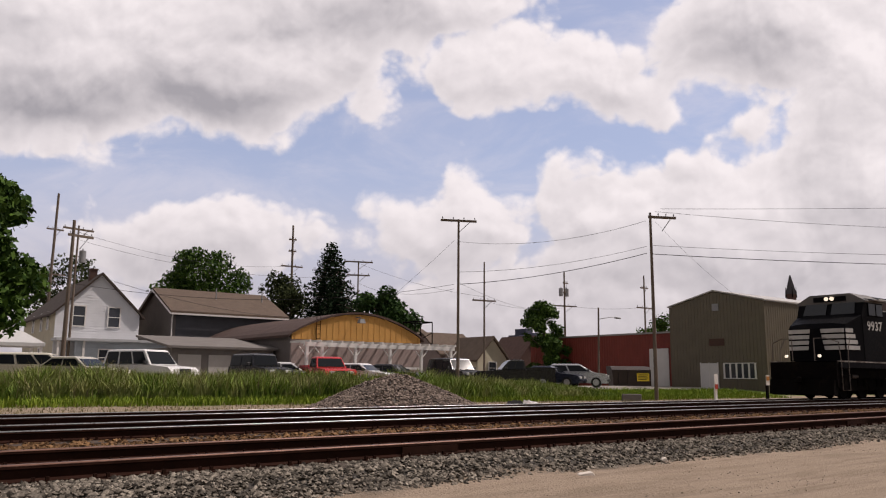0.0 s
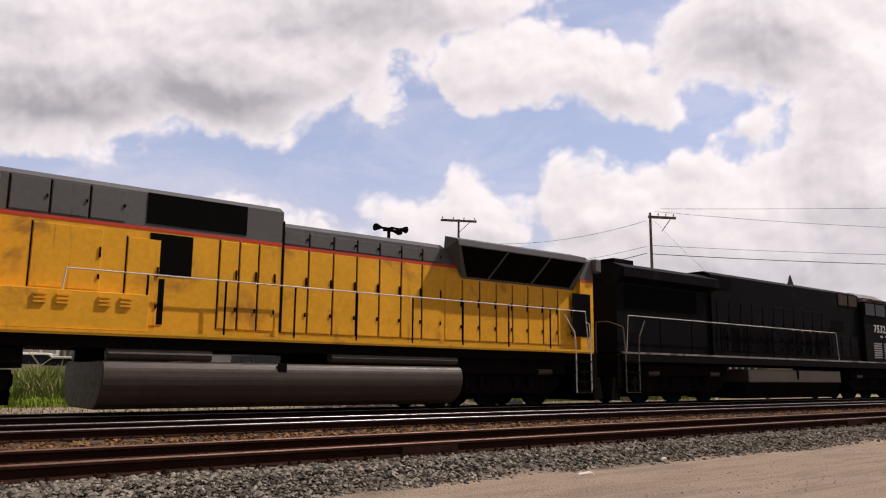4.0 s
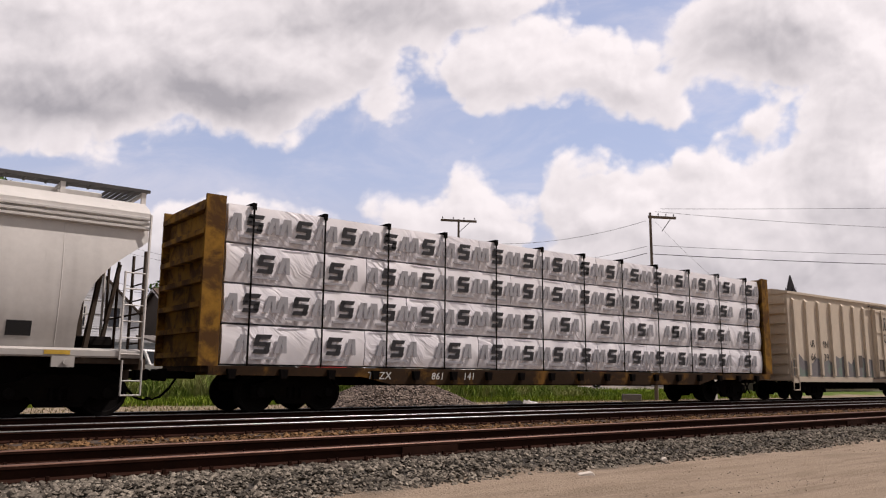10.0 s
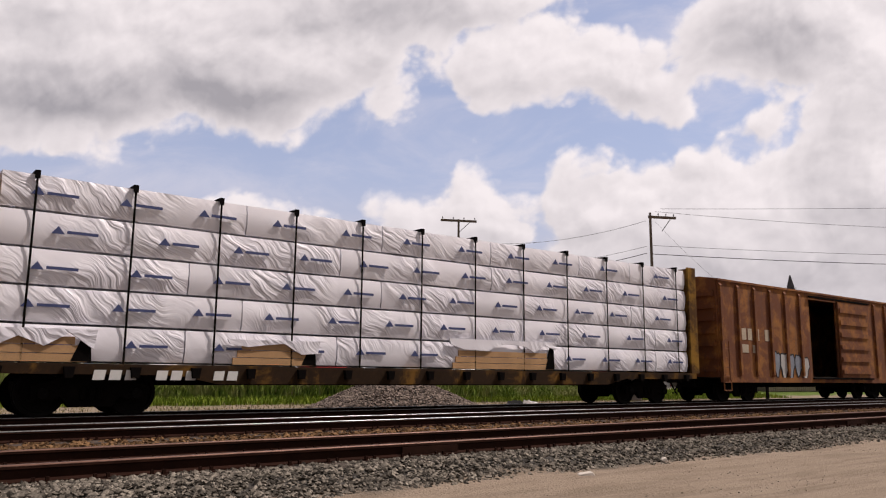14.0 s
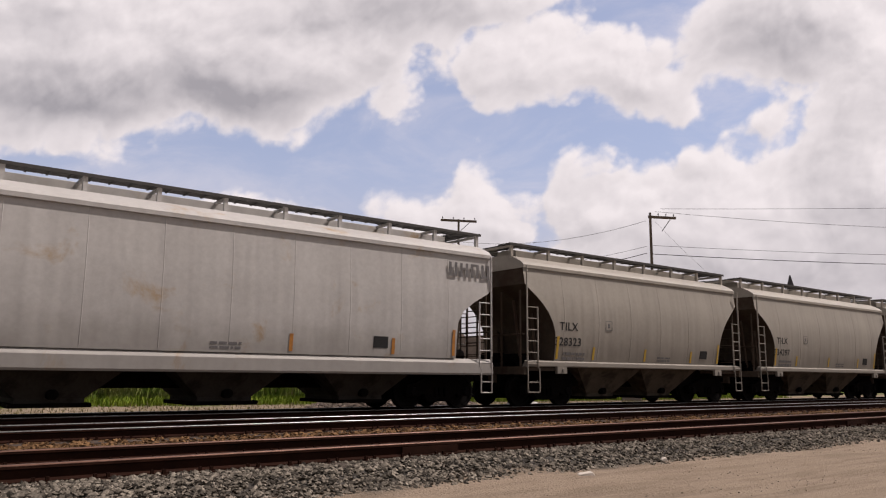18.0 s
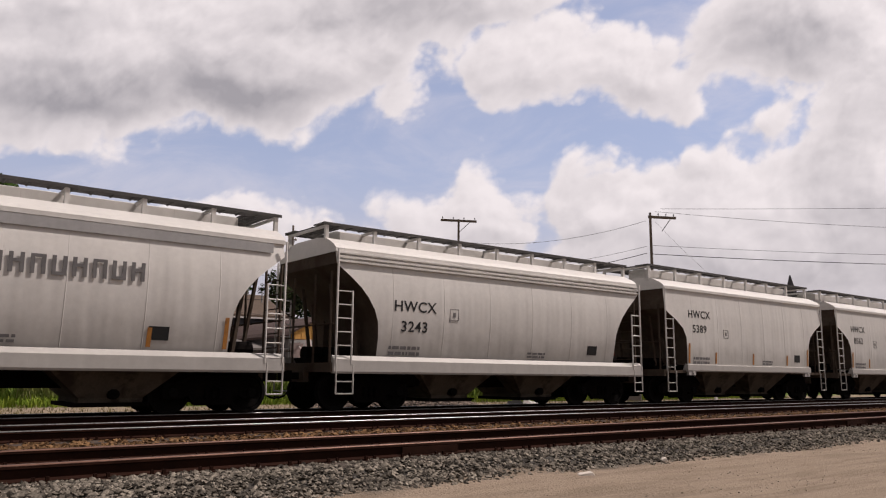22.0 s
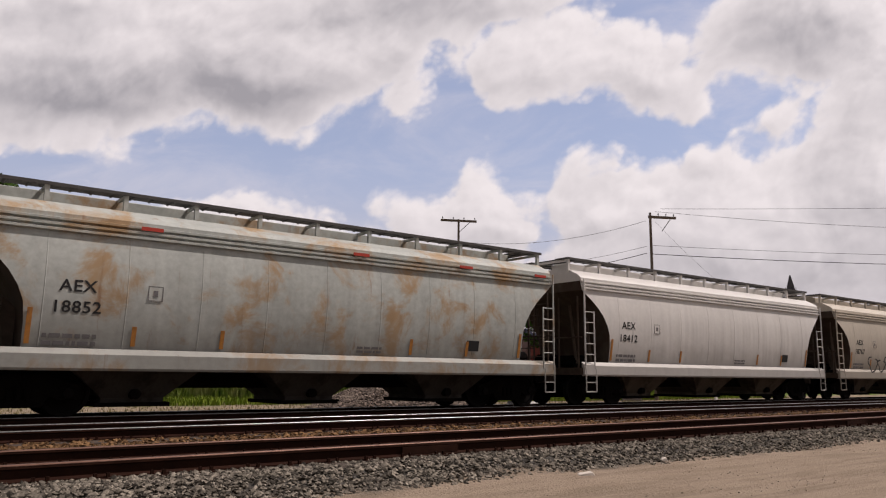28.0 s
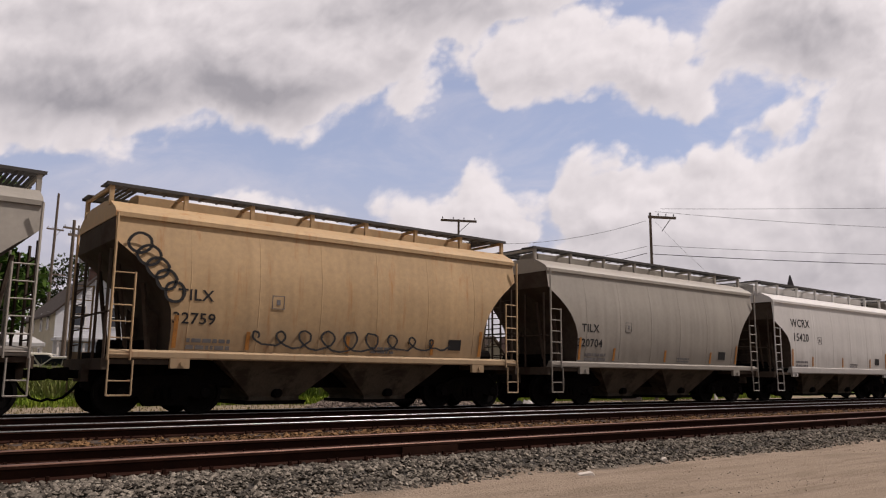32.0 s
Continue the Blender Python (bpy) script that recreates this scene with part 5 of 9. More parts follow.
        part("windshield", bm, M_CABGLASS, loco, "cab windshield")
    nose = [(cab1 + 0.002, 1.77), (tip, 1.77), (tip, 3.30), (tip - 0.25, 3.62), (cab1 + 0.002, 3.84)]
    bm = B()
    loft(bm, [[(d * x, -(1.05 if x > tip - 0.3 else 1.42), z) for x, z in nose], [(d * x, 1.05 if x > tip - 0.3 else 1.42, z) for x, z in nose]])
    part("nose", bm, yel, loco, "yellow wide nose", bevel=0.05)
    bm = B()
    box(bm, min(d * (tip - 0.05), d * (tip + 0.04)), max(d * (tip - 0.05), d * (tip + 0.04)), -0.22, 0.22, 2.95, 3.45)
    hb = part("headlight_box", bm, M_UNDER, loco, "nose headlight housing")
    for z in (3.08, 3.32):
        bm = B()
        rod(bm, (d * (tip + 0.03), 0, z), (d * (tip + 0.07), 0, z), 0.10, 10)
        part("headlight", bm, M_LAMP, hb, "round headlight")
    bm = B()
    slab_x(bm, [(-1.40, 1.16), (-1.50, 1.10), (-1.555, 0.98), (-1.57, 0.80), (-1.54, 0.62), (-1.45, 0.42), (-1.28, 0.25), (-1.05, 0.14), (1.05, 0.14), (1.28, 0.25), (1.45, 0.42), (1.54, 0.62), (1.57, 0.80), (1.555, 0.98), (1.50, 1.10), (1.40, 1.16)], min(d * (rad1 - 0.3), d * (hood1 + 3.8)), max(d * (rad1 - 0.3), d * (hood1 + 3.8)))
    tank = part("fuel_tank", bm, M_TANK, loco, "dusty steel fuel tank", bevel=0.03)
    for y in (-1.34, 1.34):
        bm = B()
        rod(bm, (d * (rad1 - 0.2), y, 1.32), (d * (rad1 + 3.6), y, 1.32), 0.13, 10)
        part("air_reservoir", bm, M_TANK, loco, "long air reservoir", smooth=True)
        bm = B()
        rod(bm, (d * (hood1 + 1.6), y, 1.30), (d * (hood1 + 3.7), y, 1.30), 0.14, 10)
        part("air_reservoir", bm, M_TANK, loco, "long air reservoir", smooth=True)
    span_box(tank, "filler", M_UNDER, d, hood1 - 0.1, hood1 + 0.1, -1.56, -1.50, 0.95, 1.15)
    handrail(loco, d, cab0 - 1.2, rear0 + 0.5, M_RAILWHITE, M_UNDER)
    # step-down compartment beside the cab
    for s in (-1, 1):
        span_box(loco, "side_cabinet", yel, d, cab0 - 2.9, cab0 - 0.02, min(s * 1.3, s * 1.53), max(s * 1.3, s * 1.53), 1.77, 2.55, "yellow side cabinet", bevel=0.01)
        for k in range(4):
            for q in range(3):
                x0 = cab0 - 2.55 + (0.40 * k if k < 2 else 0.40 * k + 0.35)
                span_box(loco, "cabinet_louvre", yel, d, x0, x0 + 0.22, min(s * 1.53, s * 1.57), max(s * 1.53, s * 1.57), 2.26 + 0.08 * q, 2.30 + 0.08 * q)
        span_box(loco, "cab_panel", yel, d, cab0 + 0.04, cab1 - 0.06, min(s * 1.54, s * 1.555), max(s * 1.54, s * 1.555), 1.80, 2.62, "yellow panel low on the cab side")
        span_box(loco, "panel_seam", M_UNDER, d, cab0 + 0.02, cab1 - 0.04, min(s * 1.54, s * 1.548), max(s * 1.54, s * 1.548), 2.615, 2.64)
        span_box(loco, "cab_seam", M_UNDER, d, cab0 - 0.02, cab0 + 0.02, min(s * 1.53, s * 1.548), max(s * 1.53, s * 1.548), 1.80, 4.0)
    lettering(number, 0.50, M_BLACK, loco, d * (cab0 + cab1) / 2, -1.56, 3.12, "road_number", bold=0.012)
    parallelograms(loco, [((d * (cab0 + cab1) / 2) - 0.16, (d * (cab0 + cab1) / 2) - 0.02, 2.92, 3.02, 0), ((d * (cab0 + cab1) / 2) + 0.03, (d * (cab0 + cab1) / 2) + 0.17, 2.92, 3.02, 0)], M_BLACK, -1.555, "small_print", "small black print")
    return loco


# ---- other freight cars ----
def wrap_material(name, tint, bump):
    m = bpy.data.materials.new(name)
    m.use_nodes = True
    n = Nodes(m.node_tree)
    bsdf = m.node_tree.nodes["Principled BSDF"]
    tc = n.add("ShaderNodeTexCoord").outputs["Object"]
    r = n.add("ShaderNodeObjectInfo").outputs["Random"]
    q = n.vec("ADD", tc, n.rgb((n.math("MULTIPLY", r, 31.0), 0.0, n.math("MULTIPLY", r, 17.0))))
    bend = n.noise(q, 0.9, 2.0)
    across = n.math("ADD", n.vec("DOT_PRODUCT", q, (0.62, 0.0, 0.78)), n.math("MULTIPLY", bend, 0.9))
    along = n.vec("DOT_PRODUCT", q, (0.78, 0.0, -0.62))
    fold = n.noise(n.rgb((n.math("MULTIPLY", across, 7.0), n.math("MULTIPLY", along, 0.9), 0.0)), 1.0, 3.0, 0.5)
    slack = n.ramp(n.noise(q, 0.55, 2.0), 0.38, 0.62)
    fold = n.math("MULTIPLY", fold, slack)
    # Creases are also shaded in the base colour, along the fold pattern.
    c = n.mix(n.ramp(fold, 0.2, 0.6), (*tint, 1), (tint[0] * 0.90, tint[1] * 0.90, tint[2] * 0.92, 1))
    n.put(bsdf.inputs["Base Color"], c)
    bsdf.inputs["Roughness"].default_value = 0.42
    b = n.add("ShaderNodeBump")
    b.inputs["Strength"].default_value, b.inputs["Distance"].default_value = 1.0, bump
    n.put(b.inputs["Height"], fold)
    n.put(bsdf.inputs["Normal"], b.outputs[0])
    return m


M_WRAP = wrap_material("white_plastic_lumber_wrap", (0.90, 0.89, 0.93), 0.05)
M_WRAP2 = wrap_material("creased_white_lumber_wrap", (0.90, 0.89, 0.95), 0.07)
M_SILLBROWN = material("grimy_flatcar_sill", (0.035, 0.02, 0.011), 0.85, 0, 0.3, 1.5, dirt=(0.20, 0.10, 0.022), dirt_amount=0.3, dirt_scale=1.2, spec=0.1)
M_BEAMYELLOW = material("weathered_yellow_flatcar_paint", (0.30, 0.16, 0.03), 0.8, 0, 0.2, 1.5, spec=0.1, dirt=(0.06, 0.03, 0.018), dirt_amount=0.6, dirt_scale=1.5)
M_LUMBER = material("fresh_lumber", (0.50, 0.30, 0.15), 0.85, 0, 0.2, 5)
M_LOGOGREY = material("black_print_on_wrap", (0.03, 0.03, 0.035), 0.5)
M_LOGOBLUE = material("blue_print_on_wrap", (0.06, 0.08, 0.20), 0.5)


def package_mesh(w, h, mat, seed):
    bm = B()
    rnd = random.Random(seed)
    n = 9
    rings = []
    for i in range(n + 1):
        x = -w / 2 + 0.015 + (w - 0.03) * i / n
        o = 0.0 if i in (0, n) else rnd.uniform(-0.012, 0.018)
        rings.append([(x, 0.0, 0.01), (x, -1.28 - o, 0.02), (x, -1.33 - o, h * 0.33), (x, -1.33 - o * 0.4, h * 0.7), (x, -1.29 - o, h - 0.03), (x, 0.0, h - 0.015)])
    loft(bm, rings)
    return mesh_of("wrapped_package", bm, mat, smooth=True)


def logo_mesh(kind):
    bm = B()
    if kind == "big":
        for x0, x1, z0, z1 in ((0.05, 0.42, 0.0, 0.10), (0.07, 0.44, 0.17, 0.27), (0.09, 0.46, 0.34, 0.44), (0.07, 0.19, 0.22, 0.40), (0.31, 0.43, 0.05, 0.22)):
            prism(bm, [(x0, z0), (x1, z0), (x1 + 0.05, z1), (x0 + 0.05, z1)], -0.012, 0.0)
    else:
        prism(bm, [(0.0, 0.0), (0.24, 0.0), (0.12, 0.16)], -0.012, 0.0)
        box(bm, 0.28, 0.85, -0.012, 0.0, 0.02, 0.08)
    return mesh_of("printed_mark", bm, M_LOGOGREY if kind == "big" else M_LOGOBLUE)


def pale_logo_mesh():
    bm = B()
    for x0 in (-0.36, 0.56):
        prism(bm, [(x0, 0.02), (x0 + 0.12, 0.02), (x0 + 0.24, 0.42), (x0 + 0.12, 0.42)], -0.01, 0.0)
        prism(bm, [(x0 + 0.22, 0.02), (x0 + 0.32, 0.02), (x0 + 0.30, 0.42), (x0 + 0.20, 0.42)], -0.01, 0.0)
    box(bm, -0.1, 0.6, -0.01, 0.0, -0.13, -0.08)
    return mesh_of("pale_print", bm, material("pale_grey_print", (0.36, 0.36, 0.39), 0.5))


def centerbeam(L, rows, kind, label):
    half = L / 2
    e = half - 0.75
    car = thing("centerbeam_flatcar", label, "flatcar", "cars of the train")
    bm = B()
    box(bm, -e, e, -1.42, 1.42, 0.92, 1.06)
    part("deck", bm, M_SILLBROWN, car)
    for s in (-1, 1):
        bm = B()
        prism(bm, [(-e, 1.05), (e, 1.05), (e, 0.86), (half - 4.6, 0.84), (half - 5.4, 0.66), (-half + 5.4, 0.66), (-half + 4.6, 0.84), (-e, 0.86)], min(s * 1.38, s * 1.45), max(s * 1.38, s * 1.45))
        part("side_sill", bm, M_SILLBROWN, car, "grimy yellow-brown side sill")
        k = 0
        x = -e + 0.5
        while x < e:
            def pocket():
                bm = B()
                prism(bm, [(-0.07, 0.78), (0.07, 0.78), (0.10, 1.0), (-0.10, 1.0)], -0.10, 0.0)
                return mesh_of("winch_pocket", bm, M_UNDER)
            part("winch_pocket", cached("winch", pocket), None, car, "strap winch", at=pose(x, s * 1.45, 0, 0, 0, 0 if s < 0 else 180))
            x += 1.22
    bm = B()
    box(bm, -half + 4.5, half - 4.5, -0.35, 0.35, 0.62, 0.92)
    part("center_sill", bm, M_UNDER, car)
    bm = B()
    box(bm, -e, e, -0.10, 0.10, 4.55, 4.80)
    part("center_beam", bm, M_BEAMYELLOW, car)
    for s in (-1, 1):
        bm = B()
        box(bm, s * e - 0.06, s * e + 0.06, -1.40, 1.40, 1.06, 4.88)
        bulk = part("bulkhead", bm, M_BEAMYELLOW, car, "yellow end bulkhead")
        for k in range(7):
            bm = B()
            z = 1.25 + 0.55 * k
            box(bm, s * e + (0.06 if s > 0 else -0.24), s * e + (0.24 if s > 0 else -0.06), -1.38, 1.38, z, z + 0.12)
            part("bulkhead_rib", bm, M_BEAMYELLOW, bulk)
        for y in (-1.42, 1.34):
            bm = B()
            box(bm, s * e - 0.22, s * e + 0.22, y, y + 0.08, 1.06, 4.90)
            part("bulkhead_post", bm, M_BEAMYELLOW, bulk)
    x0, x1 = -e + 0.30, e - 0.30
    z = 1.09
    heights = [(4.80 - 1.09) / rows] * rows
    rnd = random.Random(3)
    for r, h in enumerate(heights):
        x = x0
        while x < x1 - 0.3:
            w = rnd.choice((2.45, 3.65, 3.65, 4.88))
            w = min(w, x1 - x)
            if x1 - x - w < 1.0:
                w = x1 - x
            wk = round(w, 2)
            for turn in (0, 180):
                variant = rnd.randrange(3)
                pk = part("wrapped_package", cached(("pk", wk, rows, variant, kind), lambda: package_mesh(w, h, M_WRAP if kind == "big" else M_WRAP2, variant)), None, car, "lumber package in white plastic wrap", at=pose(x + w / 2, 0, z, 0, 0, turn))
                if turn == 0:
                    step = 1.22 if kind == "big" else 1.6
                    n = max(1, int(w / step))
                    for k in range(n):
                        xx = -w / 2 + (k + 0.5) * w / n
                        if kind == "big":
                            part("printed_mark", cached("logo_big", lambda: logo_mesh("big")), None, pk, at=pose(xx - 0.25, -1.362, h * 0.28))
                            part("pale_print", cached("logo_pale", pale_logo_mesh), None, pk, at=pose(xx - 0.25, -1.36, h * 0.28))
                        else:
                            part("printed_mark", cached("logo_small", lambda: logo_mesh("small")), None, pk, at=pose(xx - 0.3, -1.362, h * 0.4))
            x += w
        z += h

    def strap_mesh():
        bm = B()
        box(bm, -0.02, 0.02, -1.375, -1.362, 1.0, 4.80)
        box(bm, -0.05, 0.05, -1.38, -1.0, 4.78, 4.84)
        box(bm, -0.045, 0.045, -1.40, -1.36, 4.68, 4.84)
        return mesh_of("tie_down_strap", bm, M_UNDER)
    x = x0 + 0.6
    while x < x1:
        part("tie_down_strap", cached("strap", strap_mesh), None, car, "black tie-down strap", at=pose(x, 0, 0))
        x += 1.83
    for s in (-1, 1):
        truck(car, s * (half - 3.0))
    ends(car, half)
    if kind == "big":
        for text, x in (("TTZX", -6.85), ("861", -5.05), ("141", -4.0)):
            lettering(text, 0.26, M_WHITE, car, x, -1.455, 0.79, lean=0.15)
    else:
        parallelograms(car, [(-8.8 + 0.30 * i, -8.58 + 0.30 * i, 0.74, 0.94, 0.03) for i in (0, 1, 2, 4, 5, 6, 8, 9)], M_WHITE, -1.455, "sill_print", "white print on the sill")
        tear = random.Random(15)
        for x0, x1, zt in ((-10.9, -8.9, 1.62), (-5.95, -4.0, 1.55), (0.15, 3.9, 1.80)):
            for k in range(3):
                bm = B()
                box(bm, x0 + 0.1 * k, x1 - 0.12 * k, -1.375, -1.34, 1.09 + 0.17 * k, 1.245 + 0.17 * k)
                part("bare_board", bm, M_LUMBER, car, "bare board in the torn wrap")
            n = max(4, round((x1 - x0) / 0.4))
            top = [(x0 - 0.1 + (x1 - x0 + 0.2) * i / n, zt - 0.12 + tear.uniform(-0.16, 0.16)) for i in range(n + 1)]
            bm = B()
            prism(bm, top + [(x1 + 0.15, zt + 0.12), (x0 - 0.15, zt + 0.10)], -1.42, -1.378)
            part("torn_wrap", bm, M_WRAP2, car, "ragged torn edge of the wrap")
            bm = B()
            prism(bm, [(x1 - 0.30, 1.10), (x1 + 0.08, 1.10), (x1 + 0.05, zt - 0.1), (x1 - 0.12, zt - 0.05)], -1.377, -1.36)
            part("dark_gap", bm, M_UNDER, car, "dark gap in the load")
    return car


def graffiti(parent, x0, x1, z0, z1, y, seed, mats, letters=6, thick=0.05):
    """Painted loops and strokes: filled bubbles with outlines, each letter a part."""
    rnd = random.Random(seed)
    step = (x1 - x0) / letters
    for k in range(letters):
        cx, cz = x0 + step * (k + 0.5), (z0 + z1) / 2 + rnd.uniform(-0.08, 0.08)
        rx, rz = step * rnd.uniform(0.42, 0.6), (z1 - z0) / 2 * rnd.uniform(0.75, 1.05)
        n = 14
        wob = [1 + 0.22 * math.sin(3 * 6.28 * i / n + rnd.uniform(0, 1)) + rnd.uniform(-0.12, 0.12) for i in range(n)]
        shape = [(cx + rx * wob[i] * math.cos(6.28 * i / n), cz + rz * wob[i] * math.sin(6.28 * i / n)) for i in range(n)]
        if len(mats) > 1:
            bm = B()
            prism(bm, shape, y - 0.004 - 0.0008 * k, y)
            part("graffiti_fill", bm, mats[1 + k % (len(mats) - 1)], parent, "sprayed letter fill")
        bm = B()
        for i in range(n):
            (ax, az), (bx, bz) = shape[i], shape[(i + 1) % n]
            if len(mats) == 1 and i in (2, 3):
                continue
            dx, dz = bx - ax, bz - az
            ln = math.hypot(dx, dz) or 1
            px, pz = -dz / ln * thick / 2, dx / ln * thick / 2
            loft(bm, [[(ax + px, y - 0.009, az + pz), (bx + px, y - 0.009, bz + pz), (bx - px, y - 0.009, bz - pz), (ax - px, y - 0.009, az - pz)], [(ax + px, y - 0.003, az + pz), (bx + px, y - 0.003, bz + pz), (bx - px, y - 0.003, bz - pz), (ax - px, y - 0.003, az - pz)]])
        part("graffiti_line", bm, mats[0], parent, "sprayed outline")


def block_graffiti(parent, x0, x1, z0, z1, y, seed, edge, fills, letters=5):
    """Tall slanted letters of sprayed bars: each letter a dark shape with paler strokes on it."""
    rnd = random.Random(seed)
    step = (x1 - x0) / letters
    for k in range(letters):
        a = x0 + step * k
        base, top = z0 + rnd.uniform(0, 0.06), z1 - rnd.uniform(0, 0.14)
        lean = rnd.uniform(-0.16, 0.16)
        back = [(a - 0.05, base), (a + step * 0.5, base - 0.03), (a + step * 1.0, base + rnd.uniform(0, 0.12)), (a + step * 1.02 + lean, top), (a + step * 0.45 + lean, top + rnd.uniform(-0.12, 0.1)), (a - 0.06 + lean, top - 0.05)]
        bm = B()
        prism(bm, back, y - 0.004, y)
        letter = part("sprayed_letter", bm, edge, parent, "dark sprayed letter shape")
        w = step * 0.27
        cuts = [(a + 0.03, a + 0.03 + lean, w), (a + step * 0.62, a + step * 0.62 + lean, w)]
        if k % 2 == 0:
            cuts.append((a + step * 0.62, a + 0.1 + lean, w * 0.9))
        else:
            cuts.append((a + step * 0.34, a + step * 0.30 + lean, w * 0.8))
        for j, (p, q, ww) in enumerate(cuts):
            lo, hi = base + 0.07, top - 0.10
            if k % 2 and j == 2:
                hi = lo + (hi - lo) * 0.35
            bm = B()
            prism(bm, [(p, lo), (p + ww, lo), (q + ww, hi), (q, hi)], y - 0.007 - 0.001 * j, y - 0.003)
            part("letter_stroke", bm, fills[(k + j) % len(fills)], letter, "sprayed stroke")


def ragged(x0, x1, z0, z1, seed, step=0.35):
    rnd = random.Random(seed)
    n = max(4, round((x1 - x0) / step))
    return [(x0, z0), (x1, z0)] + [(x1 - (x1 - x0) * i / n, z1 + rnd.uniform(-0.22, 0.18)) for i in range(n + 1)]


def post_mesh(w, z0, z1, depth, mat, round_top=True):
    bm = B()
    slab_x(bm, [(0, z0), (-depth, z0 + 0.06), (-depth, z1 - 0.12), (0, z1)], -w / 2, w / 2)
    return mesh_of("side_post", bm, mat)


def refrigerator_car(L, label):
    half = L / 2
    e = half - 0.75
    mat = material("cream_reefer_paint", (0.66, 0.57, 0.46), 0.6, 0, 0.08, 1.0, streak=0.12, streak_color=(0.36, 0.27, 0.17), low_dirt_shade=0.15)
    grime = material("grey_overpaint", (0.20, 0.19, 0.20), 0.8, 0, 0.25, 1.5, dirt=(0.16, 0.24, 0.20), dirt_amount=0.4, dirt_scale=1.4)
    car = thing("refrigerator_car", label, "refrigerator car", "cars of the train")
    bm = B()
    box(bm, -e, e, -1.50, 1.50, 0.82, 4.50)
    part("body", bm, mat, car, bevel=0.02)
    bm = B()
    slab_x(bm, [(-1.56, 4.46), (-1.56, 4.56), (-0.9, 4.70), (0.9, 4.70), (1.56, 4.56), (1.56, 4.46)], -e - 0.03, e + 0.03)
    part("roof", bm, mat, car)
    for s in (-1, 1):
        bm = B()
        box(bm, -e, e, min(s * 1.50, s * 1.56), max(s * 1.50, s * 1.56), 0.78, 0.98)
        part("side_sill", bm, mat, car, "cream side sill")
        if s < 0:
            bm = B()
            prism(bm, ragged(-e + 0.03, -1.45, 1.0, 1.78, 5), -1.504, -1.50)
            part("overpaint", bm, grime, car, "grey overpainted band")
        for k in range(8):
            bm = B()
            z = 1.1 + 0.42 * k
            box(bm, s * e - (0.0 if s > 0 else 0.07), s * e + (0.07 if s > 0 else 0.0), -1.4, 1.4, z, z + 0.2)
            part("end_corrugation", bm, mat, car)
    for x in (-8.3, -7.3, -6.25, -5.2, -4.1, -3.1, -2.1, 2.0, 3.05, 4.1, 5.3, 6.4, 7.4):
        for turn, yy in ((0, -1.50), (180, 1.50)):
            part("side_post", cached(("rpost",), lambda: post_mesh(0.16, 1.0, 4.30, 0.10, mat)), None, car, "upright side post", at=pose(x, yy, 0, 0, 0, turn))
    bm = B()
    box(bm, -1.25, 1.75, -1.62, -1.50, 1.0, 4.25)
    door = part("plug_door", bm, mat, car, "cream sliding plug door", bevel=0.02)
    for x in (-1.2, -0.55, 0.95, 1.68):
        bm = B()
        rod(bm, (x, -1.66, 1.0), (x, -1.66, 4.2), 0.035, 6)
        part("locking_bar", bm, mat, door)
    for z in (1.05, 1.85, 3.1, 4.1):
        bm = B()
        box(bm, -1.25, 1.75, -1.65, -1.62, z, z + 0.10)
        part("door_rail", bm, mat, door)
    for z in (0.93, 4.32):
        bm = B()
        box(bm, -1.6, 4.6, -1.63, -1.56, z, z + 0.07)
        part("door_track", bm, M_SILL, car)
    for x0, x1, z0, z1 in ((-3.1, -2.45, 1.45, 2.0), (-1.0, -0.5, 1.3, 1.9), (0.4, 0.9, 1.5, 1.8), (7.65, 8.3, 3.35, 4.15)):
        bm = B()
        box(bm, x0, x1, -1.512 if x0 < -2 or x0 > 7 else -1.632, -1.50 if x0 < -2 or x0 > 7 else -1.62, z0, z1)
        part("dark_panel", bm, M_SILL, car)
    for s in (-1, 1):
        part("ladder", cached(("rladder", s), lambda: ladder_mesh(mat, 0.9, 2.0, 2.0, 0.42 * s)), None, car, "side ladder", at=pose(s * e, -1.57, 0))
        truck(car, s * (half - 3.3))
    bm = B()
    rod(bm, (-2.0, -0.9, 0.62), (2.5, -0.9, 0.62), 0.10, 8)
    box(bm, -half + 4, half - 4, -0.3, 0.3, 0.45, 0.82)
    part("underframe", bm, M_UNDER, car)
    for text, size, x, z in (("AR", 0.42, -6.93, 2.27), ("MN", 0.42, -5.83, 2.27), ("766", 0.42, -6.94, 1.70), ("139", 0.42, -5.85, 1.70), ("BUILDING", 0.20, 5.84, 2.98), ("AMERICA", 0.20, 5.84, 2.74)):
        lettering(text, size, M_BLACK, car, x, -1.512, z)
    blue, teal, violet, redp = [material(n, c, 0.7, 0, 0.3, 4) for n, c in (("spray_blue", (0.04, 0.07, 0.19)), ("spray_teal", (0.20, 0.40, 0.42)), ("spray_violet", (0.16, 0.09, 0.20)), ("spray_red", (0.42, 0.06, 0.04)))]
    lilac, sky, green, gold = [material(n, c, 0.7, 0, 0.3, 3) for n, c in (("spray_lilac", (0.34, 0.30, 0.46)), ("spray_pale_blue", (0.20, 0.36, 0.50)), ("spray_moss", (0.10, 0.12, 0.05)), ("spray_gold", (0.55, 0.33, 0.05)))]
    bm = B()
    prism(bm, ragged(2.0, 8.0, 1.0, 2.0, 8), -1.504, -1.50)
    part("sprayed_ground", bm, green, car, "dull green sprayed ground")
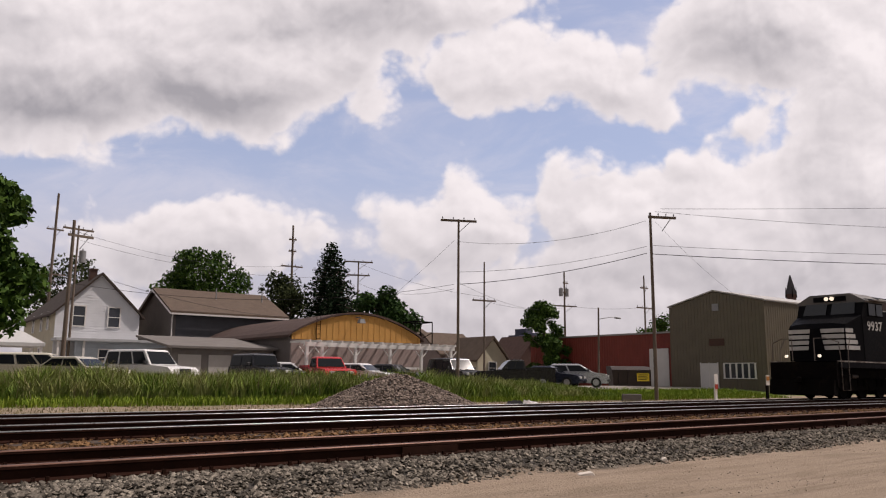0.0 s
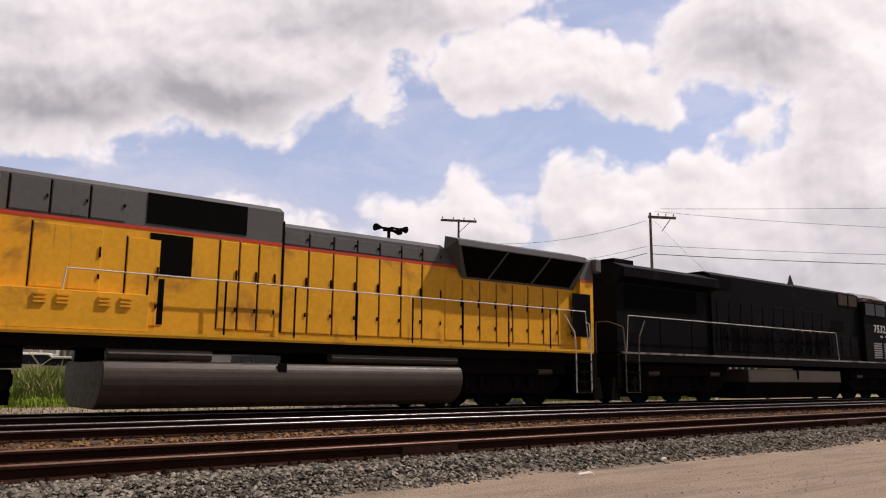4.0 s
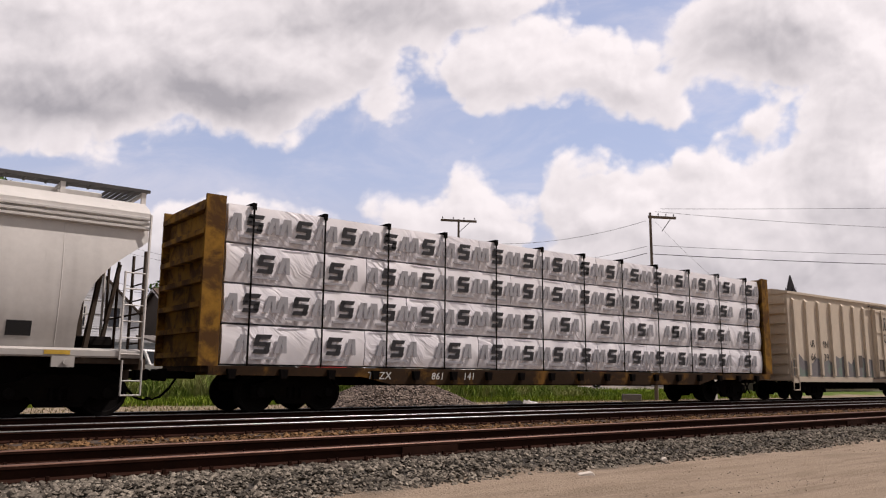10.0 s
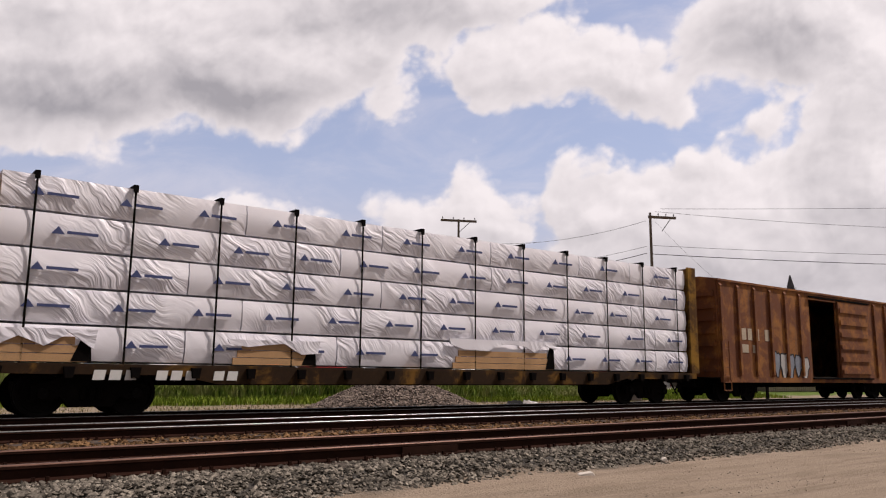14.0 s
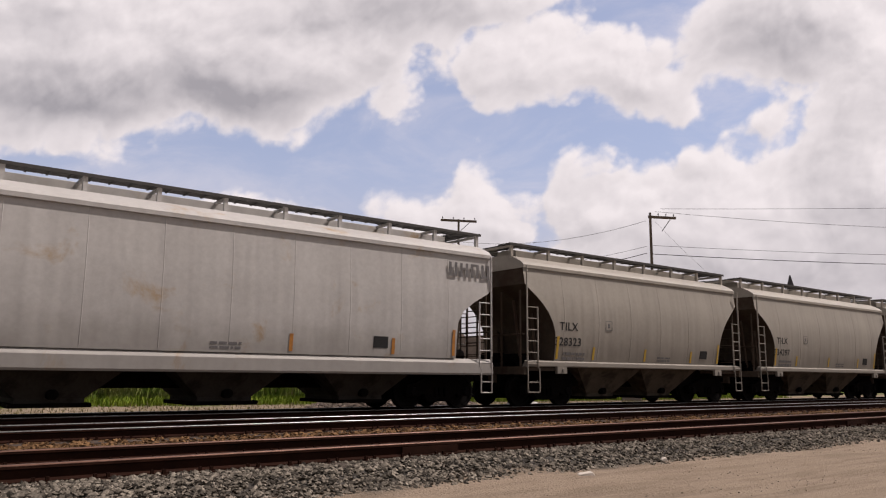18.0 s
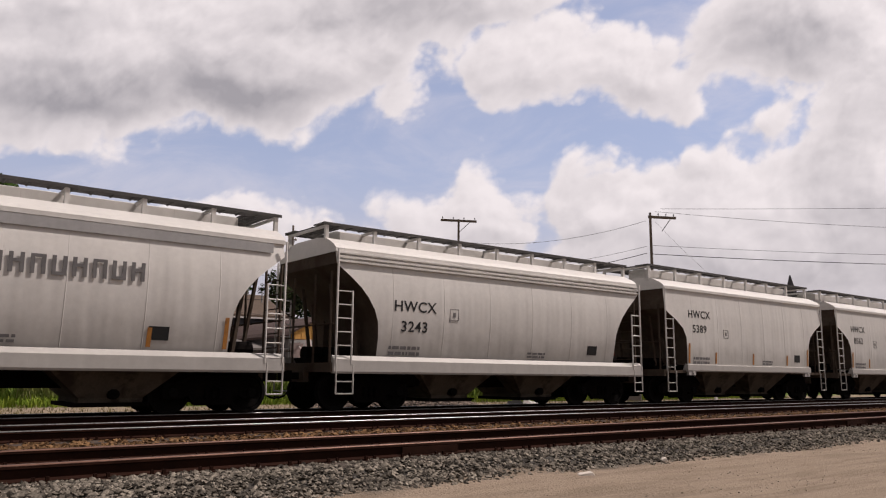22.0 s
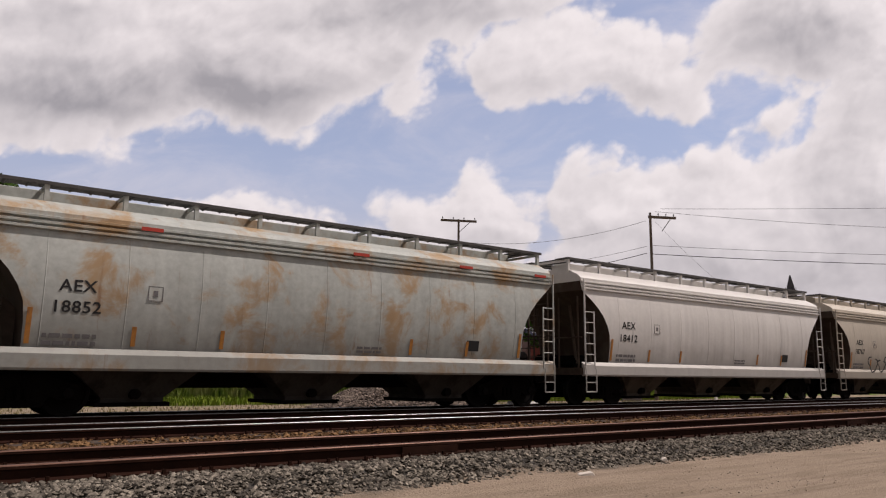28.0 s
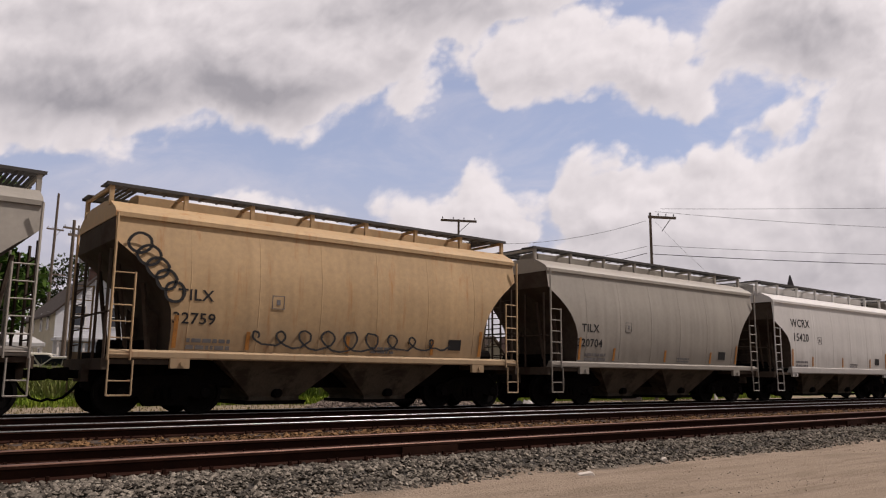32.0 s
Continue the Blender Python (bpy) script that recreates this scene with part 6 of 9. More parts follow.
    block_graffiti(car, 2.15, 5.3, 1.0, 2.2, -1.506, 4, blue, [sky, lilac, teal, lilac], 4)
    block_graffiti(car, 5.4, 7.3, 1.0, 2.1, -1.506, 9, blue, [lilac, sky, teal], 3)
    block_graffiti(car, 7.35, 8.35, 1.0, 1.9, -1.506, 10, redp, [redp, sky, gold], 2)
    graffiti(car, -0.6, 0.9, 3.25, 3.95, -1.66, 12, [M_BLACK], 5, 0.06)
    scribble_z = 2.75
    graffiti(car, -0.45, 0.25, scribble_z, scribble_z + 0.35, -1.66, 13, [M_BLACK], 2, 0.05)
    bm = B()
    prism(bm, [(4.50, 2.95), (4.47, 2.75), (4.68, 2.55), (4.89, 2.75), (4.86, 2.95)], -1.512, -1.50)
    part("shield_field", bm, M_WHITE, car, "white field of the small shield")
    for k in range(4):
        bm = B()
        box(bm, 4.51 + 0.09 * k, 4.55 + 0.09 * k, -1.516, -1.512, 2.66, 2.93)
        part("shield_stripe", bm, M_LOCORED, car, "red stripe of the small shield")
    bm = B()
    prism(bm, [(4.45, 2.95), (4.91, 2.95), (4.87, 3.18), (4.49, 3.18)], -1.512, -1.50)
    part("shield_emblem", bm, blue, car, "dark blue head of the small shield")
    ends(car, half)
    return car


def boxcar(L, label):
    half = L / 2
    e = half - 0.7
    mat = material("orange_brown_boxcar_paint", (0.36, 0.145, 0.035), 0.8, 0, 0.28, 1.3, dirt=(0.13, 0.04, 0.02), dirt_amount=0.7, dirt_scale=1.1, streak=0.5, streak_color=(0.11, 0.05, 0.03))
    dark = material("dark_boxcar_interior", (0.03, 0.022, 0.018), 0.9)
    car = thing("boxcar", label, "boxcar", "cars of the train")
    x0, x1 = -0.85, 1.45
    for s in (-1, 1):
        for a, b in ((-e, x0), (x1, e)):
            bm = B()
            box(bm, a, b, min(s * 1.44, s * 1.50), max(s * 1.44, s * 1.50), 0.95, 4.62)
            part("side_wall", bm, mat, car)
        bm = B()
        box(bm, x0, x1, min(s * 1.44, s * 1.50), max(s * 1.44, s * 1.50), 4.35, 4.62)
        part("door_header", bm, mat, car)
        bm = B()
        box(bm, s * e - 0.05, s * e + 0.05, -1.44, 1.44, 0.95, 4.62)
        part("end_wall", bm, mat, car)
        for k in range(7):
            bm = B()
            z = 1.15 + 0.48 * k
            box(bm, s * e + (0.05 if s > 0 else -0.12), s * e + (0.12 if s > 0 else -0.05), -1.35, 1.35, z, z + 0.22)
            part("end_corrugation", bm, mat, car)
        bm = B()
        box(bm, -e, e, min(s * 1.46, s * 1.54), max(s * 1.46, s * 1.54), 0.75, 0.95)
        part("side_sill", bm, mat, car, "rusty side sill")
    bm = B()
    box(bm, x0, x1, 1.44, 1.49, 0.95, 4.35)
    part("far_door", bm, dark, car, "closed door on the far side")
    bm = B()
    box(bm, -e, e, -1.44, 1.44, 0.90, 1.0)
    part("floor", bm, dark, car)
    bm = B()
    slab_x(bm, [(-1.56, 4.60), (-1.56, 4.68), (-0.8, 4.82), (0.8, 4.82), (1.56, 4.68), (1.56, 4.60)], -e - 0.05, e + 0.05)
    part("roof", bm, mat, car)
    for k in range(14):
        x = -e + 0.1 + (2 * e - 0.2) * k / 13
        if x0 - 0.1 < x < x1 + 2.9:
            continue
        part("side_post", cached("bpost", lambda: post_mesh(0.13, 0.98, 4.55, 0.09, mat)), None, car, "upright side post", at=pose(x, -1.50, 0))
    bm = B()
    box(bm, x1 + 0.05, x1 + 2.75, -1.60, -1.53, 0.98, 4.40)
    door = part("sliding_door", bm, mat, car, "sliding door pushed open")
    for k in range(6):
        bm = B()
        z = 1.15 + 0.55 * k
        box(bm, x1 + 0.12, x1 + 2.68, -1.65, -1.60, z, z + 0.2)
        part("door_panel", bm, mat, door)
    for z in (0.9, 4.42):
        bm = B()
        box(bm, x0 - 0.1, x1 + 3.0, -1.62, -1.54, z, z + 0.07)
        part("door_track", bm, M_UNDER, car)
    pale = material("pale_patch_paint", (0.52, 0.44, 0.33), 0.8, 0, 0.25, 3)
    for x, z, w, h in ((-6.0, 2.4, 0.28, 0.45), (-5.6, 2.4, 0.28, 0.45), (-5.1, 2.4, 0.28, 0.45), (-4.4, 2.4, 0.28, 0.45), (-6.1, 1.9, 0.5, 0.32), (-5.3, 1.9, 0.4, 0.32)):
        bm = B()
        box(bm, x, x + w, -1.512, -1.50, z, z + h)
        part("paint_patch", bm, pale, car)
    grey = material("spray_grey_blue", (0.27, 0.30, 0.36), 0.8, 0, 0.25, 4)
    graffiti(car, -3.9, -1.2, 0.95, 2.0, -1.51, 15, [M_BLACK, grey, M_DULLWHITE, grey], 5, 0.06)
    for s in (-1, 1):
        part("ladder", cached(("bladder", s), lambda: ladder_mesh(mat, 0.85, 2.3, 2.3, 0.42 * s)), None, car, "side ladder", at=pose(s * e, -1.58, 0))
        truck(car, s * (half - 2.7))
    bm = B()
    box(bm, -e, e, -0.35, 0.35, 0.55, 0.9)
    part("underframe", bm, M_UNDER, car)
    ends(car, half)
    return car


def gondola(L, label):
    half = L / 2
    e = half - 0.5
    mat = material("sooty_rusted_gondola_paint", (0.0065, 0.005, 0.005), 0.8, 0, 0.3, 1.3, dirt=(0.026, 0.008, 0.006), dirt_amount=0.35, dirt_scale=0.9, spec=0.03)
    car = thing("gondola_car", label, "gondola", "cars of the train")
    for s in (-1, 1):
        bm = B()
        prism(bm, [(-e, 1.0), (-e, 2.62), (e, 2.62), (e, 1.0), (e - 2.6, 0.95), (e - 3.2, 0.55), (-e + 3.2, 0.55), (-e + 2.6, 0.95)], min(s * 1.42, s * 1.48), max(s * 1.42, s * 1.48))
        part("side_wall", bm, mat, car)
        bm = B()
        slab_x(bm, [(s * 1.40, 2.56), (s * 1.58, 2.56), (s * 1.58, 2.68), (s * 1.40, 2.68)], -e, e)
        part("top_chord", bm, mat, car)
        bm = B()
        box(bm, s * e - 0.05, s * e + 0.05, -1.42, 1.42, 1.0, 2.85)
        part("end_wall", bm, mat, car)
        bm = B()
        box(bm, s * e - 0.10, s * e + 0.10, -1.5, 1.5, 2.78, 2.90)
        part("end_chord", bm, mat, car)
    for k in range(13):
        x = -e + 0.25 + (2 * e - 0.5) * k / 12
        for turn, yy in ((0, -1.48), (180, 1.48)):
            part("side_post", cached("gpost", lambda: post_mesh(0.13, 0.72, 2.56, 0.10, mat)), None, car, "upright side post", at=pose(x, yy, 0, 0, 0, turn))
    bm = B()
    box(bm, -e, e, -1.42, 1.42, 0.92, 1.0)
    part("floor", bm, mat, car)
    for x in (-e + 0.45, e - 0.45):
        bm = B()
        box(bm, x - 0.28, x + 0.28, -1.51, -1.485, 1.05, 1.25)
        part("reflector", bm, M_YELLOWSTRIP, car)
    for text, x, z in (("NW", -5.69, 2.08), ("100", -5.60, 1.68), ("359", -4.52, 1.68)):
        lettering(text, 0.41, M_DULLWHITE, car, x, -1.492, z, bold=0.012)
    part("stencil_frame", cached("gframe", lambda: frame_box_mesh(0.6, 0.36, M_DULLWHITE, 0.04)), None, car, at=pose(6.26, -1.492, 1.37))
    for s in (-1, 1):
        part("ladder", cached(("gladder", s), lambda: ladder_mesh(mat, 0.95, 2.5, 2.5, 0.42 * s)), None, car, "side ladder", at=pose(s * e, -1.58, 0))
        truck(car, s * (half - 2.4))
    ends(car, half)
    return car


# ---- the train, in order, with the coupler lines at the start ----
EDGES = [33.3, 54.5, 78.7, 101.8, 124.9, 137.69, 150.29, 162.75, 175.09, 187.63, 200.28, 212.65, 236.45, 255.3, 273.25, 291.1, 314.5, 330.8, 351.2, 368.45, 387.65, 399.82,
         412.29, 424.38, 436.84, 449.38, 464.34, 476.96, 489, 501.38, 513.74, 525.87, 538.34, 550.53, 562.85, 580.9, 597.27, 613.29, 629.33, 641.8, 653.97, 666.49, 678.69, 691.07, 703.4, 715.8]
SPEED = 20.72
TRAIN = []


def span(i):
    return EDGES[i + 1] - EDGES[i]


# style: where the marks stand from the car's end, their heights and size
STYLES = {
    "tank": dict(cut="round", mark=(1.5, 1.90, 2.38, 0.36), eave=4.30, top=5.08),
    "slope": dict(cut="straight", mark=(1.78, 2.54, 3.15, 0.47), eave=4.17, top=5.07, short=True),
    "ribbed_top": dict(cut="round", mark=(2.42, 1.98, 2.52, 0.37), eave=4.32, top=5.0, bands=True),
    "long_tank": dict(cut="round", mark=(2.1, 2.05, 2.57, 0.40), eave=4.25, bays=3),
    "deep": dict(cut="round", mark=(1.85, 2.12, 2.55, 0.34), eave=4.1, bands=True, deep=True, bays=3),
}


def std(i, paint, a, b, style, label, **kw):
    base = dict(STYLES[style])
    base.update(kw)
    dx, z0, z1, size = base.pop("mark")
    x = -(span(i) / 2 - 0.68) + dx
    return hopper(span(i), paint, label, [(t, size, x, z) for t, z in ((a, z1), (b, z0)) if t], **base)


def scribble(car, seed, x0, x1, z0, z1, y, mat, loops, thick=0.045):
    """One sprayed line that runs on in loops."""
    rnd = random.Random(seed)
    pts = []
    n = loops * 12
    for i in range(n + 1):
        t = i / n
        a = 2 * math.pi * loops * t
        k = 0.75 + 0.25 * math.sin(5 * t + seed)
        pts.append((x0 + (x1 - x0) * t + 0.55 * (x1 - x0) / loops * math.cos(a) * k, (z0 + z1) / 2 + (z1 - z0) / 2 * math.sin(a) * k + rnd.uniform(-0.03, 0.03)))
    bm = B()
    for (ax, az), (bx, bz) in zip(pts, pts[1:]):
        ln = math.hypot(bx - ax, bz - az) or 1
        px, pz = -(bz - az) / ln * thick / 2, (bx - ax) / ln * thick / 2
        loft(bm, [[(ax + px, y - 0.012, az + pz), (bx + px, y - 0.012, bz + pz), (bx - px, y - 0.012, bz - pz), (ax - px, y - 0.012, az - pz)], [(ax + px, y - 0.004, az + pz), (bx + px, y - 0.004, bz + pz), (bx - px, y - 0.004, bz - pz), (ax - px, y - 0.004, az - pz)]])
    part("graffiti_line", bm, mat, car, "sprayed scribble")


def slant_scribble(car, seed, p0, p1, r, loops, y, mat):
    bm = B()
    for k in range(loops):
        t = (k + 0.5) / loops
        cx, cz = p0[0] + (p1[0] - p0[0]) * t, p0[1] + (p1[1] - p0[1]) * t
        n = 14
        ring = [(cx + r * math.cos(6.28 * i / n) * (1 + 0.1 * math.sin(k + i)), cz + r * math.sin(6.28 * i / n)) for i in range(n + 1)]
        for (ax, az), (bx, bz) in zip(ring, ring[1:]):
            ln = math.hypot(bx - ax, bz - az) or 1
            px, pz = -(bz - az) / ln * 0.03, (bx - ax) / ln * 0.03
            loft(bm, [[(ax + px, y - 0.016, az + pz), (bx + px, y - 0.016, bz + pz), (bx - px, y - 0.016, bz - pz), (ax - px, y - 0.016, az - pz)], [(ax + px, y - 0.004, az + pz), (bx + px, y - 0.004, bz + pz), (bx - px, y - 0.004, bz - pz), (ax - px, y - 0.004, az - pz)]])
    part("graffiti_line", bm, mat, car, "chain of sprayed loops")


def blocks(car, x0, x1, z0, z1, count, mat, y, skip=(), name="name_block"):
    """A painted company name as plain upright blocks."""
    w = (x1 - x0) / count
    for i in range(count):
        if i in skip:
            continue
        bm = B()
        a, b = x0 + w * i, x0 + w * (i + 0.72)
        zz = (z0, (z0 + z1) / 2, z1 - 0.07)[i % 3]
        box(bm, a, a + 0.28 * (b - a), y - 0.012, y, z0, z1)
        box(bm, b - 0.28 * (b - a), b, y - 0.012, y, z0, z1)
        box(bm, a + 0.2 * (b - a), b - 0.2 * (b - a), y - 0.0125, y, zz, zz + 0.07)
        part(name, bm, mat, car, "painted name as plain blocks")


def red_car_marks(car):
    y = -1.615
    blocks(car, -3.45, -2.05, 3.28, 3.58, 7, M_BLACK, y)
    blocks(car, -1.45, -0.30, 3.28, 3.58, 6, M_BLACK, y)
    bm = B()
    c = (-1.72, 3.02)
    star = []
    for i in range(8):
        r = (0.62 if i % 2 == 0 else 0.17)
        a = math.pi / 2 + i * math.pi / 4
        star.append((c[0] + r * math.cos(a) * 0.85, c[1] + r * math.sin(a)))
    prism(bm, star, y - 0.012, y)
    part("star_emblem", bm, M_BLACK, car, "black four-pointed star")
    bm = B()
    rod(bm, (c[0], y - 0.012, c[1]), (c[0], y - 0.02, c[1]), 0.14, 14)
    part("star_disc", bm, M_WHITE, car, "white disc on the star")
    pale, blue = material("spray_pale", (0.40, 0.42, 0.45), 0.8, 0, 0.3, 4), material("spray_sky_blue", (0.16, 0.28, 0.40), 0.8, 0, 0.3, 4)
    faint = material("spray_faded_blue_grey", (0.25, 0.22, 0.27), 0.8, 0, 0.3, 4)
    block_graffiti(car, -2.3, 0.1, 0.98, 1.8, -1.632, 31, faint, [blue, pale, faint, pale], 6)
    block_graffiti(car, 0.9, 3.0, 0.98, 1.7, -1.632, 33, faint, [pale, faint, blue, faint], 6)
    block_graffiti(car, -4.8, -3.9, 2.4, 3.0, -1.615, 35, faint, [pale, faint, pale], 3)
    scribble(car, 3, -3.6, -1.9, 1.55, 2.0, -1.60, M_FADED, 6, 0.06)


def sill_marks(car, e, low):
    """Yellow reflective dashes along the sill."""
    y, z = (-1.626, 1.27) if low else (-1.606, 1.27)
    reach = e - (1.3 if low else 0.3)
    x = -reach
    k = 0
    while x < reach - 0.5:
        w = (1.9, 0.5, 0.45)[0 if k == 0 else 1 + k % 2]
        bm = B()
        box(bm, x, x + w, y, y + 0.012, z, z + 0.085)
        part("sill_reflector", bm, M_YELLOWSTRIP, car, "yellow reflective dash")
        x += w + 0.75 + 0.35 * (k % 3)
        k += 1


def build_train():
    T = TRAIN
    two, rust = "light grey two-bay covered hopper car", "rust-stained tan covered hopper car with sprayed loops"
    T.append(ge_locomotive(span(0), -1, "9937", "black wide-nosed diesel locomotive with white nose stripes", "stepped", (8.65, 7.4, 5.2, -0.5, -5.7, -4.66, -10.2, 2.8, -4.3)))
    T.append(emd_locomotive(span(1), 1, "7312", "yellow and grey diesel locomotive with flared radiators", (-10.35, -8.5, -2.9, 1.45, 7.8, 10.2, 11.6)))
    T.append(emd_locomotive(span(2), -1, "7249", "yellow and grey diesel locomotive facing forward", (-11.2, -10.6, -5.4, -0.5, 5.4, 8.75, 10.7)))
    T.append(ge_locomotive(span(3), 1, "7532", "black diesel locomotive running backwards", "tall", (10.35, 9.0, 6.2, -5.5, -5.8, -5.3, -10.7, 3.6, -3.6)))
    T.append(std(4, "tan", "FTIX", "33282", "tank", "tan-grey two-bay covered hopper car with orange strips", mark=(2.1, 2.02, 2.50, 0.36)))
    T.append(std(5, "white", "FTIX", "2227", "slope", "pale grey two-bay covered hopper car"))
    T.append(std(6, "tan", "FTIX", "2466", "slope", "dusty beige two-bay covered hopper car"))
    T.append(std(7, "grey", "MOFX", "13034", "tank", two, stripes=M_YELLOWSTRIP))
    T.append(std(8, "white", "FTIX", "2378", "slope", "pale grey two-bay covered hopper car", mark=(1.87, 2.82, 3.42, 0.44)))
    T.append(std(9, "tan", "GBRX", "69169", "slope", "beige two-bay covered hopper car with yellow sill marks", mark=(2.34, 2.74, 3.32, 0.44), stripes=None))
    T.append(std(10, "white", "CEFX", "300939", "ribbed_top", "off-white two-bay covered hopper car with ribbed top", stripes=None))
    for k in (9, 10):
        sill_marks(T[k], span(k) / 2 - 0.68, k == 9)
    T.append(centerbeam(span(11), 4, "big", "centerbeam flatcar loaded with white-wrapped printed lumber packages"))
    T.append(refrigerator_car(span(12), "cream refrigerator car with graffiti and plug door"))
    itlx = std(13, "rusty", "", "", "long_tank", "rust-streaked ribbed covered hopper car", cut="rib", ribs=18, eave=4.40, roof_paint="cream")
    for text, x, z in (("IT", -5.39, 2.86), ("LX", -4.62, 2.86), ("40", -5.39, 2.30), ("29", -4.62, 2.30)):
        lettering(text, 0.42, M_BLACK, itlx, x, -1.564, z)
    T.append(itlx)
    nahx = std(14, "cream", "NAHX", "516356", "long_tank", "cream covered hopper car with rust stains and scribbles", stripes=None)
    M_RUSTSTAIN = material("orange_rust_stain", (0.40, 0.22, 0.08), 0.85, 0, 0.3, 3)
    for k, (x0, x1) in enumerate(((-5.2, -3.3), (-2.4, 1.6), (2.6, 6.0))):
        scribble(nahx, 40 + k, x0, x1, 1.5, 1.95, -1.545, M_FADED, 7 + 4 * (k == 1), 0.035)
    T.append(nahx)
    T.append(centerbeam(span(15), 5, "small", "centerbeam flatcar loaded with torn white-wrapped lumber"))
    T.append(boxcar(span(16), "rusty orange-brown boxcar with its side door open"))
    T.append(std(17, "slate", "SHQX", "", "long_tank", "dirty slate-grey covered hopper car", mark=(2.1, 2.05, 2.57, 0.40)))
    T.append(gondola(span(18), "dark rusty open-top gondola with ribbed sides"))
    gplx = std(19, "chalk", "GPLX", "75489", "deep", "white four-bay covered hopper car with rust spots", mark=(2.2, 2.05, 2.57, 0.40), bands=False, bays=4, eave=4.40, cut="straight")
    blocks(gplx, 7.45, 8.95, 3.72, 4.12, 4, M_FADED, -1.60)
    T.append(gplx)
    T.append(std(20, "grey", "TILX", "328323", "tank", two, stripes=M_YELLOWSTRIP))
    T.append(std(21, "grey", "TILX", "334297", "tank", two, stripes=M_YELLOWSTRIP))
    T.append(std(22, "grey", "TILX", "336860", "tank", two))
    T.append(std(23, "grey", "TILX", "336835", "tank", two))
    red = std(24, "red", "", "11583", "deep", "faded red-oxide covered hopper car with graffiti", mark=(2.2, 2.0, 2.5, 0.34), bays=2, eave=4.05, stripes=None)
    red_car_marks(red)
    T.append(red)
    wis = std(25, "white", "WSX", "361", "deep", "silver-grey covered hopper car with a painted name", mark=(1.6, 1.78, 2.2, 0.4), bands=False, eave=4.1)
    blocks(wis, -3.45, 3.8, 2.85, 3.25, 20, M_FADED, -1.62, (9, 11))
    bm = B()
    box(bm, -6.5, 6.5, -1.56, -1.535, 3.80, 4.02)
    part("grey_band", bm, P["slate"], wis, "grey painted band under the roof")
    T.append(wis)
    T.append(std(26, "white", "HWCX", "3243", "deep", "white covered hopper car with ribbed top and deep sill", mark=(2.28, 2.08, 2.62, 0.40), bays=2, stripes=None))
    T.append(std(27, "white", "HWCX", "5389", "slope", "clean white two-bay covered hopper car", mark=(1.70, 2.60, 3.14, 0.40)))
    T.append(std(28, "white", "HWCX", "8562", "slope", "clean white two-bay covered hopper car", mark=(1.70, 2.60, 3.14, 0.40)))
    T.append(std(29, "tan", "CEFX", "311269", "ribbed_top", "beige two-bay covered hopper car with ribbed top", mark=(2.36, 2.16, 2.70, 0.37), stripes=None))
    sill_marks(T[29], span(29) / 2 - 0.68, False)
    T.append(std(30, "grey", "TILX", "334150", "tank", two))
    cefx = std(31, "tan", "CEFX", "311341", "ribbed_top", "beige two-bay covered hopper car with black graffiti", mark=(2.45, 2.26, 2.83, 0.32), stripes=None)
    block_graffiti(cefx, -2.25, -0.45, 1.45, 2.36, -1.575, 51, M_BLACK, [material("spray_dusty_mauve", (0.09, 0.06, 0.065), 0.8, 0, 0.3, 4), M_FADED, M_BLACK], 4)
    scribble(cefx, 52, -0.4, 1.0, 1.5, 1.75, -1.55, M_FADED, 6)
    T.append(cefx)
    T.append(std(32, "grey", "TILX", "204457", "tank", two))
    T.append(std(33, "white", "WCRX", "15414", "slope", "pale two-bay covered hopper car"))
    T.append(std(34, "brown", "", "", "long_tank", "brown rusted ribbed covered hopper car", cut="rib", ribs=15, eave=4.35, stripes=M_YELLOWSTRIP))
    stained = std(35, "stained", "AEX", "18852", "deep", "grey covered hopper car with rust stains")
    half = span(35) / 2 - 0.68
    scarlet = material("scarlet_marking_paint", (0.52, 0.05, 0.03), 0.6, 0, 0.2, 6)
    for x in (-half + 0.2, -half + 3.4, -half + 8.4, half - 3.3, half - 0.5):
        bm = B()
        box(bm, x - 0.22, x + 0.22, -1.612, -1.585, 3.97, 4.05)
        part("band_mark", bm, scarlet, stained, "short red mark on the top rib")
    T.append(stained)
    T.append(std(36, "white", "AEX", "18412", "deep", "clean white three-bay covered hopper car with deep sill"))
    aex = std(37, "tan", "AEX", "18767", "deep", "weathered beige covered hopper car with graffiti")
    graffiti(aex, -4.6, 3.1, 1.35, 2.0, -1.62, 61, [M_BLACK], 9, 0.06)
    scribble(aex, 62, -0.5, 3.2, 1.3, 1.95, -1.622, M_DULLWHITE, 7, 0.05)
    T.append(aex)
    T.append(std(38, "grey", "TILX", "328065", "tank", two))
    T.append(std(39, "grey", "TILX", "333691", "tank", two))
    t718 = std(40, "grey", "TILX", "328718", "tank", two, stripes=M_YELLOWSTRIP)
    scribble(t718, 71, 1.6, 3.4, 1.5, 1.95, -1.55, material("spray_olive", (0.30, 0.30, 0.10), 0.8), 4)
    T.append(t718)
    til = std(41, "orange", "TILX", "32759", "tank", rust, mark=(1.43, 2.01, 2.53, 0.35))
    slant_scribble(til, 1, (-5.05, 3.82), (-4.10, 2.56), 0.22, 5, -1.60, M_BLACK)
    scribble(til, 81, -2.5, 2.9, 1.5, 2.0, -1.55, M_BLACK, 9, 0.045)
    T.append(til)
    T.append(std(42, "grey", "TILX", "320704", "tank", two))
    T.append(std(43, "white", "WCRX", "15420", "slope", "pale two-bay covered hopper car"))
    T.append(std(44, "grey", "TILX", "334000", "tank", two))


build_train()


